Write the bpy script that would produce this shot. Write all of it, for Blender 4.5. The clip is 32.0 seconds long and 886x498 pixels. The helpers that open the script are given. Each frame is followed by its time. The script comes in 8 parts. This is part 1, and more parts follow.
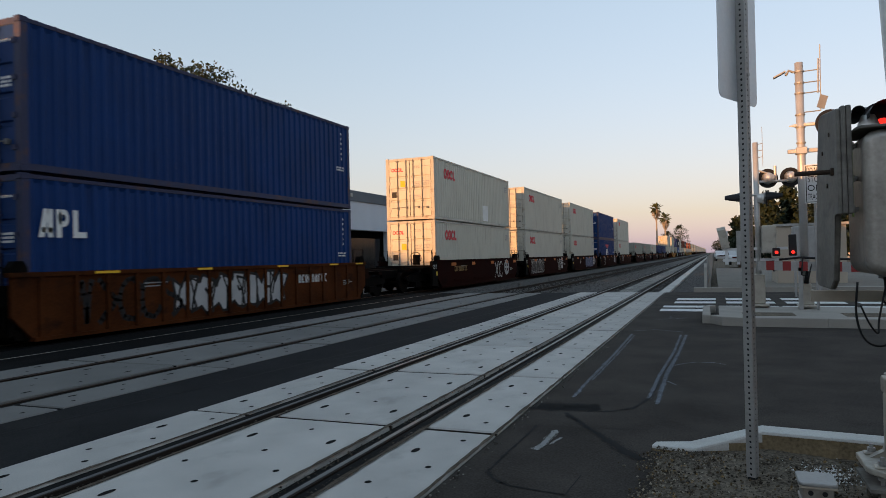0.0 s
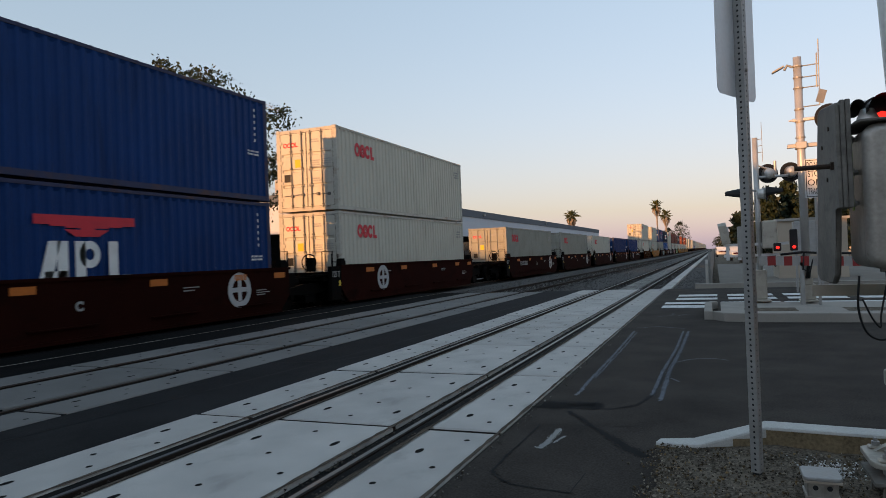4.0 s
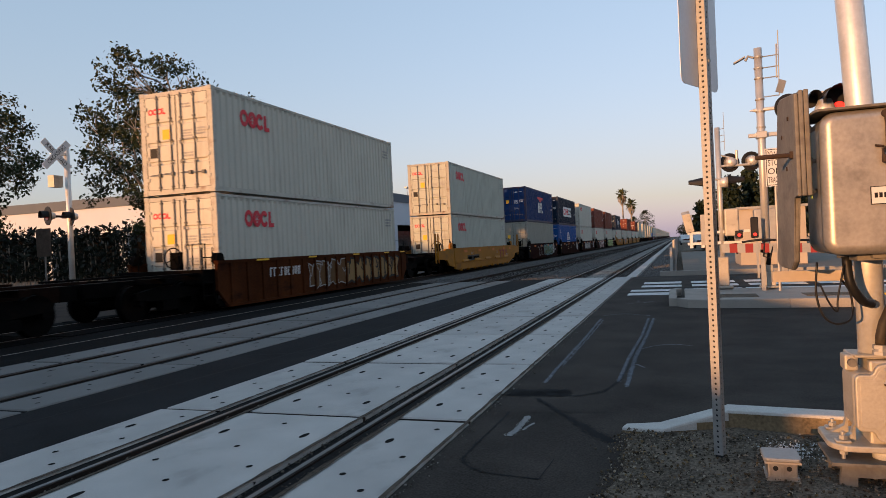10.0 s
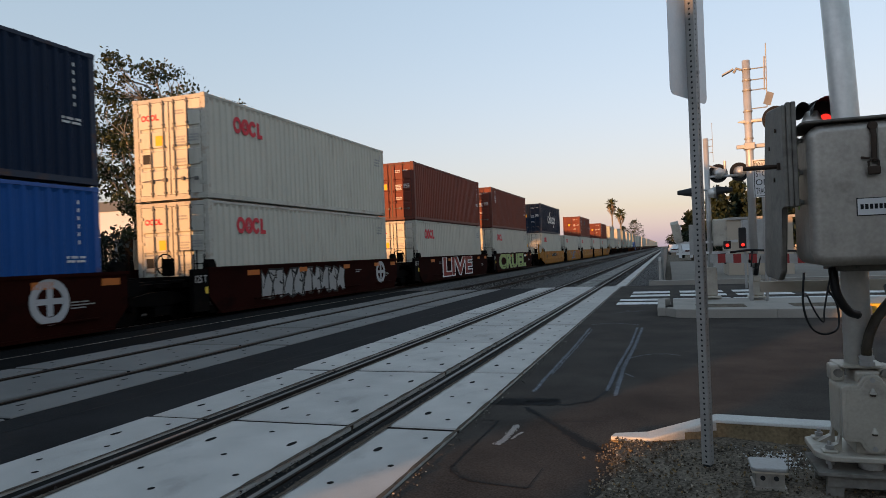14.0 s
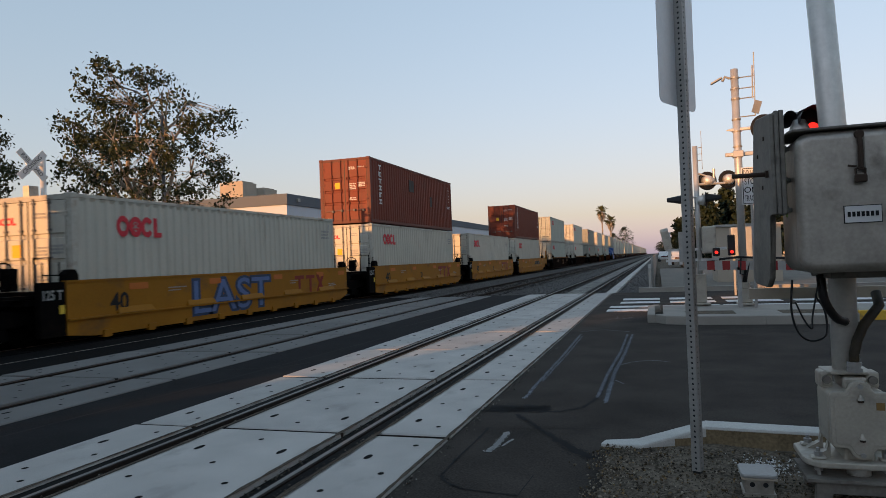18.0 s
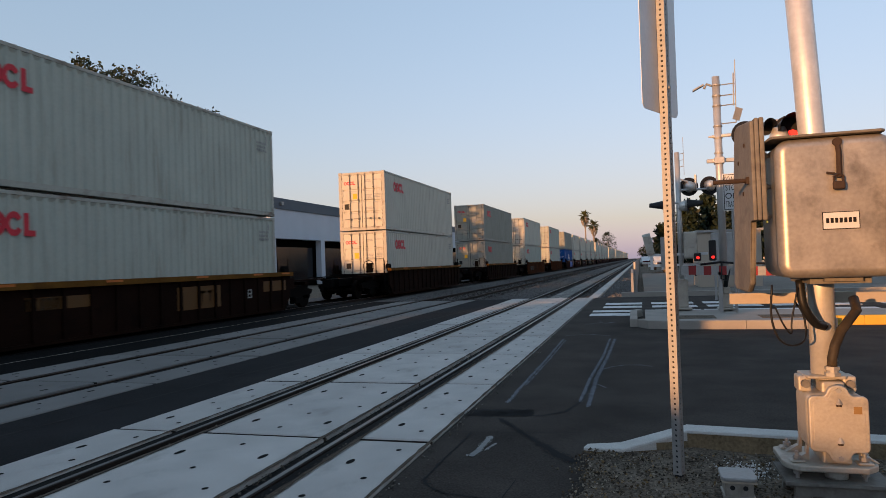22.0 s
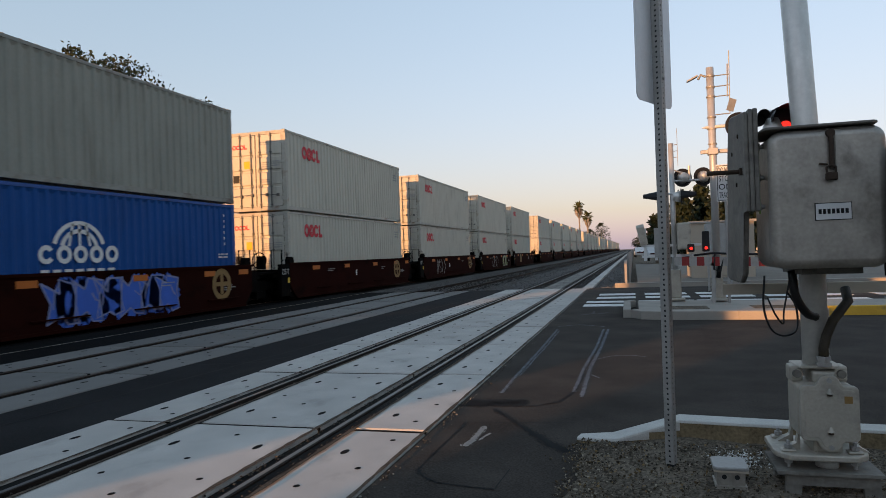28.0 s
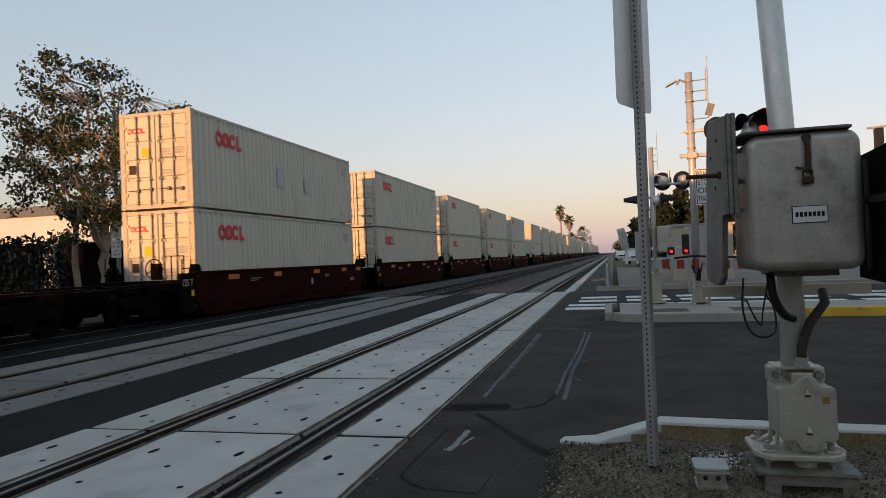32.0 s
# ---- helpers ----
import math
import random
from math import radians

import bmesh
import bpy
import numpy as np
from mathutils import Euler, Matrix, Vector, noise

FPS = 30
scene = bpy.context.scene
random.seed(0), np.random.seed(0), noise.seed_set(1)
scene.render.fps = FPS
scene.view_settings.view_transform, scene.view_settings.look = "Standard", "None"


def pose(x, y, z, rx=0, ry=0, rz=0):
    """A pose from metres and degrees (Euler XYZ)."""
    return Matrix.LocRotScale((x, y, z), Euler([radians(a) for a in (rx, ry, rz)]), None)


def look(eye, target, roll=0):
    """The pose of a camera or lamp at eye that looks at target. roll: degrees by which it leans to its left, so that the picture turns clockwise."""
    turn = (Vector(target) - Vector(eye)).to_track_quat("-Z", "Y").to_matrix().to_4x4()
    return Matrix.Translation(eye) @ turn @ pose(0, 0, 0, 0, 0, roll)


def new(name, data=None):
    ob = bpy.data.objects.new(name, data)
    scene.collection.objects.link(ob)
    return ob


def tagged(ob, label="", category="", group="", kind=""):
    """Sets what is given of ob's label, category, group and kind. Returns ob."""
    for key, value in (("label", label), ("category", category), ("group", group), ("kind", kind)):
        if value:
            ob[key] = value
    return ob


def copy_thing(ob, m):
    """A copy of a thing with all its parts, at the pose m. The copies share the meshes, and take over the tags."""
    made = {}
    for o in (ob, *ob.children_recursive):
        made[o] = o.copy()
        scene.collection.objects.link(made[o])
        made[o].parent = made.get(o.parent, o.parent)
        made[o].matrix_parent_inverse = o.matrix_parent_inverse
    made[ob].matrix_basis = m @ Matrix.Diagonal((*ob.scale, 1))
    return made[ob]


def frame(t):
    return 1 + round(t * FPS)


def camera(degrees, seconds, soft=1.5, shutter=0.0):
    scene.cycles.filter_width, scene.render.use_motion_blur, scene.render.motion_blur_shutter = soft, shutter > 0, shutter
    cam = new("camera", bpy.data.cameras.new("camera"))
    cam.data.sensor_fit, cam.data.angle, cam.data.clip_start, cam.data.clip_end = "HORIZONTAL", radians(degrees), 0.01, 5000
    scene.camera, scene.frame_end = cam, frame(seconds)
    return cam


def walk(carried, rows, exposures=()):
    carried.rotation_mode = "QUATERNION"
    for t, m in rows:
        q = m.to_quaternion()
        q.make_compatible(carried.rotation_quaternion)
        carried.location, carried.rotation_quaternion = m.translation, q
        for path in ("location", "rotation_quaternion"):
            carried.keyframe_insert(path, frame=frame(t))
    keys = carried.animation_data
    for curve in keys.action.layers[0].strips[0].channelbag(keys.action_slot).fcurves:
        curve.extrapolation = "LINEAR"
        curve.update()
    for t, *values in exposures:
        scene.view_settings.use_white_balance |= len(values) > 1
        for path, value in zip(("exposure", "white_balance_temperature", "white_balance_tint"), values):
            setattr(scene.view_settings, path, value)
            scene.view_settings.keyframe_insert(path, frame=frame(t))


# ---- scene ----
cam = camera(66.35, 32.0, soft=0.5, shutter=0.12)
EYE = (0.0, 0.0, 1.428)
# seconds and the camera's turn in degrees
TURNS = (
    (0, 90.76, 1.35, 21.82),
    (0.5, 91.05, 1.48, 22.16),
    (1, 91.19, 1.56, 21.83),
    (1.5, 90.96, 1.86, 21.52),
    (2, 91.19, 1.86, 21.51),
    (2.5, 90.83, 1.54, 21.60),
    (3, 90.89, 1.74, 21.69),
    (3.5, 90.69, 2.23, 21.90),
    (5.5, 91.20, 2.06, 21.91),
    (6, 90.86, 2.23, 21.60),
    (6.5, 91.04, 2.36, 21.31),
    (7, 90.77, 2.44, 21.05),
    (7.5, 90.91, 2.19, 20.56),
    (8, 90.64, 2.09, 19.55),
    (8.5, 90.69, 2.08, 19.12),
    (9, 89.78, 2.42, 19.48),
    (9.5, 90.09, 2.62, 19.60),
    (10, 89.81, 2.69, 19.24),
    (10.5, 90.33, 2.72, 19.34),
    (11, 89.98, 2.49, 19.40),
    (11.5, 89.61, 2.34, 19.09),
    (12, 89.58, 2.38, 18.87),
    (12.5, 89.58, 2.85, 18.32),
    (13, 90.00, 2.46, 18.32),
    (13.5, 90.22, 2.36, 18.33),
    (15.5, 91.19, 2.01, 18.61),
    (16, 90.82, 2.17, 17.38),
    (16.5, 90.82, 2.14, 17.54),
    (17, 91.18, 2.02, 17.64),
    (17.5, 90.90, 2.22, 17.31),
    (18, 91.00, 2.22, 17.60),
    (18.5, 91.07, 2.32, 17.02),
    (19, 90.91, 2.06, 17.29),
    (19.5, 90.95, 2.03, 17.23),
    (20, 91.02, 2.17, 17.01),
    (20.5, 90.86, 2.07, 16.89),
    (21, 91.02, 1.89, 16.70),
    (21.5, 91.32, 1.98, 16.50),
    (22, 91.29, 1.98, 16.23),
    (22.5, 90.21, 1.90, 15.34),
    (23, 90.24, 2.07, 14.82),
    (23.5, 90.47, 1.68, 13.88),
    (24, 90.45, 1.92, 15.26),
    (24.5, 89.90, 1.84, 15.61),
    (25, 90.36, 1.98, 15.76),
    (25.5, 89.28, 1.57, 15.28),
    (27.5, 90.19, 1.83, 15.84),
    (28, 90.50, 1.99, 15.73),
    (28.5, 90.39, 2.33, 15.09),
    (29, 89.90, 2.70, 15.42),
    (29.5, 89.67, 2.37, 14.48),
    (30, 90.01, 2.65, 14.56),
    (30.5, 90.01, 2.78, 14.31),
    (31, 90.31, 2.63, 14.27),
    (31.5, 90.31, 2.57, 14.23),
    (32, 90.80, 2.28, 14.24),
)
# the film camera dims and cools its picture where much bright sky is open, and opens up behind tall stacks
EXPOSURES = [(0, 1.08, 7450, 21), (3.5, 1.06, 7400, 21), (5.5, 0.93, 7000, 21), (12, 0.96, 6800, 21), (13, 1.06, 7250, 21), (16.5, 1.08, 7450, 21), (18, 0.96, 7250, 21), (20, 0.89, 6820, 21),
             (25.5, 0.91, 6800, 21), (28, 1.06, 7250, 21), (30, 1.02, 7800, 21), (32, 1.02, 7900, 21)]
walk(cam, [(t, pose(*EYE, rx, ry, rz)) for t, rx, ry, rz in TURNS], EXPOSURES)


# ---- light ----
SUN_AZ = math.atan(0.49)          # the low sun stands behind and to the left of the track's direction
SUN_EL = radians(5.6)
SKY_STRENGTH = 1.0
world = bpy.data.worlds.new("evening_sky")
scene.world = world
world.use_nodes = True
wn = world.node_tree
sky = wn.nodes.new("ShaderNodeTexSky")
sky.sky_type = "NISHITA"
sky.sun_disc = False
sky.sun_elevation = SUN_EL
sky.sun_rotation = math.pi + SUN_AZ
sky.air_density, sky.dust_density, sky.ozone_density = 1.6, 1.0, 2.5
#   evening haze evens the sky out: each colour is compressed by itself, red least
wn.nodes["Background"].inputs["Strength"].default_value = SKY_STRENGTH
parts = wn.nodes.new("ShaderNodeSeparateColor")
whole = wn.nodes.new("ShaderNodeCombineColor")
wn.links.new(sky.outputs[0], parts.inputs[0])
def channel(source, power, scale_):
    raised, level = wn.nodes.new("ShaderNodeMath"), wn.nodes.new("ShaderNodeMath")
    raised.operation, level.operation = "POWER", "MULTIPLY"
    raised.inputs[1].default_value = power
    bound = wn.nodes.new("ShaderNodeMath")
    bound.operation = "MAXIMUM" if source == 2 else "MINIMUM"
    bound.inputs[1].default_value = (2.6, 3.6, 0.52)[source]
    wn.links.new(parts.outputs[source], bound.inputs[0])
    wn.links.new(bound.outputs[0], raised.inputs[0])
    wn.links.new(raised.outputs[0], level.inputs[0])
    level.inputs[1].default_value = scale_
    return level


wn.links.new(channel(0, 0.53, 0.209).outputs[0], whole.inputs[0])
wn.links.new(channel(1, 0.46, 0.256).outputs[0], whole.inputs[1])
deep = channel(2, 0.30, 1.0)
wn.links.new(channel(1, 0.18, 1.0).outputs[0], deep.inputs[1])
blue = wn.nodes.new("ShaderNodeMath")
blue.operation = "MULTIPLY"
blue.inputs[1].default_value = 0.322
wn.links.new(deep.outputs[0], blue.inputs[0])
wn.links.new(blue.outputs[0], whole.inputs[2])
wn.links.new(whole.outputs[0], wn.nodes["Background"].inputs["Color"])
sun = new("sun", bpy.data.lights.new("sun", "SUN"))
sun.data.energy, sun.data.angle, sun.data.color = 3.1, radians(0.53), (1.0, 0.52, 0.21)
sun.matrix_world = look((0, 0, 0), (math.sin(SUN_AZ) * math.cos(SUN_EL), math.cos(SUN_AZ) * math.cos(SUN_EL), -math.sin(SUN_EL)))


# ---- materials ----
def surface(name, base, rough=0.7, metal=0.0, vary=0.18, scale=1.2, grain=60.0, bump=0.15, stain=None, stain_amount=0.35, stain_scale=(1.0, 1.0, 1.0), bump_distance=0.004, piece=0.0, spec=0.25, speckle=0.5):
    """A node material: two scales of tone, an optional stain colour in streaks or blots, and fine relief."""
    m = bpy.data.materials.new(name)
    m.use_nodes = True
    n, l = m.node_tree.nodes, m.node_tree.links
    bsdf = n["Principled BSDF"]
    co = n.new("ShaderNodeTexCoord")
    big = n.new("ShaderNodeTexNoise")
    big.inputs["Scale"].default_value, big.inputs["Detail"].default_value = scale, 5
    l.new(co.outputs["Object"], big.inputs["Vector"])
    fine = n.new("ShaderNodeTexNoise")
    fine.inputs["Scale"].default_value, fine.inputs["Detail"].default_value = grain, 3
    l.new(co.outputs["Object"], fine.inputs["Vector"])
    add = n.new("ShaderNodeMath")
    add.operation = "MULTIPLY_ADD"
    l.new(fine.outputs["Fac"], add.inputs[0])
    add.inputs[1].default_value = speckle
    l.new(big.outputs["Fac"], add.inputs[2])
    tone = n.new("ShaderNodeMapRange")
    tone.inputs["From Min"].default_value, tone.inputs["From Max"].default_value = 0.2 + speckle / 2, 0.8 + speckle / 2
    tone.inputs["To Min"].default_value, tone.inputs["To Max"].default_value = 1 - vary, 1 + vary
    l.new(add.outputs[0], tone.inputs["Value"])
    value = tone.outputs[0]
    if piece:
        info = n.new("ShaderNodeObjectInfo")
        own = n.new("ShaderNodeMapRange")
        own.inputs["To Min"].default_value, own.inputs["To Max"].default_value = 1 - piece, 1 + piece
        l.new(info.outputs["Random"], own.inputs["Value"])
        both = n.new("ShaderNodeMath")
        both.operation = "MULTIPLY"
        l.new(value, both.inputs[0])
        l.new(own.outputs[0], both.inputs[1])
        value = both.outputs[0]
    mul = n.new("ShaderNodeVectorMath")
    mul.operation = "SCALE"
    mul.inputs[0].default_value = base
    l.new(value, mul.inputs["Scale"])
    colour = mul.outputs[0]
    if stain:
        mp = n.new("ShaderNodeMapping")
        mp.inputs["Scale"].default_value = stain_scale
        l.new(co.outputs["Object"], mp.inputs["Vector"])
        blot = n.new("ShaderNodeTexNoise")
        blot.inputs["Scale"].default_value, blot.inputs["Detail"].default_value, blot.inputs["Roughness"].default_value = 1.0, 6, 0.62
        l.new(mp.outputs[0], blot.inputs["Vector"])
        lim = n.new("ShaderNodeMapRange")
        lim.inputs["From Min"].default_value, lim.inputs["From Max"].default_value = 0.54, 0.74
        lim.inputs["To Max"].default_value = stain_amount
        l.new(blot.outputs["Fac"], lim.inputs["Value"])
        mix = n.new("ShaderNodeMix")
        mix.data_type = "RGBA"
        l.new(lim.outputs[0], mix.inputs["Factor"])
        l.new(colour, mix.inputs["A"])
        mix.inputs["B"].default_value = (*stain, 1)
        colour = mix.outputs["Result"]
    l.new(colour, bsdf.inputs["Base Color"])
    rr = n.new("ShaderNodeMapRange")
    rr.inputs["To Min"].default_value, rr.inputs["To Max"].default_value = max(0.05, rough - 0.12), min(1, rough + 0.12)
    l.new(big.outputs["Fac"], rr.inputs["Value"])
    l.new(rr.outputs[0], bsdf.inputs["Roughness"])
    bsdf.inputs["Metallic"].default_value = metal
    bsdf.inputs["Specular IOR Level"].default_value = spec
    if bump:
        b = n.new("ShaderNodeBump")
        b.inputs["Strength"].default_value, b.inputs["Distance"].default_value = bump, bump_distance
        l.new(add.outputs[0], b.inputs["Height"])
        l.new(b.outputs[0], bsdf.inputs["Normal"])
    return m


def chip_material(name, low, high):
    """Loose bits whose tone differs from bit to bit."""
    m = surface(name, low, 0.9, vary=0.2, scale=30, grain=90, bump=0.2, spec=0.1)
    n, l = m.node_tree.nodes, m.node_tree.links
    geo = n.new("ShaderNodeNewGeometry")
    ramp = n.new("ShaderNodeValToRGB")
    ramp.color_ramp.elements[0].color = (*low, 1)
    ramp.color_ramp.elements[1].color = (*high, 1)
    mid = ramp.color_ramp.elements.new(0.72)
    mid.color = tuple(a + (b - a) * 0.3 for a, b in zip(low, high)) + (1,)
    l.new(geo.outputs["Random Per Island"], ramp.inputs[0])
    l.new(ramp.outputs[0], n["Principled BSDF"].inputs["Base Color"])
    return m


def glowing(name, colour, strength):
    m = bpy.data.materials.new(name)
    m.use_nodes = True
    b = m.node_tree.nodes["Principled BSDF"]
    b.inputs["Base Color"].default_value = (*colour, 1)
    b.inputs["Emission Color"].default_value = (*colour, 1)
    b.inputs["Emission Strength"].default_value = strength
    return m


RUST = (0.11, 0.045, 0.02)
M = {
    "asphalt": surface("asphalt", (0.046, 0.039, 0.0335), 0.92, vary=0.5, scale=1.3, grain=70, bump=0.5, stain=(0.078, 0.068, 0.059), stain_amount=0.5, stain_scale=(0.9, 0.9, 1), spec=0.06, speckle=1.1),
    # about half as bright as the road's asphalt
    "asphalt_darker": surface("asphalt_darker", (0.021, 0.0208, 0.0212), 0.92, vary=0.35, scale=1.3, grain=70, bump=0.5, stain=(0.035, 0.034, 0.033), stain_amount=0.6, stain_scale=(0.9, 0.4, 1), spec=0.05, speckle=1.1),
    # asphalt next to the train: shade put into the colour
    "asphalt_train_shade": surface("asphalt_train_shade", (0.0085, 0.0085, 0.0088), 0.9, vary=0.35, scale=1.3, grain=70, bump=0.5, stain=(0.02, 0.02, 0.02), stain_amount=0.5, stain_scale=(0.9, 0.3, 1), spec=0.04, speckle=1.1),
    "ballast_oily": surface("ballast_oily", (0.022, 0.018, 0.016), 0.95, vary=0.6, scale=8, grain=25, bump=1.0, bump_distance=0.03, spec=0.04),
    # crossing panels under the train: its shade put into a near-black base
    "panel_train_shade": surface("panel_train_shade", (0.005, 0.005, 0.0052), 0.9, vary=0.3, scale=0.6, grain=90, bump=0.5, stain=(0.012, 0.012, 0.012), stain_scale=(0.6, 0.25, 1), spec=0.03, speckle=1.5),
    "tar": surface("tar", (0.009, 0.009, 0.0095), 0.9, vary=0.3, scale=4, grain=60, bump=0.2),
    "panel": surface("panel", (0.43, 0.405, 0.375), 0.8, vary=0.2, scale=1.6, grain=120, bump=0.25, stain=(0.2, 0.19, 0.175), stain_amount=0.75, stain_scale=(1.5, 0.8, 1), piece=0.07, spec=0.12, speckle=0.9),
    # stained middle-track panels; darkening towards the train put into the base colour
    "panel_shade": surface("panel_shade", (0.175, 0.167, 0.156), 0.85, vary=0.2, scale=1.1, grain=120, bump=0.25, stain=(0.09, 0.086, 0.08), stain_amount=0.8, stain_scale=(0.9, 0.35, 1), piece=0.1, spec=0.12),
    "rubber": surface("rubber", (0.008, 0.0075, 0.0072), 0.9, vary=0.3, scale=6, grain=70, bump=0.3, stain=(0.03, 0.025, 0.02), stain_amount=0.4, stain_scale=(4, 1.2, 1), spec=0.1),
    "rail": surface("rail", (0.05, 0.033, 0.024), 0.75, 0.2, vary=0.3, scale=3, grain=60),
    "rail_steel": surface("rail_steel", (0.024, 0.017, 0.0135), 0.7, 0.2, vary=0.3, scale=3, grain=60, spec=0.1),
    "pavement": surface("pavement", (0.17, 0.15, 0.125), 0.9, vary=0.25, scale=1.2, grain=70, bump=0.3, stain=(0.1, 0.085, 0.07), stain_amount=0.7, stain_scale=(0.6, 0.6, 1), speckle=1.0),
    "joint_dirt": surface("joint_dirt", (0.06, 0.044, 0.034), 0.95, vary=0.35, scale=5, grain=50, bump=0.4, speckle=0.9, spec=0.05),
    "gravel_pale": surface("gravel_pale", (0.23, 0.22, 0.2), 0.95, vary=0.6, scale=3, grain=18, bump=1.0, bump_distance=0.03, stain=(0.08, 0.075, 0.068), stain_amount=0.8, stain_scale=(1.2, 0.6, 1), spec=0.06, speckle=1.2),
    "rod_grey": surface("rod_grey", (0.14, 0.135, 0.125), 0.6, 0.2, vary=0.25, scale=3, grain=40, bump=0.05),
    "rail_head": surface("rail_head", (0.16, 0.155, 0.15), 0.4, 0.6, vary=0.12, scale=4, grain=80, bump=0.05),
    "ballast": surface("ballast", (0.1, 0.095, 0.09), 0.95, vary=0.5, scale=8, grain=25, bump=1.0, bump_distance=0.03, spec=0.08),
    "stone": surface("stone", (0.13, 0.125, 0.12), 0.95, vary=0.45, scale=9, grain=60, bump=0.4, spec=0.08),
    "tie": surface("tie", (0.24, 0.23, 0.22), 0.9, vary=0.2, scale=3, spec=0.12),
    "concrete": surface("concrete", (0.3, 0.275, 0.24), 0.9, vary=0.16, scale=1.5, grain=90, bump=0.3, stain=(0.22, 0.2, 0.18), stain_amount=0.6, stain_scale=(1.5, 1.5, 5), speckle=1.0),
    "kerb_white": surface("kerb_white", (0.5, 0.49, 0.455), 0.85, vary=0.15, scale=2, grain=90, bump=0.3, stain=(0.3, 0.28, 0.25), stain_scale=(3, 3, 3), speckle=1.0),
    "kerb_yellow": surface("kerb_yellow", (0.62, 0.36, 0.05), 0.8, vary=0.2, scale=2, grain=60, stain=(0.12, 0.1, 0.08), stain_amount=0.8, stain_scale=(4, 4, 4)),
    "dirt": surface("dirt", (0.145, 0.119, 0.092), 0.97, vary=0.6, scale=3.5, grain=50, bump=1.0, bump_distance=0.02, stain=(0.25, 0.2, 0.145), stain_scale=(2, 2, 2), spec=0.06, speckle=1.5),
    "road_paint": surface("road_paint", (0.62, 0.62, 0.6), 0.8, vary=0.2, scale=3, grain=60, stain=(0.07, 0.07, 0.07), stain_amount=0.8, stain_scale=(5, 5, 5)),
    "chalk": surface("chalk", (0.15, 0.165, 0.185), 0.9, vary=0.6, scale=8, grain=40, stain=(0.06, 0.06, 0.065), stain_amount=0.9, stain_scale=(9, 5, 5)),
    "galvanised": surface("galvanised", (0.32, 0.315, 0.3), 0.5, 0.35, vary=0.18, scale=5, grain=50, bump=0.08),
    "aluminium": surface("aluminium", (0.66, 0.64, 0.6), 0.45, 0.5, vary=0.14, scale=5, grain=40, bump=0.06, stain=(0.3, 0.27, 0.24), stain_scale=(6, 6, 2)),
    "cast_alloy": surface("cast_alloy", (0.41, 0.375, 0.315), 0.5, 0.3, vary=0.2, scale=4, grain=60, bump=0.12, stain=(0.16, 0.15, 0.14), stain_amount=0.7, stain_scale=(4, 4, 6)),
    "box_paint": surface("box_paint", (0.37, 0.34, 0.3), 0.42, 0.6, vary=0.28, scale=5, grain=50, bump=0.1, stain=(0.13, 0.115, 0.1), stain_amount=0.8, stain_scale=(5, 5, 4)),
    "weathered": surface("weathered", (0.16, 0.148, 0.128), 0.7, 0.0, vary=0.4, scale=4, grain=40, bump=0.2, stain=(0.09, 0.08, 0.07), stain_amount=0.8, stain_scale=(5, 3, 9)),
    "mast_paint": surface("mast_paint", (0.47, 0.46, 0.44), 0.45, 0.45, vary=0.12, scale=4, grain=40, bump=0.05),
    "recess_shade": surface("recess_shade", (0.004, 0.004, 0.004), 0.95, vary=0.3, scale=2, spec=0.0),
    "kerb_side": surface("kerb_side", (0.2, 0.15, 0.088), 0.95, vary=0.35, scale=5, grain=50, bump=0.6, stain=(0.12, 0.095, 0.06), stain_amount=0.8, stain_scale=(4, 4, 8), speckle=1.2),
    "sign_back": surface("sign_back", (0.64, 0.65, 0.66), 0.45, 0.35, vary=0.1, scale=3, grain=40, bump=0.03),
    "sign_white": surface("sign_white", (0.6, 0.6, 0.59), 0.5, vary=0.06, scale=4, bump=0.02),
    "black": surface("black", (0.015, 0.015, 0.016), 0.5, vary=0.25, scale=6, bump=0.05),
    "cable": surface("cable", (0.012, 0.012, 0.012), 0.45, vary=0.2, scale=10),
    "rust_bolt": surface("rust_bolt", (0.2, 0.1, 0.055), 0.7, 0.2, vary=0.3, scale=8, grain=60),
    "conduit": surface("conduit", (0.035, 0.027, 0.018), 0.6, vary=0.4, scale=12, grain=60, bump=0.2, stain=(0.12, 0.08, 0.04), stain_amount=0.5, stain_scale=(20, 20, 20)),
    "lens_red": surface("lens_red", (0.06, 0.006, 0.006), 0.15, vary=0.1, spec=0.5),
    "lamp_red": glowing("lamp_red", (1.0, 0.03, 0.02), 0.7),
    "stripe_red": surface("stripe_red", (0.26, 0.03, 0.028), 0.55, vary=0.15),
    "bark": surface("bark", (0.27, 0.22, 0.17), 0.9, vary=0.35, scale=3, grain=30, bump=0.6),
    "building_white": surface("building_white", (0.52, 0.55, 0.6), 0.85, vary=0.06, scale=0.4, grain=30, bump=0.05),
    "building_grey": surface("building_grey", (0.12, 0.135, 0.155), 0.85, vary=0.08, scale=0.4, grain=30, bump=0.05),
    "window_dark": surface("window_dark", (0.01, 0.011, 0.013), 0.15, vary=0.2, scale=0.5, bump=0, spec=0.3),
    "tan": surface("tan", (0.4, 0.34, 0.27), 0.85, vary=0.1, scale=1, grain=30),
    # black plates, and low car parts whose shade is put into the colour
    "black_and_shade": surface("black_and_shade", (0.004, 0.0035, 0.0032), 0.8, 0.0, vary=0.4, scale=2, grain=30, stain=(0.02, 0.011, 0.007), stain_amount=0.5, stain_scale=(2, 2, 2), spec=0.03),
}
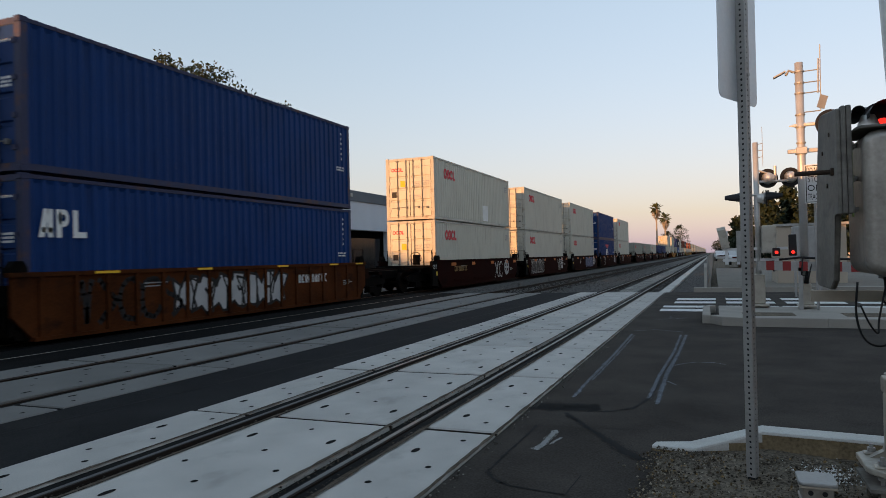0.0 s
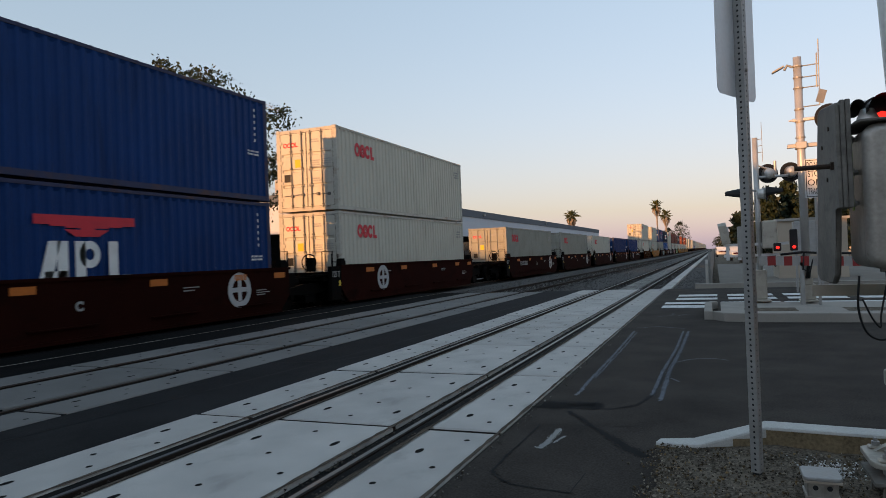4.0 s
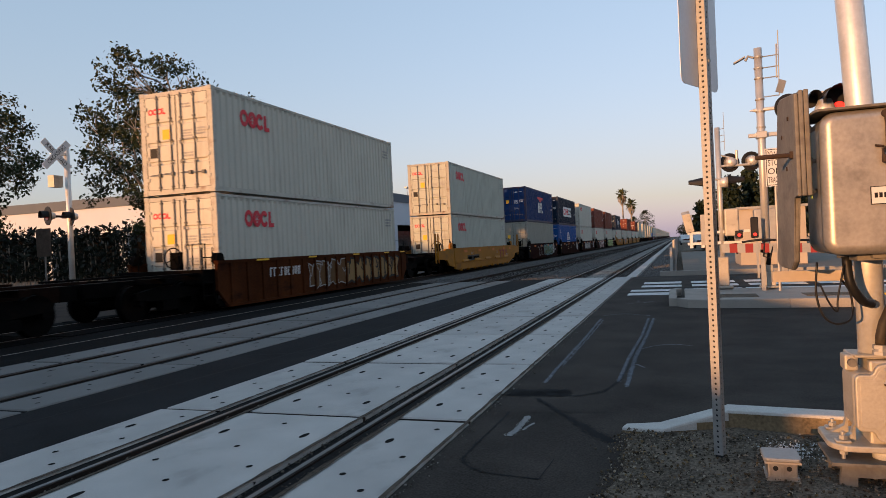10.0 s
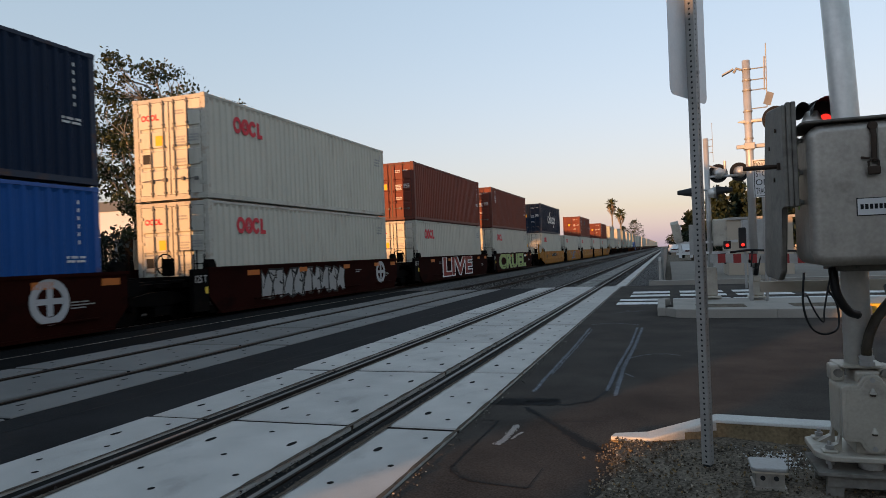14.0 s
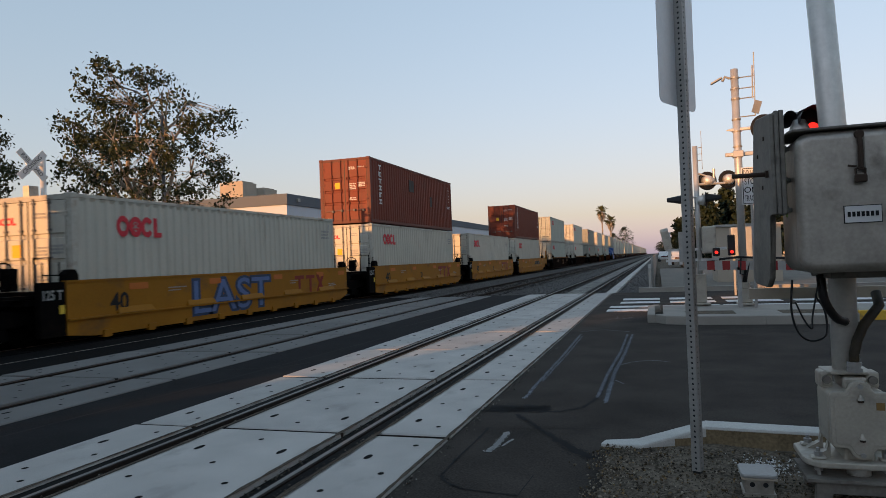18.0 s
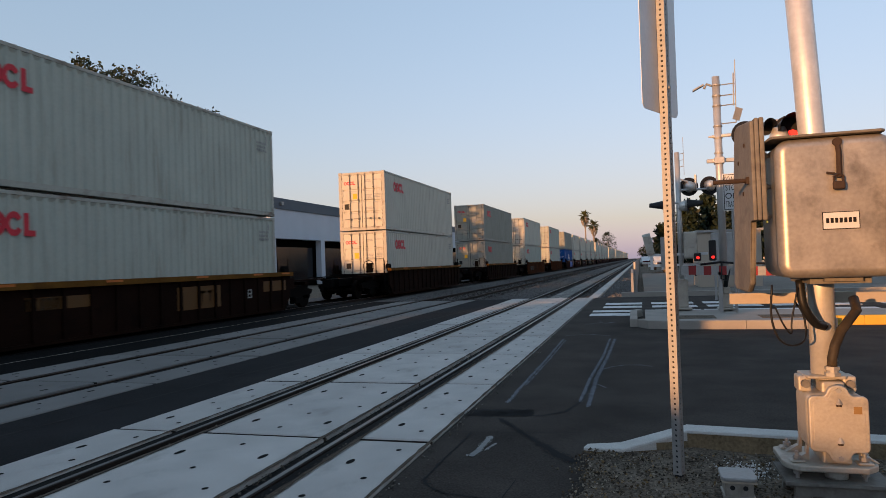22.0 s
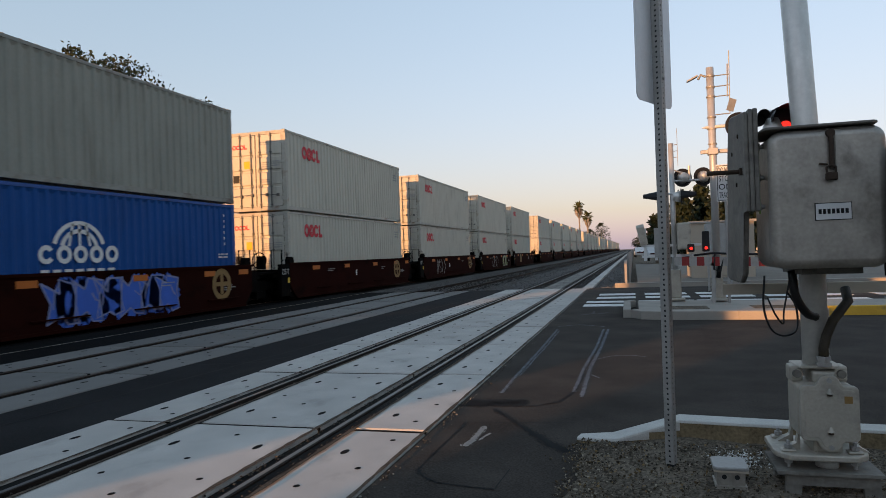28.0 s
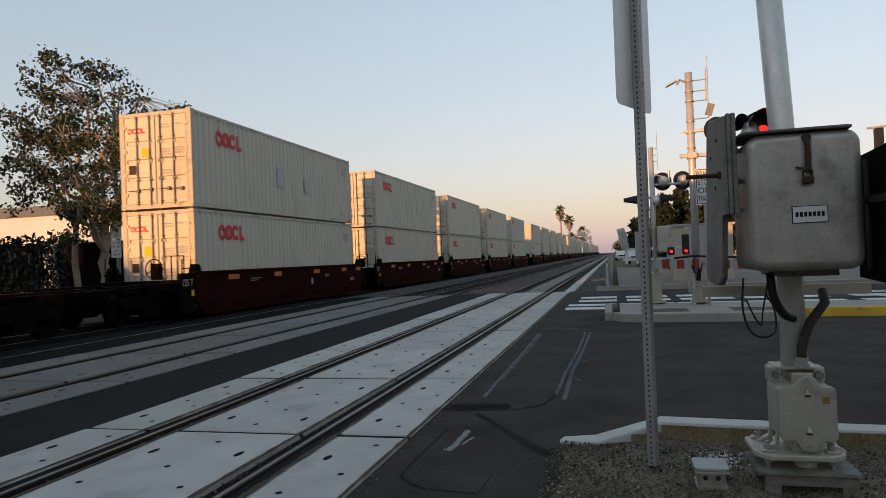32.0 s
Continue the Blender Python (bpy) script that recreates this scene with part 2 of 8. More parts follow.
#   container paints: white, blue, navy, bright blue, oxide red, orange
STREAK = (2.2, 2.2, 0.35)
PAINT = {
    "white": surface("white_paint", (0.5, 0.478, 0.405), 0.55, vary=0.08, scale=0.7, grain=14, bump=0.06, stain=(0.27, 0.24, 0.19), stain_amount=0.6, stain_scale=STREAK, piece=0.05),
    "blue": surface("blue_paint", (0.004, 0.033, 0.125), 0.5, vary=0.2, scale=0.7, grain=14, bump=0.06, stain=(0.004, 0.02, 0.07), stain_amount=0.8, stain_scale=STREAK, piece=0.12, spec=0.08),
    "navy": surface("navy_paint", (0.005, 0.015, 0.035), 0.5, vary=0.2, scale=0.7, grain=14, bump=0.06, stain=(0.012, 0.018, 0.03), stain_amount=0.6, stain_scale=STREAK, spec=0.08),
    "sea_blue": surface("sea_blue_paint", (0.006, 0.075, 0.26), 0.5, vary=0.14, scale=0.7, grain=14, bump=0.06, stain=(0.02, 0.06, 0.18), stain_amount=0.6, stain_scale=STREAK, spec=0.08),
    "oxide": surface("oxide_paint", (0.17, 0.034, 0.018), 0.6, vary=0.2, scale=0.7, grain=14, bump=0.06, stain=(0.08, 0.028, 0.02), stain_amount=0.7, stain_scale=STREAK, piece=0.1),
    "orange": surface("orange_paint", (0.33, 0.09, 0.035), 0.6, vary=0.15, scale=0.7, grain=14, bump=0.06, stain=(0.16, 0.05, 0.03), stain_amount=0.6, stain_scale=STREAK),
    "pale": surface("pale_paint", (0.41, 0.43, 0.37), 0.6, vary=0.12, scale=0.7, grain=14, bump=0.06, stain=(0.25, 0.23, 0.18), stain_amount=0.7, stain_scale=STREAK),
    "grey": surface("grey_paint", (0.275, 0.278, 0.238), 0.6, vary=0.12, scale=0.7, grain=14, bump=0.06, stain=(0.16, 0.15, 0.12), stain_amount=0.7, stain_scale=STREAK),
    "green": surface("green_paint", (0.16, 0.22, 0.15), 0.6, vary=0.15, scale=0.7, grain=14, bump=0.06, stain=(0.1, 0.1, 0.08), stain_amount=0.6, stain_scale=STREAK),
}
RIM = {
    "white": surface("white_frame", (0.43, 0.41, 0.35), 0.6, vary=0.2, scale=2, grain=20, stain=(0.16, 0.075, 0.035), stain_amount=0.8, stain_scale=(2, 1.2, 2)),
    "blue": surface("blue_frame", (0.025, 0.03, 0.07), 0.6, vary=0.2, scale=2, grain=20, stain=RUST, stain_amount=0.9, stain_scale=(2, 1.5, 2)),
    "navy": surface("navy_frame", (0.02, 0.03, 0.05), 0.6, vary=0.2, scale=2, grain=20, stain=RUST, stain_amount=0.9, stain_scale=(2, 1.5, 2)),
    "sea_blue": surface("sea_blue_frame", (0.025, 0.09, 0.28), 0.6, vary=0.2, scale=2, grain=20, stain=RUST, stain_amount=0.8, stain_scale=(2, 1.5, 2)),
    "oxide": surface("oxide_frame", (0.12, 0.03, 0.02), 0.6, vary=0.2, scale=2, grain=20, stain=RUST, stain_amount=0.8, stain_scale=(2, 1.5, 2)),
    "orange": surface("orange_frame", (0.25, 0.07, 0.03), 0.6, vary=0.2, scale=2, grain=20, stain=RUST, stain_amount=0.8, stain_scale=(2, 1.5, 2)),
    "pale": surface("pale_frame", (0.36, 0.35, 0.3), 0.6, vary=0.2, scale=2, grain=20, stain=RUST, stain_amount=0.9, stain_scale=(2, 1.2, 2)),
    "grey": surface("grey_frame", (0.26, 0.26, 0.23), 0.6, vary=0.2, scale=2, grain=20, stain=RUST, stain_amount=0.9, stain_scale=(2, 1.2, 2)),
    "green": surface("green_frame", (0.12, 0.16, 0.11), 0.6, vary=0.2, scale=2, grain=20, stain=RUST, stain_amount=0.8, stain_scale=(2, 1.5, 2)),
}
CAR = {
    "brown": surface("brown_car_paint", (0.0195, 0.0044, 0.003), 0.85, vary=0.3, scale=0.8, grain=20, stain=(0.007, 0.003, 0.0025), stain_amount=0.9, stain_scale=(1.2, 0.8, 1.6), piece=0.12, spec=0.02),
    "yellow": surface("yellow_car_paint", (0.31, 0.125, 0.012), 0.65, vary=0.2, scale=0.8, grain=20, stain=(0.14, 0.07, 0.03), stain_amount=0.75, stain_scale=(1.2, 0.8, 1.6), spec=0.12),
    "rusty": surface("rusty_car_paint", (0.062, 0.018, 0.006), 0.85, vary=0.5, scale=1.1, grain=20, stain=(0.014, 0.008, 0.006), stain_amount=0.95, stain_scale=(1.6, 1.1, 2.2), spec=0.04),
    "dark": surface("dark_car_paint", (0.013, 0.0058, 0.0038), 0.9, vary=0.45, scale=0.8, grain=20, stain=(0.004, 0.003, 0.0027), stain_amount=0.9, stain_scale=(1.4, 0.9, 1.6), spec=0.03),
    "ledge": surface("rusty_yellow_ledge", (0.14, 0.06, 0.012), 0.8, vary=0.4, scale=1.2, grain=20, stain=(0.035, 0.014, 0.007), stain_amount=0.9, stain_scale=(1.4, 0.9, 1.6), spec=0.06),
}
INK = {k: surface(k + "_ink", c, 0.6, vary=0.12, scale=3, grain=30, bump=0.03) for k, c in {
    "red": (0.6, 0.035, 0.05), "white": (0.68, 0.68, 0.66), "grey": (0.3, 0.3, 0.29), "black": (0.007, 0.007, 0.0075), "leaf": (0.05, 0.085, 0.018), "sky": (0.16, 0.33, 0.4), "amber": (0.8, 0.42, 0.03),
    "orange": (0.5, 0.13, 0.02), "yellow": (0.7, 0.45, 0.05), "silver": (0.38, 0.38, 0.38), "green": (0.27, 0.38, 0.14), "teal": (0.05, 0.3, 0.25),
    "blue": (0.03, 0.12, 0.5), "lilac": (0.2, 0.23, 0.4), "slate": (0.03, 0.05, 0.1), "steel": (0.09, 0.15, 0.3), "maroon": (0.22, 0.022, 0.014), "tan": (0.24, 0.14, 0.05), "ochre": (0.1, 0.042, 0.008)}.items()}


# ---- mesh helpers ----
def box(bm, x0, x1, y0, y1, z0, z1, m=None):
    v = [bm.verts.new(p) for p in ((x0, y0, z0), (x1, y0, z0), (x1, y1, z0), (x0, y1, z0), (x0, y0, z1), (x1, y0, z1), (x1, y1, z1), (x0, y1, z1))]
    if m is not None:
        for q in v:
            q.co = m @ q.co
    for f in ((3, 2, 1, 0), (4, 5, 6, 7), (0, 1, 5, 4), (1, 2, 6, 5), (2, 3, 7, 6), (3, 0, 4, 7)):
        bm.faces.new([v[i] for i in f])
    return v


def tube(bm, points, r, sides=8, cap=True, r2=None):
    """A round bar through points, tapering from r to r2."""
    points = [Vector(p) for p in points]
    rings, a = [], None
    for i, p in enumerate(points):
        d = (points[min(i + 1, len(points) - 1)] - points[max(i - 1, 0)]).normalized()
        if a is None:
            a = d.cross(Vector((0.03, 0.05, 1)))
            if a.length < 0.2:
                a = d.cross(Vector((1, 0.02, 0)))
        a = a - d * a.dot(d)
        a.normalize()
        b = d.cross(a)
        rr = r if r2 is None else r + (r2 - r) * i / max(1, len(points) - 1)
        rings.append([bm.verts.new(p + rr * (math.cos(t) * a + math.sin(t) * b)) for t in (2 * math.pi * k / sides for k in range(sides))])
    for p, q in zip(rings, rings[1:]):
        for k in range(sides):
            bm.faces.new((p[k], p[(k + 1) % sides], q[(k + 1) % sides], q[k]))
    if cap:
        bm.faces.new(rings[0][::-1])
        bm.faces.new(rings[-1])


def disc(bm, centre, axis, r, depth, sides=20, r2=None):
    c, a = Vector(centre), Vector(axis).normalized()
    tube(bm, (c - a * depth / 2, c + a * depth / 2), r, sides, True, r2)


def slab(bm, outline, z0, z1):
    """A flat piece with the outline (x, y), from z0 to z1."""
    lo = [bm.verts.new((x, y, z0)) for x, y in outline]
    hi = [bm.verts.new((x, y, z1)) for x, y in outline]
    n = len(lo)
    bm.faces.new(lo[::-1])
    bm.faces.new(hi)
    for i in range(n):
        bm.faces.new((lo[i], lo[(i + 1) % n], hi[(i + 1) % n], hi[i]))


def wall_plate(bm, outline, x0, x1):
    """A flat piece with the outline (y, z), from x0 to x1."""
    lo = [bm.verts.new((x0, y, z)) for y, z in outline]
    hi = [bm.verts.new((x1, y, z)) for y, z in outline]
    n = len(lo)
    bm.faces.new(lo)
    bm.faces.new(hi[::-1])
    for i in range(n):
        bm.faces.new((lo[i], hi[i], hi[(i + 1) % n], lo[(i + 1) % n]))


def mesh_of(name, bm, material, smooth=False):
    bmesh.ops.recalc_face_normals(bm, faces=bm.faces)
    me = bpy.data.meshes.new(name)
    bm.to_mesh(me)
    bm.free()
    me.materials.append(material)
    if smooth:
        me.shade_smooth()
    return me


def part(name, bm, material, parent, label="", smooth=False):
    """Links a bmesh (or a mesh made before) as one part under a thing or a part."""
    ob = new(name, bm if isinstance(bm, bpy.types.Mesh) else mesh_of(name, bm, material, smooth))
    ob.parent = parent
    return tagged(ob, label)


def thing(name, m, label, category, group="", kind=""):
    ob = new(name)
    ob.empty_display_size = 0.2
    ob.matrix_world = m
    return tagged(ob, label, category, group, kind)


def solid(name, bm, material, label, category, kind="", group="", smooth=False):
    return tagged(new(name, mesh_of(name, bm, material, smooth)), label, category, group, kind)


def lettering(name, words, size, material, parent, m, width=1.0, fat=0.0):
    """Words in the built-in font as a thin mesh in the plane z = 0 of m."""
    cu = bpy.data.curves.new(name, "FONT")
    cu.body, cu.size, cu.extrude, cu.offset = words, size, 0.002, fat
    cu.align_x, cu.align_y, cu.resolution_u = "CENTER", "CENTER", 3
    tmp = new(name, cu)
    me = bpy.data.meshes.new_from_object(tmp.evaluated_get(bpy.context.evaluated_depsgraph_get()))
    bpy.data.objects.remove(tmp)
    bpy.data.curves.remove(cu)
    me.transform(m @ Matrix.Diagonal((width, 1, 1, 1)))
    me.materials.clear()
    me.materials.append(material)
    ob = new(name, me)
    ob.parent = parent
    return ob


# ---- ground, tracks and road ----
RAILS = {"near": (-3.97, -2.46), "middle": (-8.475, -6.965), "train": (-13.775, -12.265)}
FAR_Y, NEAR_Y = 25.85, -5.0         # the paved crossing's two ends
bm = bmesh.new()
S = 1500.0
for x0, x1, y0, y1 in ((-S, S, -S, S),):
    vs = [bm.verts.new(p) for p in ((x0, y0, -0.3), (x1, y0, -0.3), (x1, y1, -0.3), (x0, y1, -0.3))]
    bm.faces.new(vs)
solid("ground", bm, M["dirt"], "bare brown earth reaching to the horizon", "ground", "structure")

bm = bmesh.new()
box(bm, -60, -14.6, NEAR_Y, FAR_Y, -0.25, -0.02)
box(bm, -1.66, 60, NEAR_Y, FAR_Y, -0.25, -0.012)
solid("road", bm, M["asphalt"], "worn dark grey asphalt road across the tracks", "road", "structure")
bm = bmesh.new()
box(bm, -6.17, -4.765, NEAR_Y, FAR_Y, -0.25, -0.012)
solid("road_strip", bm, M["asphalt_darker"], "dark asphalt strip between two tracks", "road", "structure")
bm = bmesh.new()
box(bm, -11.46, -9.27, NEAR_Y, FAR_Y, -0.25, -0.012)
solid("road_strip", bm, M["asphalt_train_shade"], "asphalt strip beside the train's track, shade painted near-black", "road", "structure")


def rail_bar(bm, x, y0, y1):
    box(bm, x - 0.036, x + 0.036, y0, y1, -0.045, 0.0)
    box(bm, x - 0.011, x + 0.011, y0, y1, -0.15, -0.045)
    box(bm, x - 0.07, x + 0.07, y0, y1, -0.17, -0.15)


for which, (xa, xb) in RAILS.items():
    for x in (xa, xb):
        rail = thing("rail", Matrix(), "dark rusty steel running rail with a worn head", "rail", "rails of the " + which + " track", "structure")
        bm = bmesh.new()
        rail_bar(bm, x, -60, 700)
        part("web", bm, M["rail_steel"], rail)
        bm = bmesh.new()
        box(bm, x - 0.018, x + 0.018, -60, 700, 0.0, 0.004)
        part("running_surface", bm, M["rail" if which == "middle" else "rail_head"], rail, "dull brown running surface" if which == "middle" else "bright polished running surface")

#   ballast beds beyond the crossing
bm = bmesh.new()
for y0, y1 in ((-60, NEAR_Y), (FAR_Y, 700)):
    box(bm, -16.5, -0.2, y0, y1, -0.28, -0.11)
solid("ballast_bed", bm, M["ballast"], "grey crushed-stone ballast under the tracks", "ballast", "structure")

bm = bmesh.new()
for x0, x1 in ((-14.6, -11.4), (-9.1, -6.3), (-4.45, -3.62), (-2.85, -2.1)):
    box(bm, x0, x1, FAR_Y + 0.01, 700, -0.2, -0.1)
solid("oily_ballast", bm, M["ballast_oily"], "oil-blackened ballast along the rails", "ballast", "structure")

bm = bmesh.new()
box(bm, -3.6, -2.87, FAR_Y + 0.01, 420, -0.2, -0.075)
solid("pale_gravel", bm, M["gravel_pale"], "pale dusty gravel between the rails of a track", "gravel", "structure")

# ---- kerbs, islands, road markings ----
def kerb(name, line, width, z0, z1, material, label):
    """A kerb of blocks that follows a line; each block is a part."""
    k = thing(name, Matrix(), label, "kerb", "", "structure")
    for (xa, ya), (xb, yb) in zip(line, line[1:]):
        d = Vector((xb - xa, yb - ya))
        n = max(1, round(d.length / 1.6))
        q = Vector((-d.y, d.x)).normalized() * width
        for i in range(n):
            a = Vector((xa, ya)) + d * (i / n) + d.normalized() * 0.003
            b = Vector((xa, ya)) + d * ((i + 1) / n) - d.normalized() * 0.003
            bm = bmesh.new()
            slab(bm, [tuple(a), tuple(b), tuple(b + q), tuple(a + q)], z0, z1)
            bmesh.ops.bevel(bm, geom=[e for e in bm.edges if e.verts[0].co.z > z1 - 0.001 and e.verts[1].co.z > z1 - 0.001], offset=0.018, segments=2, affect="EDGES", profile=0.5)
            part("kerb_block", bm, material, k)
    return k


def sloped_block(bm, near, far, z0, tops):
    """A block between a near and a far edge whose top slopes from one end to the other."""
    lo = [bm.verts.new((x, y, z0)) for x, y in (near[0], near[1], far[1], far[0])]
    hi = [bm.verts.new((x, y, z)) for (x, y), z in zip((near[0], near[1], far[1], far[0]), (tops[0], tops[1], tops[1], tops[0]))]
    bm.faces.new(lo[::-1])
    bm.faces.new(hi)
    for k in range(4):
        bm.faces.new((lo[k], lo[(k + 1) % 4], hi[(k + 1) % 4], hi[k]))


kerb_near = thing("kerb_near", Matrix(), "low kerb with white painted top and tan dirty side", "kerb", "", "structure")
NEAR_EDGE = ((-0.46, 5.16), (-0.17, 5.1), (0.06, 5.2), (0.28, 5.29), (1.03, 5.21), (2.2, 5.12), (3.4, 5.04), (5.4, 4.95), (7.5, 4.85))
FAR_EDGE = ((-0.43, 5.27), (-0.2, 5.29), (0.04, 5.39), (0.29, 5.48), (1.05, 5.39), (2.2, 5.3), (3.4, 5.22), (5.4, 5.13), (7.5, 5.03))
KERB_TOP = (0.03, 0.045, 0.095, 0.15, 0.15, 0.15, 0.15, 0.15, 0.15)
for k in range(len(NEAR_EDGE) - 1):
    near, far, tops = NEAR_EDGE[k:k + 2], FAR_EDGE[k:k + 2], KERB_TOP[k:k + 2]
    bm = bmesh.new()
    sloped_block(bm, near, far, -0.1, [z - 0.022 for z in tops])
    blk = part("kerb_block", bm, M["kerb_side"], kerb_near, "tan dirty concrete side")
    bm = bmesh.new()
    sloped_block(bm, [(x, y - 0.006) for x, y in near], [(x, y + 0.006) for x, y in far], min(tops) - 0.022, tops)
    bmesh.ops.bevel(bm, geom=[e for e in bm.edges if min(v.co.z for v in e.verts) > min(tops) - 0.01 and abs(e.verts[0].co.x - e.verts[1].co.x) > 0.08], offset=0.016, segments=2, affect="EDGES", profile=0.5)
    part("painted_top", bm, M["kerb_white"], blk, "worn white paint")

#   the dirt bed behind the near kerb
def dirt_edge(y):
    return -0.5 - 0.13 * max(0, 4.3 - y) + 0.13 * noise.noise(Vector((y * 2.2, 0, 0))) + 0.05 * noise.noise(Vector((y * 9, 2, 0)))


rnd = random.Random(3)
bm = bmesh.new()
nx, ny = 74, 68
grid = {}
for i in range(nx + 1):
    for j in range(ny + 1):
        x, y = -1.9 + 6.4 * i / nx, 1.0 + 4.5 * j / ny
        edge = dirt_edge(y)
        rise = min(1, max(0, (x - edge) / 0.2))
        z = -0.03 + rise * (0.042 + 0.03 * noise.noise(Vector((x * 2.2, y * 2.2, 0))) + 0.014 * noise.noise(Vector((x * 11, y * 11, 4))) + 0.008 * noise.noise(Vector((x * 30, y * 30, 9))))
        grid[i, j] = bm.verts.new((x, y, z))
for i in range(nx):
    for j in range(ny):
        c = grid[i, j].co
        top = 5.16 + min(0.1, max(0, (c.x + 0.17) * 0.4)) - 0.08 * max(0, c.x - 0.3)
        if c.y < top:
            bm.faces.new((grid[i, j], grid[i + 1, j], grid[i + 1, j + 1], grid[i, j + 1]))
for v in [v for v in bm.verts if not v.link_faces]:
    bm.verts.remove(v)
solid("dirt_bed", bm, M["dirt"], "bare stony brown dirt behind a kerb", "dirt", "structure", smooth=True)


def rocks(name, count, place, size, material, label, seed):
    """Loose stones, far too many to count, as one object."""
    r = random.Random(seed)
    verts, faces = [], []
    base = [(1, 0, 0), (-1, 0, 0), (0, 1, 0), (0, -1, 0), (0, 0, 0.8), (0, 0, -0.6)]
    tri = [(0, 2, 4), (2, 1, 4), (1, 3, 4), (3, 0, 4), (2, 0, 5), (1, 2, 5), (3, 1, 5), (0, 3, 5)]
    for _ in range(count):
        x, y, z = place(r)
        s = size * r.choice((0.5, 0.7, 0.7, 1.0, 1.0, 1.6))
        e = Euler((r.uniform(0, 3), r.uniform(0, 3), r.uniform(0, 6))).to_matrix()
        o = len(verts)
        for b in base:
            q = e @ Vector([c * s * r.uniform(0.65, 1.2) for c in b])
            verts.append((x + q.x, y + q.y, z + q.z * 0.8))
        faces += [tuple(o + k for k in t) for t in tri]
    me = bpy.data.meshes.new(name)
    me.from_pydata(verts, [], faces)
    me.materials.append(material)
    return tagged(new(name, me), label, "gravel", "", "stuff")


def bed_place(r):
    y = r.uniform(2.4, 5.15)
    lo = dirt_edge(y) + abs(r.gauss(0, 0.06)) - (0.25 * r.random() if r.random() < 0.015 else 0)
    x = lo + (r.random() ** 1.3) * (3.4 - lo)
    return x, y, 0.022 + 0.02 * noise.noise(Vector((x * 2.2, y * 2.2, 0)))


rocks("gravel", 9000, bed_place, 0.0085, chip_material("gravel_bits", (0.03, 0.023, 0.017), (0.36, 0.31, 0.24)), "small grey and brown stones strewn over dirt", 5)
rocks("leaf_litter", 3000, bed_place, 0.009, chip_material("litter_bits", (0.03, 0.02, 0.012), (0.3, 0.2, 0.1)), "dry brown leaf bits strewn over dirt", 6)

rocks("white_chips", 260, lambda q: (0.62 + q.gauss(0, 0.09), 4.78 + q.gauss(0, 0.12), 0.03), 0.007, M["sign_white"], "scatter of white chips on the dirt", 9)

#   the far island
ISLAND = [(-0.1, 14.62), (0.1, 14.25), (0.5, 14.12), (3.3, 14.02), (3.55, 14.45)]
kerb("kerb_island", ISLAND, 0.16, -0.1, 0.16, M["concrete"], "pale concrete kerb round a crossing island")
kerb("kerb_island_end", [(0.0, 17.3), (-0.12, 17.0), (-0.1, 14.62)], -0.16, -0.1, 0.16, M["concrete"], "pale concrete kerb at the island's end")
kerb("kerb_yellow", [(3.62, 14.75), (4.1, 14.8), (6.4, 14.7)], 0.16, -0.1, 0.17, M["kerb_yellow"], "worn yellow-painted kerb nose")
bm = bmesh.new()
slab(bm, [(0.06, 14.45), (3.25, 14.2), (3.45, 14.6), (3.7, 14.92), (6.3, 14.86), (6.3, 16.8), (0.06, 17.3)], -0.1, 0.14)
solid("island_top", bm, M["concrete"], "concrete paving of the crossing island", "pavement", "structure")
for xa, xb in ((0.5, 1.45), (2.3, 3.4)):
    bm = bmesh.new()
    box(bm, xa, xb, 14.75, 15.5, 0.13, 0.146)
    solid("planting_pit", bm, M["dirt"], "brown earth pit in concrete paving", "dirt", "structure")

#   crosswalk and other paint on the asphalt
paint = thing("crosswalk", Matrix(), "worn white crosswalk bars on dark asphalt", "road marking", "", "structure")
for y0, y1 in ((17.55, 18.25), (18.75, 19.35), (20.3, 21.0), (21.7, 22.5)):
    for x0, x1 in ((-1.3, 0.0), (0.08, 1.5), (1.58, 3.2), (3.3, 5.6), (6.0, 9.0)):
        if y0 < 18.3 and 0.0 < x0 < 5:
            continue
        bm = bmesh.new()
        box(bm, x0 + 0.2 * (y0 > 20), x1, y0, y1, -0.012, -0.006)
        part("bar", bm, M["road_paint"], paint)
lines = thing("lane_lines", Matrix(), "white painted lane lines on the cross street", "road marking", "", "structure")
for pts in ([(4.2, 24.5), (7.5, 19.0)], [(5.2, 18.2), (30, 18.0)], [(6.4, 20.8), (30, 20.6)]):
    (xa, ya), (xb, yb) = pts
    d = Vector((xb - xa, yb - ya))
    q = Vector((-d.y, d.x)).normalized() * 0.07
    bm = bmesh.new()
    slab(bm, [(xa - q.x, ya - q.y), (xb - q.x, yb - q.y), (xb + q.x, yb + q.y), (xa + q.x, ya + q.y)], -0.011, -0.005)
    part("line", bm, M["road_paint"], lines)


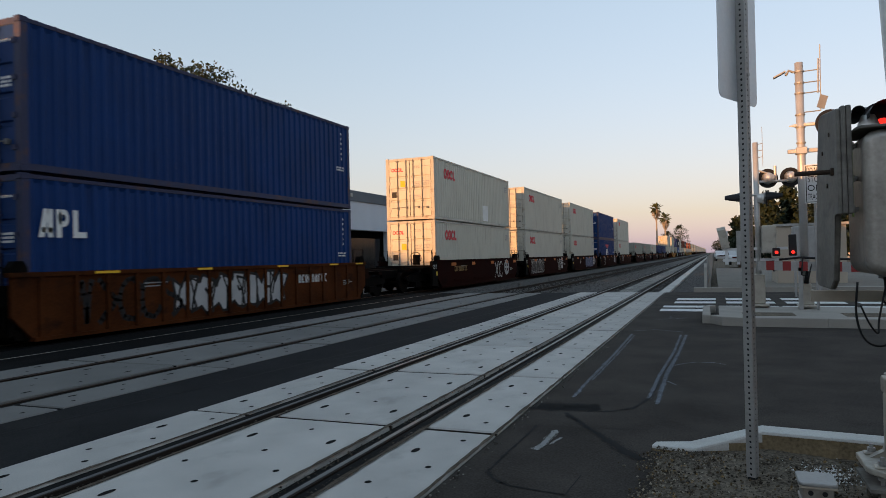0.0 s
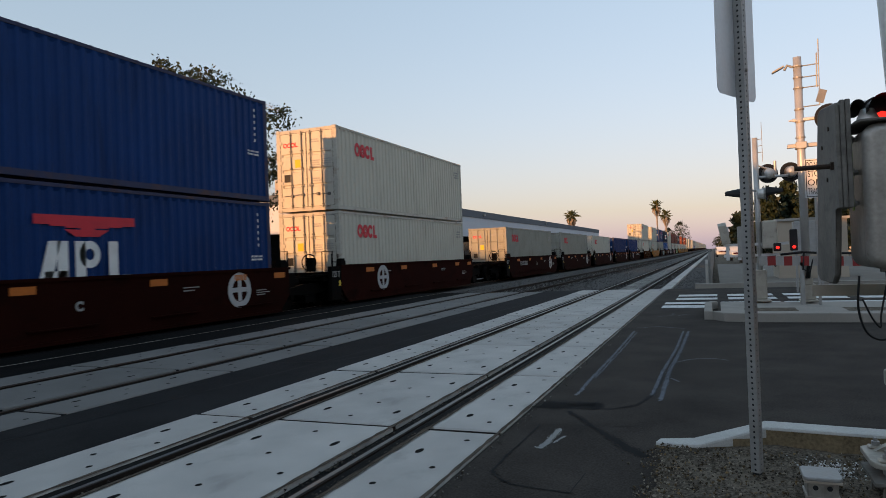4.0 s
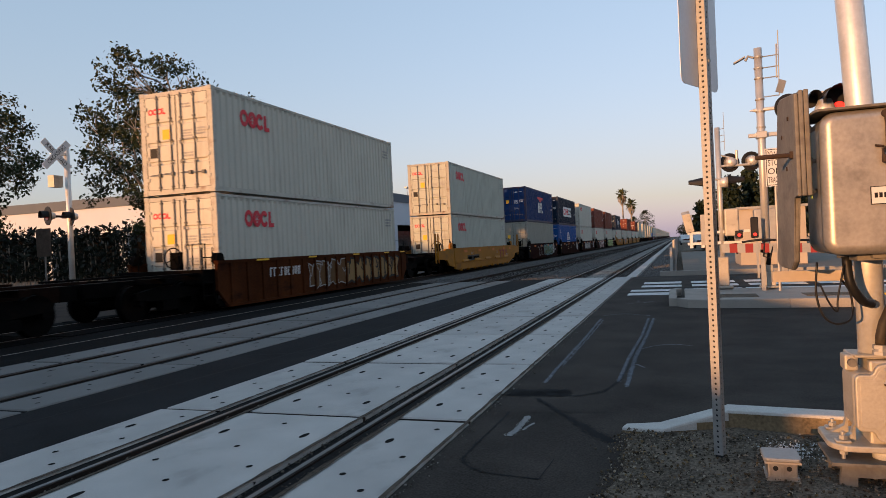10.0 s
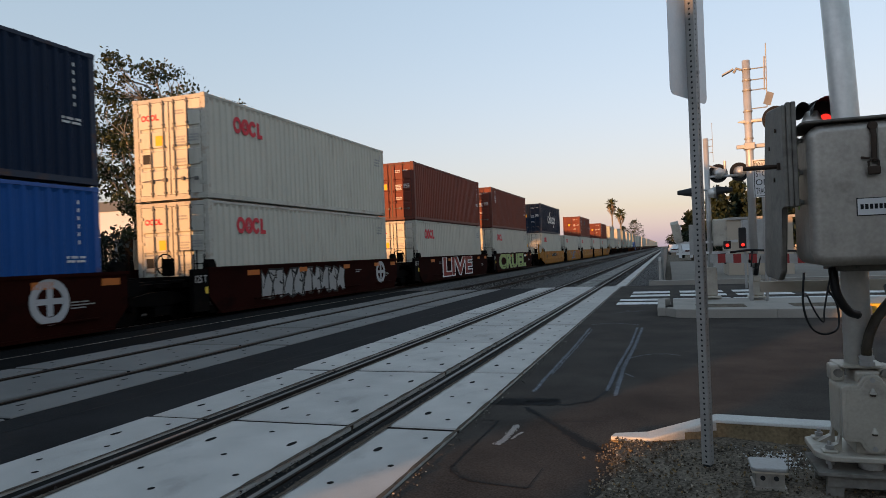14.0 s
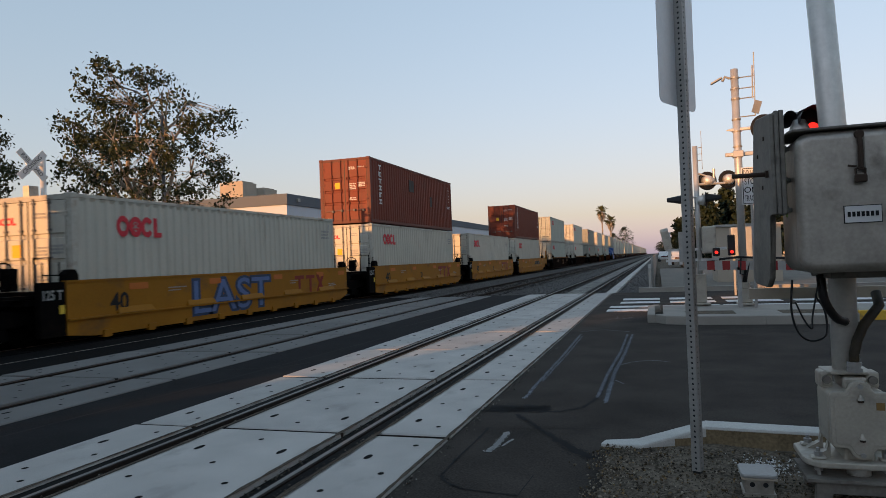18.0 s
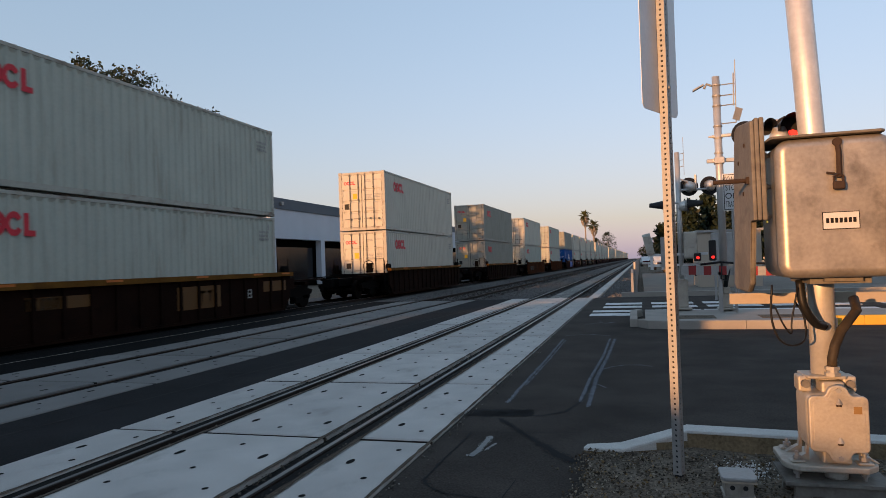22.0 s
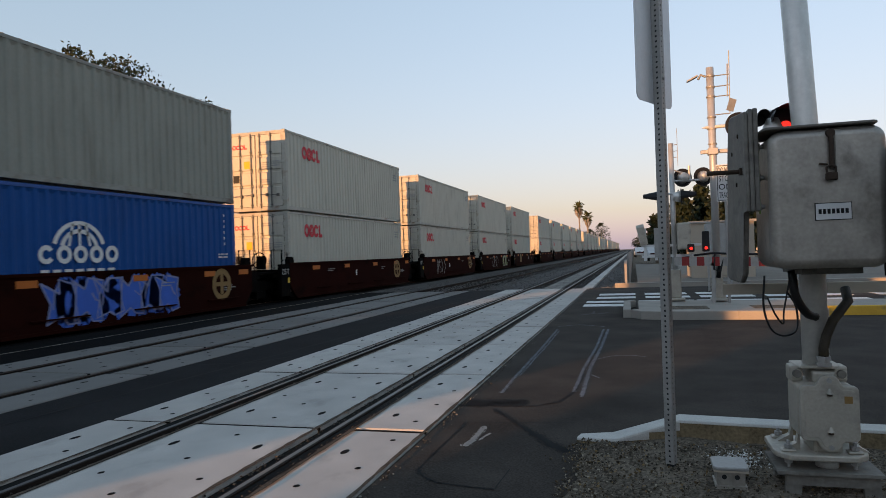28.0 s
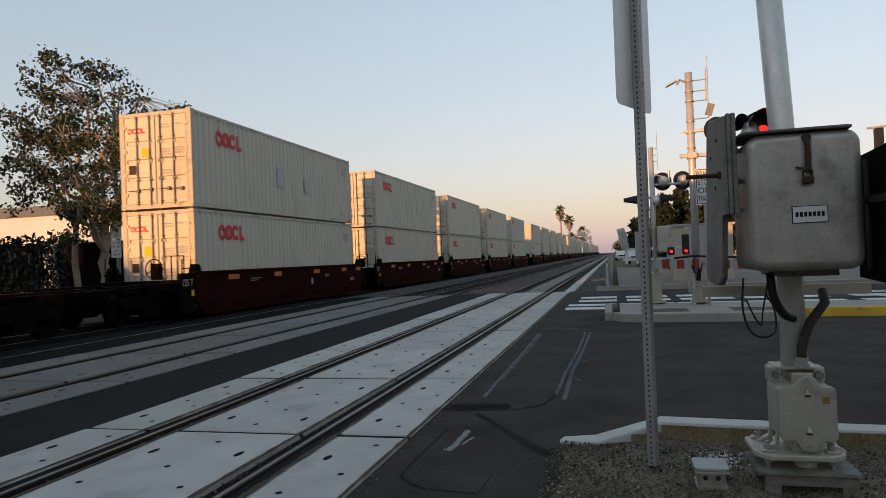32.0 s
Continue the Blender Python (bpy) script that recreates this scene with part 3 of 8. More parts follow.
def ribbon(bm, pts, w, z, wob=0.0, seed=1):
    r = random.Random(seed)
    pts = [Vector(p) for p in pts]
    fine = []
    for a, b in zip(pts, pts[1:]):
        n = max(2, int((b - a).length / 0.12))
        fine += [a + (b - a) * (i / n) for i in range(n)]
    fine.append(pts[-1])
    prev = None
    for i, p in enumerate(fine):
        d = (fine[min(i + 1, len(fine) - 1)] - fine[max(0, i - 1)]).normalized()
        q = Vector((-d.y, d.x)) * w * r.uniform(0.55, 1.25) / 2
        c = p + Vector((r.uniform(-wob, wob), r.uniform(-wob, wob)))
        cur = (bm.verts.new((c.x - q.x, c.y - q.y, z)), bm.verts.new((c.x + q.x, c.y + q.y, z)))
        if prev:
            bm.faces.new((prev[0], cur[0], cur[1], prev[1]))
        prev = cur


def flecks(pts, w, count, size, z, seed):
    """Smeared paint or tar: small torn bits scattered about a line."""
    r = random.Random(seed)
    pts = [Vector(p) for p in pts]
    runs = [(b - a).length for a, b in zip(pts, pts[1:])]
    bm = bmesh.new()
    for k in range(count):
        d = r.random() * sum(runs)
        i = 0
        while d > runs[i] and i < len(runs) - 1:
            d -= runs[i]
            i += 1
        along = (pts[i + 1] - pts[i]).normalized()
        c = pts[i] + along * d + Vector((-along.y, along.x)) * r.gauss(0, w / 2.6)
        s, turn = size * r.uniform(0.4, 1.3), r.uniform(-0.5, 0.5)
        u = Matrix.Rotation(turn, 2) @ along
        q = Vector((-u.y, u.x))
        zz = z + 0.0004 * (k % 5)
        ring_ = [c + u * s * r.uniform(1.2, 2.4), c + q * s * r.uniform(0.3, 0.7), c - u * s * r.uniform(1.2, 2.4), c - q * s * r.uniform(0.3, 0.7)]
        bm.faces.new([bm.verts.new((v.x, v.y, zz)) for v in ring_])
    return bm


marks = thing("asphalt_marks", Matrix(), "chalky sensor-loop lines and tar seams in asphalt", "road marking", "", "structure")
CHALK = (([(-1.40, 12.5), (-1.37, 9.9), (-1.37, 7.8), (-1.36, 6.85)], 0.028, 1000), ([(-1.34, 12.3), (-1.325, 9.9), (-1.33, 7.8)], 0.02, 260), ([(-0.575, 12.5), (-0.58, 10.3), (-0.635, 8.4), (-0.64, 7.0)], 0.024, 1300),
         ([(-0.49, 12.5), (-0.51, 10.3), (-0.56, 8.4), (-0.545, 6.75)], 0.03, 1500), ([(-1.43, 13.0), (-1.05, 13.3), (-0.57, 12.95)], 0.03, 120),
         ([(-0.55, 9.03), (-0.4, 9.3), (-0.25, 9.44), (-0.05, 9.45), (0.09, 9.34)], 0.012, 130), ([(-0.52, 7.96), (-0.42, 7.77)], 0.012, 40), ([(-1.2, 15.2), (-0.9, 15.6), (-0.95, 16.1)], 0.04, 60), ([(-0.8, 15.5), (-0.6, 15.8)], 0.04, 40))
for k, (pts, w, count) in enumerate(CHALK):
    tagged(part("chalk_line", flecks(pts, w, count * 3, 0.009, -0.0085, k), M["chalk"], marks, "smeared pale chalk line"), kind="stuff")
TAR = (([(-1.72, 6.42), (-1.5, 6.33), (-1.2, 6.32), (-0.95, 6.31), (-0.74, 6.5), (-0.63, 7.05), (-0.61, 8.0)], 0.03), ([(-1.7, 6.28), (-1.55, 6.26), (-1.3, 6.3)], 0.03), ([(-1.3, 6.16), (-1.02, 5.7), (-0.81, 5.34)], 0.04), ([(-0.81, 5.34), (-0.62, 5.04), (-0.5, 4.9)], 0.075),
       ([(-1.437, 5.64), (-1.438, 5.18), (-1.452, 4.75), (-1.45, 4.34), (-1.37, 4.21), (-1.246, 4.11), (-1.05, 4.08), (-0.87, 4.05)], 0.014), ([(-0.87, 4.07), (-0.845, 4.45)], 0.007), ([(-1.66, 5.63), (-1.2, 5.655), (-0.745, 5.72), (-0.52, 5.75)], 0.008),
       ([(-5.9, 3.0), (-5.6, 6.0), (-5.4, 8.0), (-5.1, 12.0)], 0.03), ([(-6.0, 8.3), (-5.2, 8.6), (-4.85, 9.5)], 0.03), ([(-5.5, 14.0), (-5.0, 22.0)], 0.04))
for k, (pts, w) in enumerate(TAR):
    bm = bmesh.new()
    ribbon(bm, pts, w, -0.0095, w * 0.18, 30 + k)
    seam = part("tar_seam", bm, M["tar"], marks, "black tar seam")
    if k < 5:
        tagged(part("tar_smear", flecks(pts, max(0.02, w * 1.1), 260 if w > 0.02 else 130, 0.012, -0.009, 60 + k), M["tar"], seam), kind="stuff")
tagged(part("tar_smear", flecks([(-1.6, 6.38), (-1.3, 6.4), (-1.05, 6.45)], 0.17, 900, 0.02, -0.009, 71), M["tar"], marks, "black tar smear"), kind="stuff")
tagged(part("paint_blot", flecks([(-1.27, 4.93), (-1.25, 5.1), (-1.245, 5.33), (-1.24, 5.52)], 0.032, 1100, 0.0075, -0.0085, 77), INK["grey"], marks, "worn white paint blot"), kind="stuff")
tagged(part("paint_blot", flecks([(-1.2, 5.1), (-1.16, 5.3)], 0.016, 130, 0.006, -0.0085, 78), INK["grey"], marks, "worn white paint blot"), kind="stuff")
bm = bmesh.new()
ribbon(bm, [(-10.45, -4), (-10.5, 26)], 0.05, -0.008, 0.005, 78)
part("edge_line", bm, M["concrete"], marks, "thin pale joint line")

# ---- the perforated sign post ----
post = thing("sign_post", pose(0.186, 4.62, 0.0, 0, 0.25, -25.6), "perforated galvanised square sign post with a sign seen from behind", "sign post")
bm = bmesh.new()
H, A = 4.0, 0.0275
P = 0.0335                        # from hole to hole
zs = [0.03 + P * k for k in range(114)]
for rot in range(4):
    m = Matrix.Rotation(rot * math.pi / 2, 4, "Z")
    #   each face is a strip of cells with a round hole in every cell
    for z in zs:
        ring_ = [(0.0078 * math.cos(t), z + P / 2 + 0.0078 * math.sin(t)) for t in (math.pi / 4 + k * math.pi / 4 for k in range(8))]
        rim = [(A, z + P), (0, z + P), (-A, z + P), (-A, z + P / 2), (-A, z), (0, z), (A, z), (A, z + P / 2)]
        iv = [bm.verts.new(m @ Vector((x, -A, zz))) for x, zz in ring_]
        ov = [bm.verts.new(m @ Vector((x, -A, zz))) for x, zz in rim]
        dv = [bm.verts.new(m @ Vector((x, -A + 0.004, zz))) for x, zz in ring_]
        for k in range(8):
            bm.faces.new((ov[k], ov[(k + 1) % 8], iv[(k + 1) % 8], iv[k]))
            bm.faces.new((iv[k], iv[(k + 1) % 8], dv[(k + 1) % 8], dv[k]))
bmesh.ops.remove_doubles(bm, verts=bm.verts, dist=0.0005)
part("post", bm, M["galvanised"], post)
# solid black core gives the holes the shade of a hollow post
bm = bmesh.new()
box(bm, -A + 0.006, A - 0.006, -A + 0.006, A - 0.006, 0, H - 0.1)
part("post_core", bm, M["black"], post, "black core painted as the shaded hollow of the post")
bm = bmesh.new()
pl = []
w, hgt, r0 = 0.27, 0.92, 0.05
for cx, cz, a0 in ((w - r0, r0, -90), (w - r0, hgt - r0, 0), (-w + r0, hgt - r0, 90), (-w + r0, r0, 180)):
    for k in range(5):
        a = radians(a0 + k * 22.5)
        pl.append((cx + r0 * math.cos(a), 2.36 + cz + r0 * math.sin(a)))
wall_plate(bm, pl, -0.033, -0.029)
sg = part("sign_plate", bm, M["sign_back"], post, "bare aluminium back of a road sign")
for z in (2.52, 3.12):
    bm = bmesh.new()
    disc(bm, (0.0, 0.0, z), (1, 0, 0), 0.011, 0.075, 8)
    part("bolt", bm, M["galvanised"], sg)


# ---- the near crossing-gate signal ----
GX, GY = 0.985, 4.42
gate = thing("gate_mechanism", pose(GX, GY, 0.03), "weathered grey crossing-gate mechanism on a round metal mast", "gate mechanism")
bm = bmesh.new()
tube(bm, ((0.019, 0, 0.66), (0.018, 0, 1.3), (0.014, 0, 2.0), (-0.095, 0, 4.4)), 0.071, 28)
part("mast", bm, M["aluminium"], gate, "brushed aluminium round mast", True)
#   housing with rounded corners
def soft_part(name, bm, material, parent, label=""):
    """A part whose flat faces stay flat beside rounded edges."""
    ob = part(name, bm, material, parent, label, True)
    ob.modifiers.new("even_normals", "WEIGHTED_NORMAL")
    return ob


def rounded_case(x0, x1, y0, y1, z0, z1, corner, rim):
    """A pressed metal case: wide corners seen from the front, a softer front rim."""
    bm = bmesh.new()
    box(bm, x0, x1, y0, y1, z0, z1)
    bmesh.ops.bevel(bm, geom=[e for e in bm.edges if abs(e.verts[0].co.y - e.verts[1].co.y) > 0.01], offset=corner, segments=6, affect="EDGES", profile=0.5)
    bmesh.ops.bevel(bm, geom=[e for e in bm.edges if max(v.co.y for v in e.verts) < y0 + 0.001], offset=rim, segments=5, affect="EDGES", profile=0.5)
    return bm


hs = soft_part("housing", rounded_case(-0.285, 0.262, -0.5, -0.085, 1.262, 1.985, 0.07, 0.03), M["box_paint"], gate, "dull grey metal housing with rounded corners")
soft_part("door", rounded_case(-0.287, 0.264, -0.545, -0.465, 1.26, 1.987, 0.072, 0.05), M["box_paint"], hs)
bm = bmesh.new()
slab(bm, [(-0.315, -0.5), (-0.3, -0.556), (0.2, -0.556), (0.222, -0.535), (0.25, -0.1), (-0.315, -0.1)], 1.99, 2.004)
bmesh.ops.bevel(bm, geom=bm.edges[:], offset=0.004, segments=2, affect="EDGES", profile=0.5)
part("lid", bm, M["weathered"], hs, "flat overhanging lid")
bm = bmesh.new()
tube(bm, ((0.0, -0.552, 1.95), (0.002, -0.566, 1.9), (0.0, -0.566, 1.77)), 0.013, 8)
tube(bm, ((-0.02, -0.566, 1.79), (-0.058, -0.566, 1.797)), 0.006, 6)
disc(bm, (0.0, -0.553, 1.952), (0, 1, 0), 0.021, 0.03, 14)
latch = part("latch", bm, M["rail"], hs, "steel latch bar")
bm = bmesh.new()
box(bm, 0.012, 0.022, -0.56, -0.548, 1.76, 1.95)
part("latch_guide", bm, M["weathered"], latch)
bm = bmesh.new()
box(bm, -0.033, 0.022, -0.592, -0.562, 1.708, 1.75, Matrix.Translation((0, 0, 0)))
bmesh.ops.bevel(bm, geom=bm.edges[:], offset=0.008, segments=2, affect="EDGES", profile=0.5)
tube(bm, ((-0.026, -0.575, 1.745), (-0.028, -0.575, 1.775), (-0.006, -0.575, 1.787), (0.016, -0.575, 1.775), (0.014, -0.575, 1.745)), 0.006, 6)
part("padlock", bm, M["rail"], hs, "weathered padlock")
bm = bmesh.new()
box(bm, -0.082, 0.088, -0.549, -0.54, 1.507, 1.597)
pl_ = part("name_plate", bm, INK["black"], hs, "black-rimmed plate")
bm = bmesh.new()
box(bm, -0.078, 0.084, -0.5515, -0.548, 1.511, 1.593)
part("plate_face", bm, M["sign_white"], pl_, "white plate face")
for k in range(7):
    bm = bmesh.new()
    box(bm, -0.066 + k * 0.0205, -0.052 + k * 0.0205, -0.5535, -0.5512, 1.54, 1.565)
    part("dark_bar", bm, INK["black"], pl_)
bm = bmesh.new()
box(bm, -0.12, 0.17, -0.4, 0.09, 1.225, 1.262)
box(bm, -0.06, 0.12, -0.44, -0.3, 1.237, 1.268)
part("bracket", bm, M["weathered"], hs, "dark mounting bracket")
#   the arm plates at either side
bm = bmesh.new()
wall_plate(bm, [(-0.45, 1.58), (-0.455, 2.08), (-0.4, 2.125), (0.1, 2.185), (0.19, 2.17), (0.3, 1.9), (0.38, 1.5), (0.48, 1.2), (0.4, 1.17), (-0.09, 1.17), (-0.2, 1.22), (-0.3, 1.58)], -0.385, -0.355)
bmesh.ops.bevel(bm, geom=bm.edges[:], offset=0.008, segments=1, affect="EDGES", profile=0.5)
ar = part("arm_plate", bm, M["weathered"], gate, "thick weathered dark arm plate")
for x0, x1, y0, top in ((-0.392, -0.372, -0.468, 2.11), (-0.371, -0.349, -0.476, 2.125), (-0.347, -0.322, -0.468, 2.128)):
    bm = bmesh.new()
    box(bm, x0, x1, y0, -0.4, 1.575, top)
    bmesh.ops.bevel(bm, geom=bm.edges[:], offset=0.006, segments=2, affect="EDGES", profile=0.5)
    part("plate_rim", bm, M["weathered"], ar)
bm = bmesh.new()
box(bm, -0.322, -0.316, -0.43, -0.395, 1.56, 1.95)
part("reflective_strip", bm, INK["green"], ar, "faded yellow-green strip")
for z in (1.6, 1.76, 1.93):
    bm = bmesh.new()
    tube(bm, ((-0.35, -0.36, z), (-0.28, -0.36, z)), 0.012, 8)
    disc(bm, (-0.305, -0.36, z), (1, 0, 0), 0.022, 0.012, 6)
    part("bolt", bm, M["galvanised"], ar)
for y, z in ((-0.2, 2.02), (-0.1, 1.75), (0.05, 1.95)):
    bm = bmesh.new()
    disc(bm, (-0.387, y, z), (1, 0, 0), 0.012, 0.008, 10)
    part("rivet", bm, M["rail"], ar)
bm = bmesh.new()
tube(bm, ((-0.57, -0.3, 1.807), (-0.38, -0.3, 1.807)), 0.013, 8)
box(bm, -0.4, -0.384, -0.32, -0.28, 1.788, 1.826)
part("tie_bar", bm, M["rail"], ar, "dark steel bar")
bm = bmesh.new()
wall_plate(bm, [(-0.15, 1.83), (-0.2, 1.87), (-1.0, 1.9), (-1.0, 1.5), (-0.75, 1.25), (-0.6, 1.18), (-0.15, 1.2)], 0.345, 0.38)
ar2 = part("arm_plate", bm, M["black_and_shade"], gate, "dark arm plate with counterweight")
bm = bmesh.new()
box(bm, 0.333, 0.345, -0.36, -0.31, 1.25, 1.84)
box(bm, 0.333, 0.345, -0.9, -0.16, 1.6, 1.64)
part("stiffener", bm, M["rail"], ar2, "dark steel stiffener")
bm = bmesh.new()
box(bm, -0.42, 0.6, 0.47, 0.51, 1.065, 1.135)
part("back_board", bm, M["tan"], gate, "pale tan cross board")
bm = bmesh.new()
tube(bm, ((0.0, 0.06, 1.1), (0.0, 0.5, 1.1)), 0.03, 8)
part("board_stay", bm, M["cast_alloy"], gate)
#   flashing lights on the mast behind the housing
for x, z, r0, lit in ((-0.047, 2.165, 0.1, True), (-0.185, 2.19, 0.042, False)):
    bm = bmesh.new()
    disc(bm, (x, 0.3, z), (0, 1, 0), r0, 0.012, 20)
    lt = part("light_background", bm, M["black"], gate, "round black light background")
    bm = bmesh.new()
    for i in range(9):
        a, b = radians(-10 + i * 22), radians(-10 + (i + 1) * 22)
        vs = [bm.verts.new((x + r0 * 0.85 * math.cos(t), y, z + r0 * 0.85 * math.sin(t))) for t, y in ((a, 0.3), (b, 0.3), (b, 0.12), (a, 0.12))]
        bm.faces.new(vs)
    part("hood", bm, M["black"], lt, "black hood")
    if lit:
        bm = bmesh.new()
        disc(bm, (x + 0.012, 0.285, z - 0.03), (0, 1, 0), 0.034, 0.012, 16)
        part("lens", bm, M["lamp_red"], lt, "lit red lens")
bm = bmesh.new()
disc(bm, (-0.116, 0.25, 2.13), (0, 0, 1), 0.08, 0.11, 18, 0.035)
part("lamp_back", bm, M["aluminium"], gate, "silver lamp housing", True)
bm = bmesh.new()
tube(bm, ((-0.18, 0.31, 2.235), (-0.08, 0.31, 2.235), (0.0, 0.31, 2.25), (0.06, 0.2, 2.25), (0.02, 0.05, 2.25)), 0.013, 8)
part("light_arm", bm, M["aluminium"], gate)
#   foot: junction box with a lobed cover, split base, flange and pedestal
def lobed(half_w, half_h, lobe, corner, cx, cz):
    """A rounded plate with a lobe above and below, as an outline (x, z)."""
    q = []
    for k in range(5):
        a = math.pi / 2 * k / 4
        q.append((half_w - corner + corner * math.cos(a), half_h - corner + corner * math.sin(a)))
    q += [(half_w * 0.5, half_h), (half_w * 0.44, half_h + 0.006), (half_w * 0.38, half_h + lobe * 0.3)]
    for k in range(4):
        a = math.pi / 2 * (0.22 + 0.78 * k / 3)
        q.append((half_w * 0.36 * math.cos(a), half_h + lobe * (0.35 + 0.65 * math.sin(a))))
    out = []
    for sx, sz in ((1, 1), (-1, 1), (-1, -1), (1, -1)):
        seg = q[:-1] if sx * sz > 0 else q[::-1]
        seg = seg if sx * sz > 0 else seg[:len(q)]
        out += [(cx + sx * a, cz + sz * b) for a, b in seg]
    clean = []
    for p in out:
        if not clean or math.dist(p, clean[-1]) > 0.002:
            clean.append(p)
    return clean


def face_plate(outline, y0, y1, soft):
    bm = bmesh.new()
    bm.faces.new([bm.verts.new((x, y0, z)) for x, z in outline])
    ext = bmesh.ops.extrude_face_region(bm, geom=bm.faces[:])
    bmesh.ops.translate(bm, verts=[v for v in ext["geom"] if isinstance(v, bmesh.types.BMVert)], vec=(0, y1 - y0, 0))
    bmesh.ops.bevel(bm, geom=[e for e in bm.edges if max(v.co.y for v in e.verts) < y0 + 0.001], offset=soft, segments=3, affect="EDGES", profile=0.5)
    return bm


bm = bmesh.new()
box(bm, -0.12, 0.17, -0.18, 0.12, 0.28, 0.6)
bmesh.ops.bevel(bm, geom=bm.edges[:], offset=0.04, segments=4, affect="EDGES", profile=0.5)
jb = soft_part("junction_box", bm, M["cast_alloy"], gate, "cast alloy junction box")
for x0, x1, y0, z0, z1 in ((-0.045, 0.105, -0.16, 0.2, 0.3), (-0.03, 0.09, -0.13, 0.59, 0.66)):
    bm = bmesh.new()
    box(bm, x0, x1, y0, 0.1, z0, z1)
    bmesh.ops.bevel(bm, geom=bm.edges[:], offset=0.015, segments=2, affect="EDGES", profile=0.5)
    part("neck", bm, M["cast_alloy"], jb)
cv = part("cover", face_plate(lobed(0.149, 0.155, 0.06, 0.03, 0.032, 0.44), -0.215, -0.185, 0.008), M["cast_alloy"], jb, "lobed alloy cover with two bolts")
part("cover_field", face_plate(lobed(0.128, 0.134, 0.058, 0.022, 0.032, 0.44), -0.2185, -0.2155, 0.0025), M["cast_alloy"], cv, "raised field of the cover")
for z in (0.626, 0.254):
    bm = bmesh.new()
    disc(bm, (0.032, -0.222, z), (0, 1, 0), 0.013, 0.012, 12)
    bolt = part("bolt", bm, M["galvanised"], cv)
for z in (0.565, 0.352):
    bm = bmesh.new()
    tube(bm, ((0.032, -0.222, z - 0.012), (0.032, -0.222, z - 0.002), (0.032, -0.218, z + 0.016)), 0.02, 12, True, 0.006)
    part("boss", bm, M["cast_alloy"], cv)
    bm = bmesh.new()
    disc(bm, (0.032, -0.223, z - 0.018), (0, 0, 1), 0.014, 0.012, 10)
    part("boss_socket", bm, M["rail"], cv, "dark socket under a boss")
bm = bmesh.new()
box(bm, 0.105, 0.145, -0.2205, -0.218, 0.5, 0.54)
part("maker_tag", bm, INK["tan"], cv, "small worn tag")
for sx in (-0.105, 0.125):
    bm = bmesh.new()
    box(bm, sx - 0.035, sx + 0.035, -0.09, 0.03, 0.595, 0.685)
    bmesh.ops.bevel(bm, geom=bm.edges[:], offset=0.012, segments=2, affect="EDGES", profile=0.5)
    clamp = part("clamp", bm, M["cast_alloy"], jb, "cast clamp lug")
    bm = bmesh.new()
    disc(bm, (sx, -0.1, 0.642), (0, 1, 0), 0.023, 0.03, 14)
    part("clamp_bolt", bm, M["weathered"], clamp, "dull metal clamp bolt")
bm = bmesh.new()
slab(bm, [(-0.09, -0.12), (0.1, -0.12), (0.13, -0.06), (0.13, 0.09), (-0.11, 0.09), (-0.11, -0.06)], 0.672, 0.69)
bmesh.ops.bevel(bm, geom=bm.edges[:], offset=0.005, segments=1, affect="EDGES", profile=0.5)
part("collar", bm, M["cast_alloy"], gate)
bm = bmesh.new()
slab(bm, [(-0.25, -0.12), (-0.235, -0.17), (-0.18, -0.23), (0.165, -0.23), (0.225, -0.17), (0.24, -0.12), (0.24, 0.16), (0.2, 0.2), (-0.2, 0.2), (-0.25, 0.16)], 0.175, 0.21)
bmesh.ops.bevel(bm, geom=bm.edges[:], offset=0.008, segments=2, affect="EDGES", profile=0.5)
fl = part("flange", bm, M["cast_alloy"], gate, "cast base flange")
for sx in (-1, 1):
    for y in (-0.1, 0.08):
        bm = bmesh.new()
        a, b = 0.025 + sx * 0.13, 0.025 + sx * 0.22
        v = [bm.verts.new(p) for p in ((a, y - 0.02, 0.34), (a, y + 0.02, 0.34), (a + sx * 0.02, y + 0.025, 0.25), (a + sx * 0.02, y - 0.025, 0.25), (b, y - 0.03, 0.21), (b, y + 0.03, 0.21), (a, y - 0.02, 0.21), (a, y + 0.02, 0.21))]
        for f in ((0, 1, 2, 3), (3, 2, 5, 4), (4, 5, 7, 6), (6, 7, 1, 0), (0, 3, 4, 6), (1, 7, 5, 2)):
            bm.faces.new([v[i] for i in f])
        part("gusset", bm, M["cast_alloy"], fl, "flared cast gusset")
for x in (-0.175, 0.165):
    for y in (-0.15, 0.13):
        bm = bmesh.new()
        box(bm, x - 0.04, x + 0.04, y - 0.035, y + 0.035, 0.21, 0.224)
        bmesh.ops.bevel(bm, geom=bm.edges[:], offset=0.006, segments=1, affect="EDGES", profile=0.5)
        washer = part("washer_plate", bm, M["cast_alloy"], fl)
        bm = bmesh.new()
        tube(bm, ((x, y, 0.1), (x, y, 0.27)), 0.011, 8)
        for z in (0.155, 0.238):
            disc(bm, (x, y, z), (0, 0, 1), 0.023, 0.022, 6)
        part("anchor_bolt", bm, M["galvanised"], washer)
bm = bmesh.new()
box(bm, -0.25, 0.285, -0.24, 0.16, 0.1, 0.118)
ped = part("pedestal", bm, M["weathered"], gate, "steel pedestal on short legs")
bm = bmesh.new()
box(bm, -0.2, 0.25, -0.215, -0.2, 0.035, 0.1)
part("apron", bm, M["weathered"], ped)
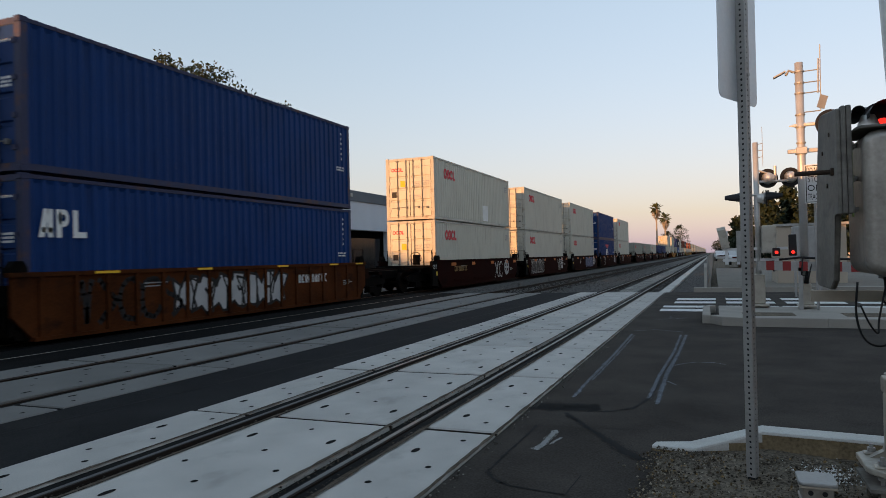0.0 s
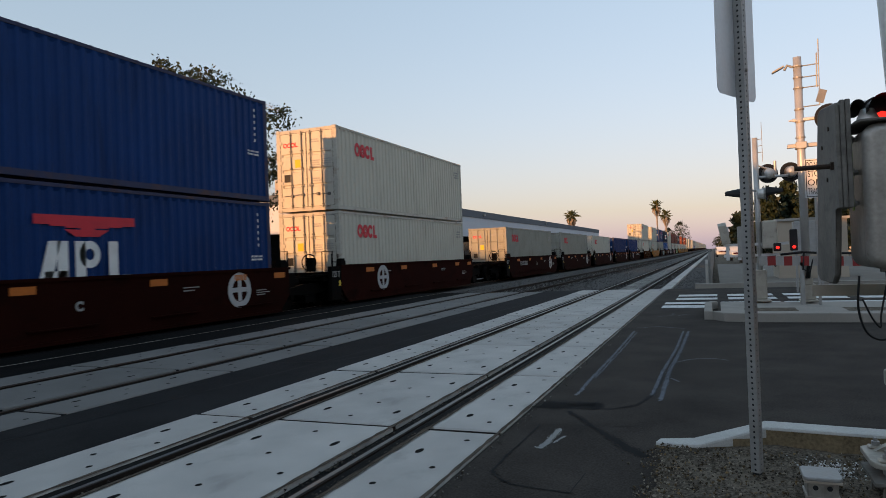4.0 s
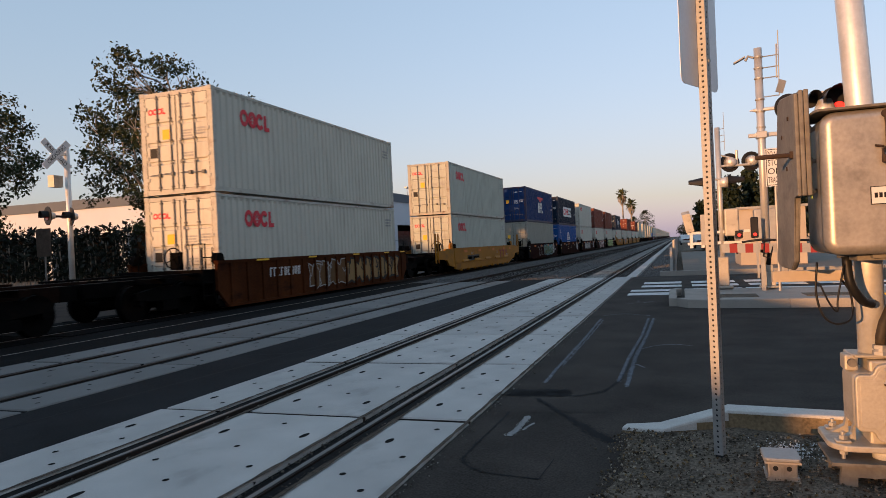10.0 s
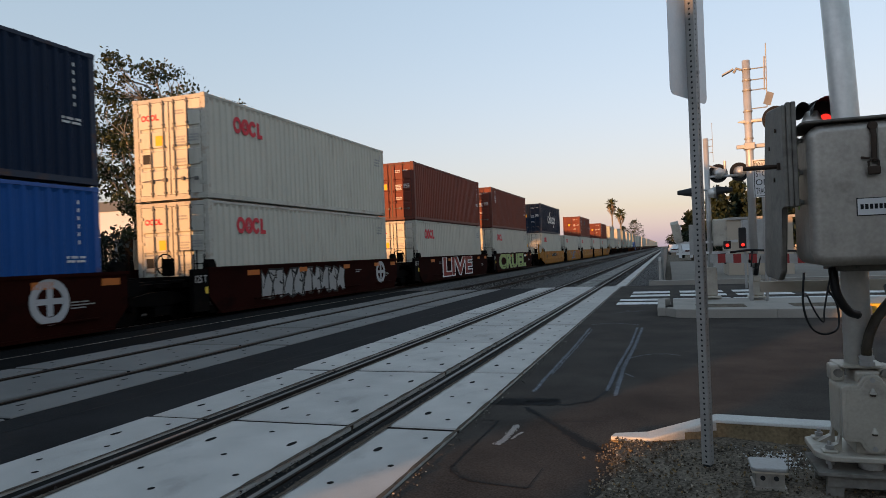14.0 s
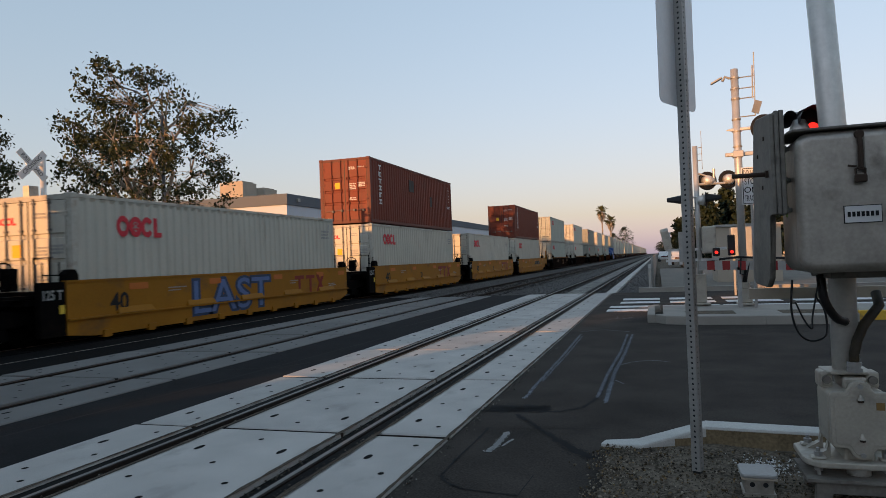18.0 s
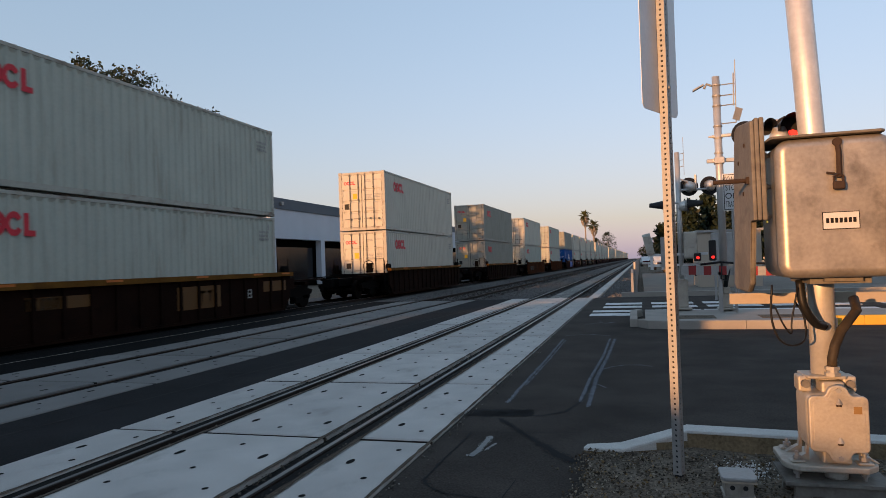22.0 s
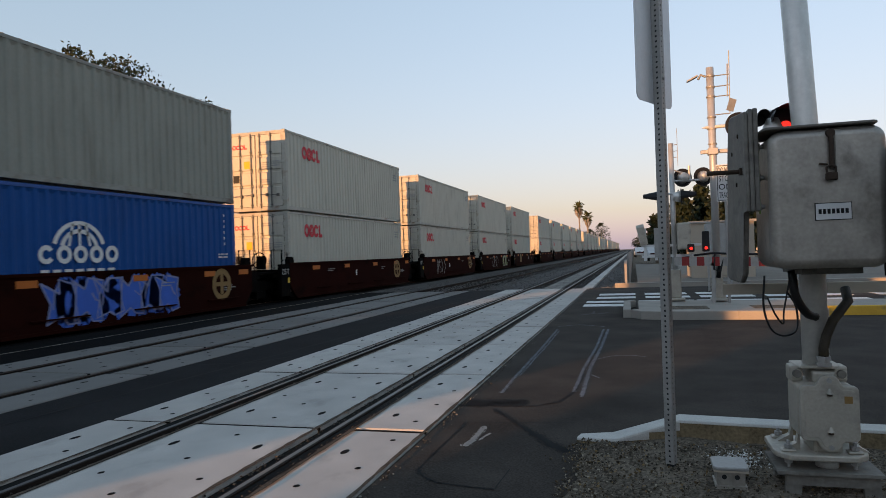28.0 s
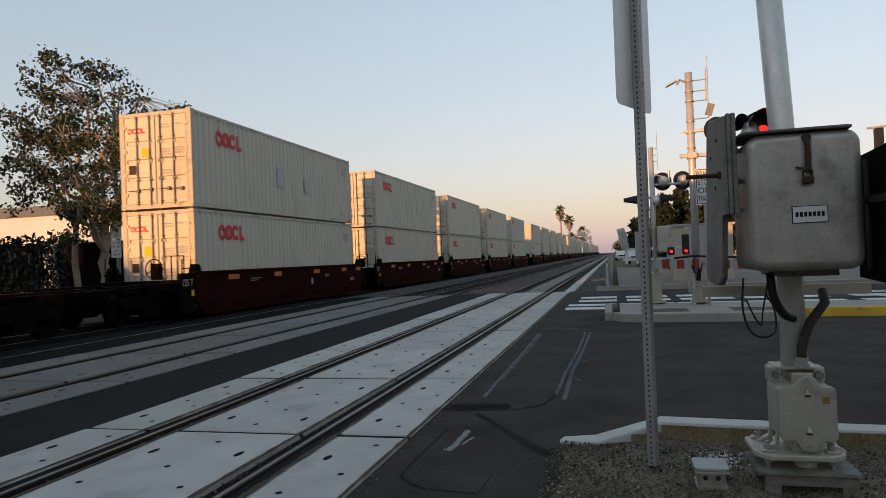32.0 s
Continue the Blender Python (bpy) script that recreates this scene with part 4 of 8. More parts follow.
for xa, sx in ((-0.2, -0.02), (0.185, 0.02)):
    for y in (-0.205, 0.11):
        bm = bmesh.new()
        lo, hi = (xa + sx, xa + sx + 0.085), (xa, xa + 0.085)
        v = [bm.verts.new(p) for p in ((lo[0], y, -0.18), (lo[1], y, -0.18), (lo[1], y + 0.03, -0.18), (lo[0], y + 0.03, -0.18), (hi[0], y, 0.1), (hi[1], y, 0.1), (hi[1], y + 0.03, 0.1), (hi[0], y + 0.03, 0.1))]
        for f in ((3, 2, 1, 0), (4, 5, 6, 7), (0, 1, 5, 4), (1, 2, 6, 5), (2, 3, 7, 6), (3, 0, 4, 7)):
            bm.faces.new([v[i] for i in f])
        part("leg", bm, M["weathered"], ped)
bm = bmesh.new()
tube(bm, ((0.035, -0.1, 0.118), (0.035, -0.1, 0.178)), 0.06, 18)
part("foot_pipe", bm, M["kerb_white"], gate, "pale pipe under the flange", True)
bm = bmesh.new()
tube(bm, ((0.035, -0.11, 0.72), (0.037, -0.11, 0.79), (0.056, -0.1, 0.86), (0.095, -0.08, 0.94), (0.15, -0.04, 1.0), (0.2, 0.0, 1.05), (0.2, 0.05, 1.12)), 0.027, 12)
part("conduit", bm, M["conduit"], gate, "thick dark flexible conduit", True)
bm = bmesh.new()
tube(bm, ((0.033, -0.11, 0.69), (0.035, -0.11, 0.745)), 0.034, 12)
disc(bm, (0.034, -0.11, 0.7), (0, 0, 1), 0.042, 0.02, 6)
disc(bm, (0.034, -0.11, 0.735), (0, 0, 1), 0.04, 0.018, 6)
part("conduit_collar", bm, M["galvanised"], gate)
def smooth_line(pts):
    """The same line through its points, rounded at the bends."""
    p = [Vector(q) for q in pts]
    p = [p[0] * 2 - p[1]] + p + [p[-1] * 2 - p[-2]]
    out = []
    for a, b, c, d in zip(p, p[1:], p[2:], p[3:]):
        for k in range(5):
            t = k / 5
            out.append(0.5 * (2 * b + (c - a) * t + (2 * a - 5 * b + 4 * c - d) * t * t + (3 * b - a - 3 * c + d) * t ** 3))
    return out + [p[-2]]


for pts, r0 in (([(-0.13, -0.2, 1.24), (-0.12, -0.22, 1.1), (-0.06, -0.18, 1.0), (0.0, -0.12, 0.97)], 0.024),
                ([(-0.2, -0.3, 1.22), (-0.21, -0.3, 1.05), (-0.18, -0.3, 0.93), (-0.12, -0.29, 0.885), (-0.05, -0.26, 0.9), (-0.02, -0.2, 0.95), (-0.03, -0.2, 1.05), (-0.07, -0.2, 1.12)], 0.006),
                ([(-0.19, -0.3, 1.1), (-0.15, -0.3, 1.0), (-0.11, -0.28, 0.95), (-0.1, -0.26, 1.02), (-0.06, -0.24, 1.2)], 0.005)):
    bm = bmesh.new()
    tube(bm, smooth_line([(x - 0.09 if r0 < 0.01 else x, y, z) for x, y, z in pts]), r0, 8)
    part("cable", bm, M["cable"], gate, "hanging black cable", True)

pull = thing("pull_box", pose(0.495, 4.33, 0.05), "small grey pull box with a loose lid on the dirt", "pull box")
bm = bmesh.new()
box(bm, -0.075, 0.08, -0.09, 0.09, -0.08, 0.06)
bmesh.ops.bevel(bm, geom=bm.edges[:], offset=0.008, segments=2, affect="EDGES", profile=0.5)
part("body", bm, M["box_paint"], pull, "weathered tan box body")
bm = bmesh.new()
box(bm, -0.083, 0.088, -0.096, 0.095, -0.045, -0.02)
part("band", bm, M["box_paint"], pull)
bm = bmesh.new()
box(bm, -0.092, 0.097, -0.108, 0.105, 0.06, 0.07)
part("lid_rim", bm, M["tan"], pull, "tan gasket under the lid")
bm = bmesh.new()
slab(bm, [(-0.08, -0.112), (0.085, -0.112), (0.1, -0.09), (0.1, 0.09), (0.085, 0.11), (-0.08, 0.11), (-0.095, 0.09), (-0.095, -0.09)], 0.071, 0.092)
bmesh.ops.bevel(bm, geom=bm.edges[:], offset=0.006, segments=2, affect="EDGES", profile=0.5)
part("lid", bm, M["galvanised"], pull, "grey metal lid")
for x in (-0.035, 0.035):
    bm = bmesh.new()
    disc(bm, (x, -0.088, 0.03), (0, 1, 0), 0.014, 0.01, 12)
    part("knockout", bm, M["black"], pull, "dark round opening")


# ---- signals on the far island ----
def round_light(parent, x, y, z, face, lit=False, r=0.22, visor=0.0):
    """A flashing light: round black background, silver housing behind, hood and red lens in front. face: the way it looks."""
    f = Vector(face).normalized()
    c = Vector((x, y, z))
    bm = bmesh.new()
    disc(bm, c, f, r, 0.02, 24)
    o = part("light_background", bm, M["black"], parent, "round black background disc")
    bm = bmesh.new()
    disc(bm, c - f * 0.1, f, 0.09, 0.18, 16, 0.14)
    part("lamp_back", bm, M["aluminium"], o, "silver lamp housing", True)
    bm = bmesh.new()
    side = f.cross(Vector((0, 0, 1))).normalized()
    for i in range(10):
        a, b = radians(-20 + i * 22), radians(-20 + (i + 1) * 22)
        far_, thin = visor or r * 0.75, 0.45 if visor else 1.0
        vs = [bm.verts.new(c + 0.15 * q * (math.cos(t) * side + math.sin(t) * Vector((0, 0, 1))) + Vector((0, 0, 0.05 * (1 - q))) + f * d) for t, d, q in ((a, 0.01, 1.0), (b, 0.01, 1.0), (b, far_, thin), (a, far_, thin))]
        bm.faces.new(vs)
    part("hood", bm, M["black"], o, "black visor hood")
    bm = bmesh.new()
    disc(bm, c + f * 0.02, f, 0.14, 0.02, 18)
    part("lens", bm, M["lamp_red"] if lit else M["lens_red"], o, "red lens")


tower = thing("signal_mast", pose(1.835, 16.75, 0.14), "tall pale metal signal mast with clamps, lamp and antenna", "signal mast")
bm = bmesh.new()
tube(bm, ((0, 0, 0.35), (0, 0, 5.4)), 0.085, 20)
part("mast", bm, M["mast_paint"], tower, "", True)
for z in (5.2, 4.95, 4.72, 4.25, 3.98, 3.63, 3.4):
    bm = bmesh.new()
    disc(bm, (0, 0, z), (0, 0, 1), 0.1, 0.03, 16)
    part("clamp", bm, M["galvanised"], tower)
bm = bmesh.new()
tube(bm, ((-0.1, 0, 5.2), (-0.2, 0, 5.25), (-0.26, 0, 5.15)), 0.03, 8)
box(bm, -0.46, -0.2, -0.08, 0.08, 5.08, 5.11, Matrix.Translation((-0.06, 0, 0.08)) @ Matrix.Translation((-0.33, 0, 5.1)) @ Matrix.Rotation(-0.45, 4, "Y") @ Matrix.Translation((0.33, 0, -5.1)))
part("side_lamp", bm, M["galvanised"], tower, "flat grey lamp head")
for z in (5.2, 4.95, 4.72, 4.3):
    bm = bmesh.new()
    tube(bm, ((0.08, 0, z), (0.4, 0, z + 0.01)), 0.013, 6)
    part("antenna_stay", bm, M["galvanised"], tower)
bm = bmesh.new()
tube(bm, ((0.4, 0, 4.3), (0.42, 0, 5.75)), 0.012, 6)
tube(bm, ((0.36, 0, 4.7), (0.38, 0, 5.45)), 0.016, 6)
part("antenna", bm, M["galvanised"], tower, "thin whip antennas")
bm = bmesh.new()
box(bm, 0.33, 0.49, -0.03, 0.0, 4.36, 4.64, Matrix.Translation((0.41, 0, 4.43)) @ Matrix.Rotation(0.3, 4, "Y") @ Matrix.Rotation(0.35, 4, "Z") @ Matrix.Translation((-0.41, 0, -4.43)))
part("antenna_panel", bm, M["galvanised"], tower, "square grey panel")
bm = bmesh.new()
box(bm, -0.27, 0.6, -0.04, 0.04, 3.41, 3.5)
box(bm, -0.11, 0.11, -0.12, 0.12, 3.38, 3.53)
bmesh.ops.bevel(bm, geom=bm.edges[:], offset=0.012, segments=1, affect="EDGES", profile=0.5)
part("cross_bracket", bm, M["mast_paint"], tower, "pinkish bracket arm")
bm = bmesh.new()
tube(bm, ((-0.12, 0, 4.02), (0.6, -0.1, 4.02)), 0.04, 10)
disc(bm, (-0.17, 0, 4.02), (1, 0, 0), 0.01, 0.1, 8, 0.035)
part("cross_arm", bm, M["aluminium"], tower)
round_light(tower, 0.55, -0.2, 3.98, (0.15, -1, 0), False, 0.3)
bm = bmesh.new()
box(bm, -0.16, 0.2, -0.2, 0.2, 0.03, 0.08)
box(bm, -0.13, 0.15, -0.16, 0.12, 0.08, 0.42)
box(bm, -0.06, 0.1, -0.18, -0.14, 0.4, 0.55)
bmesh.ops.bevel(bm, geom=bm.edges[:], offset=0.015, segments=1, affect="EDGES", profile=0.5)
part("base_box", bm, M["cast_alloy"], tower, "grey cast base with cover")
bm = bmesh.new()
tube(bm, ((0.0, -0.15, 0.55), (0.05, -0.16, 0.85), (-0.1, -0.18, 1.0), (-0.3, -0.2, 0.95), (-0.36, -0.2, 0.85)), 0.05, 10)
part("hose", bm, M["cable"], tower, "thick black cable loop", True)

flash = thing("flashing_signal", pose(0.93, 17.0, 0.14), "crossing signal mast with pairs of flashing lights", "signal")
bm = bmesh.new()
tube(bm, ((0, 0, 0.3), (0, 0, 3.75)), 0.06, 16)
part("mast", bm, M["mast_paint"], flash, "", True)
for x in (0.25, 0.71):
    round_light(flash, x, 0.12, 2.93, (-0.25, 1, 0), False, 0.22)
bm = bmesh.new()
tube(bm, ((0, 0, 2.85), (0.72, 0.05, 2.85)), 0.03, 8)
tube(bm, ((0.4, 0.05, 2.85), (0.4, 0.05, 3.2)), 0.03, 8)
tube(bm, ((0.02, 0, 3.12), (0.4, 0.05, 2.98)), 0.02, 8)
part("light_arm", bm, M["mast_paint"], flash, "pinkish cross arm")
round_light(flash, -0.33, -0.05, 2.47, (-1, -0.05, 0), False, 0.19, 0.34)
round_light(flash, 0.19, -0.05, 2.47, (1, -0.05, 0), False, 0.19, 0.34)
bm = bmesh.new()
tube(bm, ((-0.3, -0.05, 2.55), (0.18, -0.05, 2.55)), 0.025, 8)
part("light_arm", bm, M["mast_paint"], flash)
bm = bmesh.new()
for z in (3.4, 3.55, 3.7):
    tube(bm, ((-0.02, 0, z), (0.15, 0, z + 0.02)), 0.008, 5)
tube(bm, ((0.15, 0, 3.2), (0.15, 0, 4.1)), 0.006, 5)
part("antenna", bm, M["galvanised"], flash, "thin whip antenna")
bm = bmesh.new()
box(bm, -0.2, 0.2, -0.2, 0.2, 0.02, 0.08)
box(bm, -0.12, 0.12, -0.14, 0.1, 0.08, 0.75)
bmesh.ops.bevel(bm, geom=bm.edges[:], offset=0.02, segments=1, affect="EDGES", profile=0.5)
part("base_box", bm, M["cast_alloy"], flash, "grey cast base")
bm = bmesh.new()
box(bm, 0.06, 0.36, -0.3, 0.05, 1.22, 1.85)
bmesh.ops.bevel(bm, geom=bm.edges[:], offset=0.03, segments=2, affect="EDGES", profile=0.5)
part("housing", bm, M["cast_alloy"], flash, "grey gate mechanism housing")
bm = bmesh.new()
wall_plate(bm, [(-0.1, 1.35), (0.1, 1.35), (0.14, 1.8), (0.0, 1.85), (-0.12, 1.78)], -0.82, -0.64)
bmesh.ops.rotate(bm, verts=bm.verts, cent=(-0.73, 0, 1.6), matrix=Matrix.Rotation(-0.2, 3, "Y"))
part("counterweight", bm, M["cast_alloy"], flash, "tilted grey counterweight")
bm = bmesh.new()
for z in (1.05, 1.3):
    box(bm, -0.75, 0.6, -0.05, 0.0, z, z + 0.06)
for x in (-0.7, -0.45):
    box(bm, x, x + 0.07, -0.053, 0.003, 0.98, 1.75)
part("arm_frame", bm, M["sign_white"], flash, "white metal arm frame")
bm = bmesh.new()
box(bm, -0.1, 0.1, -0.08, 0.08, 1.05, 1.75, Matrix.Translation((-0.35, 0, 0)))
part("support", bm, M["galvanised"], flash)
bm = bmesh.new()
tube(bm, ((0.1, -0.1, 1.0), (0.3, -0.12, 1.02), (0.36, -0.12, 0.88), (0.28, -0.12, 0.84)), 0.045, 8)
part("hose", bm, M["cable"], flash, "black cable loop", True)

arm = thing("crossing_gate", pose(1.3, 16.3, 0.14), "lowered red and white striped crossing gate arm with red lamps", "gate arm")
for k in range(16):
    bm = bmesh.new()
    box(bm, -0.42 + k * 0.16, -0.26 + k * 0.16, -0.02, 0.02, 0.86 - 0.006 * k, 1.06 - 0.006 * k)
    part("stripe", bm, M["stripe_red"] if k % 2 else M["galvanised"], arm, "red stripe" if k % 2 else "white stripe")
for x in (-0.05, 0.27):
    bm = bmesh.new()
    disc(bm, (x, -0.03, 1.24), (0, 1, 0), 0.034, 0.07, 14)
    part("arm_lamp", bm, M["lamp_red"], arm, "lit red arm lamp")
    bm = bmesh.new()
    box(bm, x - 0.075, x + 0.075, 0.0, 0.12, 1.16, 1.34 if x < 0 else 1.62)
    bmesh.ops.bevel(bm, geom=bm.edges[:], offset=0.015, segments=1, affect="EDGES", profile=0.5)
    part("lamp_case", bm, M["black"], arm, "dark lamp case")
bm = bmesh.new()
tube(bm, ((0.0, 0.02, 1.08), (0.4, 0.02, 1.12), (0.9, 0.02, 1.08), (1.5, 0.02, 1.06)), 0.025, 8)
tube(bm, ((0.45, 0.0, 1.1), (0.42, -0.02, 0.75), (0.55, -0.02, 0.7), (0.62, 0.0, 1.0)), 0.02, 8)
part("cable", bm, M["cable"], arm, "slack black cable", True)
bm = bmesh.new()
box(bm, 0.0, 0.08, -0.02, 0.02, -0.05, 0.9, Matrix.Translation((0.36, 0, 0)))
part("rest_post", bm, M["galvanised"], arm)


def road_sign(name, x, y, z0, z1, w, words, ink, label):
    sgn = thing(name, pose(x, y, 0), label, "road sign")
    bm = bmesh.new()
    box(bm, -w / 2, w / 2, -0.012, -0.004, z0, z1)
    bmesh.ops.bevel(bm, geom=bm.edges[:], offset=0.003, segments=1, affect="EDGES", profile=0.5)
    part("sign_face", bm, M["sign_white"], sgn, "white sign face")
    bm = bmesh.new()
    tube(bm, ((0, 0.02, -0.1), (0, 0.02, z1 - 0.04)), 0.03, 8)
    part("post", bm, M["galvanised"], sgn)
    t = 0.014
    bm = bmesh.new()
    for a, b, c, d in ((-w / 2 + 0.02, w / 2 - 0.02, z0 + 0.02, z0 + 0.02 + t), (-w / 2 + 0.02, w / 2 - 0.02, z1 - 0.02 - t, z1 - 0.02), (-w / 2 + 0.02, -w / 2 + 0.02 + t, z0 + 0.02, z1 - 0.02), (w / 2 - 0.02 - t, w / 2 - 0.02, z0 + 0.02, z1 - 0.02)):
        box(bm, a, b, -0.015, -0.012, c, d)
    part("border", bm, INK[ink], sgn)
    n = len(words)
    for k, word in enumerate(words):
        zz = z1 - (z1 - z0) * (k + 0.72) / (n + 0.44)
        lettering("word", word, (z1 - z0) / (n + 0.4) * 1.0, INK[ink], sgn, Matrix.Translation((0, -0.014, zz)) @ Matrix.Rotation(math.pi / 2, 4, "X"), min(1.0, w * 0.74 / (len(word) * (z1 - z0) / (n + 0.4) * 0.62)))
    return sgn


road_sign("track_sign", 2.01, 16.2, 2.4, 3.22, 0.38, ("DO NOT", "STOP", "ON", "TRACKS"), "black", "white road sign with black words on a metal post")
road_sign("track_sign", 3.2, 23.5, 2.1, 2.95, 0.62, ("DO NOT", "STOP", "ON", "TRACKS"), "red", "white road sign with red words further off")
road_sign("speed_sign", -24.35, 29.1, 3.05, 3.95, 0.66, ("SPEED", "LIMIT", "35"), "black", "white speed limit sign on a lamp post")
road_sign("track_sign", -24.35, 29.08, 2.12, 3.0, 0.62, ("DO NOT", "STOP", "ON", "TRACKS"), "black", "white road sign below a speed limit sign")
back = thing("road_sign", pose(-20.05, 17.0, 0), "brown weathered back of a small road sign on a post", "road sign")
bm = bmesh.new()
box(bm, -0.33, 0.33, -0.006, 0.006, 1.72, 2.66)
bmesh.ops.bevel(bm, geom=bm.edges[:], offset=0.003, segments=1, affect="EDGES", profile=0.5)
part("sign_face", bm, M["joint_dirt"], back, "brown weathered sign back")
bm = bmesh.new()
tube(bm, ((0, 0.04, -0.1), (0, 0.04, 2.6)), 0.03, 8)
part("post", bm, M["rod_grey"], back)

# ---- beyond the cross street, right of the tracks ----
bm = bmesh.new()
box(bm, -0.75, 14, 27.0, 27.3, -0.1, 0.1)
solid("kerb_far", bm, M["concrete"], "pale concrete kerb across the street", "kerb", "structure")
bm = bmesh.new()
box(bm, 0.1, 14, 27.3, 60, -0.12, 0.06)
solid("sidewalk", bm, M["pavement"], "grey concrete sidewalk and ramp", "pavement", "structure")
bm = bmesh.new()
box(bm, -1.92, -1.58, 26.05, 500, -0.2, -0.02)
solid("edge_slab", bm, M["panel"], "pale concrete strip beside the track", "pavement", "structure")
barrier = thing("low_wall", pose(-0.35, 28.6, 0), "low sloped concrete wall with steel posts", "wall")
bm = bmesh.new()
wall_plate(bm, [(0, -0.1), (0.6, 0.8), (1.4, 0.95), (1.4, -0.1)], -0.05, 0.05)
part("wall_block", bm, M["concrete"], barrier)
for k in range(22):
    bm = bmesh.new()
    tube(bm, ((0.12, 1.6 + k * 3.0, -0.1), (0.12, 1.6 + k * 3.0, 1.25)), 0.04 if k else 0.07, 8)
    part("post", bm, M["galvanised"], barrier)
for z in (0.35, 0.8, 1.2):
    bm = bmesh.new()
    tube(bm, ((0.12, 1.6, z), (0.12, 66, z)), 0.022, 6)
    part("rail", bm, M["galvanised"], barrier)
house = thing("signal_house", pose(3.3, 31, 0.05), "tan metal railway signal house, boxy", "signal house")
bm = bmesh.new()
box(bm, -0.9, 1.6, 0, 3.0, 0, 2.35)
part("shell", bm, M["tan"], house)
bm = bmesh.new()
box(bm, -1.0, 1.7, -0.1, 3.1, 2.35, 2.45)
part("roof", bm, M["galvanised"], house)
bm = bmesh.new()
box(bm, 0.1, 0.9, -0.03, 0.0, 0.1, 2.05)
part("door", bm, M["tan"], house)
cab = thing("relay_cabinet", pose(2.75, 22.9, 0.0), "grey metal relay cabinet on legs", "cabinet")
bm = bmesh.new()
box(bm, -0.54, 0.28, 0, 0.5, 1.15, 2.13)
bmesh.ops.bevel(bm, geom=bm.edges[:], offset=0.03, segments=2, affect="EDGES", profile=0.5)
part("body", bm, M["galvanised"], cab)
for x in (-0.5, 0.18):
    bm = bmesh.new()
    box(bm, x, x + 0.06, 0.2, 0.3, -0.1, 1.15)
    part("leg", bm, M["galvanised"], cab)
bm = bmesh.new()
tube(bm, ((0.1, -0.03, 1.75), (0.1, -0.03, 1.5)), 0.02, 6)
part("latch", bm, M["galvanised"], cab)


def parked_car(x, y, rz, colour, label):
    c = thing("parked_car", pose(x, y, 0, 0, 0, rz), label, "car", "parked cars")
    bm = bmesh.new()
    wall_plate(bm, [(-2.2, 0.35), (-2.25, 0.8), (-1.9, 0.95), (-1.2, 1.0), (-0.6, 1.5), (1.0, 1.55), (1.7, 1.05), (2.2, 0.95), (2.25, 0.4)], -0.88, 0.88)
    bmesh.ops.bevel(bm, geom=bm.edges[:], offset=0.07, segments=2, affect="EDGES", profile=0.5)
    part("body", bm, colour, c, "", True)
    for s in (-1, 1):
        bm = bmesh.new()
        wall_plate(bm, [(-1.1, 1.02), (-0.58, 1.42), (0.95, 1.46), (1.5, 1.05)], s * 0.885 - 0.004, s * 0.885 + 0.004)
        part("window", bm, M["window_dark"], c, "dark glass")
        for yy in (-1.4, 1.4):
            bm = bmesh.new()
            disc(bm, (s * 0.82, yy, 0.33), (1, 0, 0), 0.33, 0.22, 18)
            part("wheel", bm, M["black"], c)
    bm = bmesh.new()
    box(bm, -0.7, 0.7, -2.27, -2.2, 0.7, 0.85)
    part("tail_light", bm, M["lens_red"], c)
    return c


parked_car(2.2, 78, 5, M["sign_white"], "white car parked beside the fence")
parked_car(4.2, 92, 0, PAINT["blue"], "dark car parked further down the fence")
parked_car(9.7, 22.0, 80, PAINT["oxide"], "dark red car waiting on the cross street")
for k in range(7):
    parked_car(1.0 + (k % 3) * 2.6, 110 + k * 12, 3, (M["sign_white"], M["galvanised"], PAINT["navy"])[k % 3], "small parked car far down the line")

signal = thing("traffic_signal", pose(16.0, 34, 0), "galvanised traffic signal mast with a long arm over the street", "traffic signal")
bm = bmesh.new()
tube(bm, ((0, 0, -0.2), (0, 0, 6.9)), 0.14, 12, True, 0.1)
part("pole", bm, M["galvanised"], signal, "", True)
bm = bmesh.new()
tube(bm, ((0, 0, 6.75), (-2.4, 0, 6.62), (-4.85, 0, 6.48)), 0.08, 10, True, 0.045)
arm_ = part("arm", bm, M["galvanised"], signal, "", True)
for x, z in ((-4.4, 5.95), (-1.6, 6.05)):
    bm = bmesh.new()
    box(bm, x - 0.17, x + 0.17, -0.14, 0.14, z - 0.5, z + 0.5)
    bmesh.ops.bevel(bm, geom=bm.edges[:], offset=0.03, segments=1, affect="EDGES", profile=0.5)
    part("signal_head", bm, M["black"], arm_, "black signal head seen from behind")

pole = thing("utility_pole", pose(18.5, 44, 0), "wooden utility pole with a cross arm", "utility pole")
bm = bmesh.new()
tube(bm, ((0, 0, -0.2), (0, 0, 9.0)), 0.16, 10, True, 0.11)
part("pole", bm, M["bark"], pole)
bm = bmesh.new()
box(bm, -1.3, 1.3, -0.07, 0.07, 8.3, 8.45)
box(bm, -0.9, 0.9, -0.07, 0.07, 7.2, 7.32)
part("cross_arm", bm, M["bark"], pole)
for x in (-1.2, -0.5, 0.5, 1.2):
    bm = bmesh.new()
    disc(bm, (x, 0, 8.53), (0, 0, 1), 0.05, 0.16, 8)
    part("insulator", bm, M["galvanised"], pole)

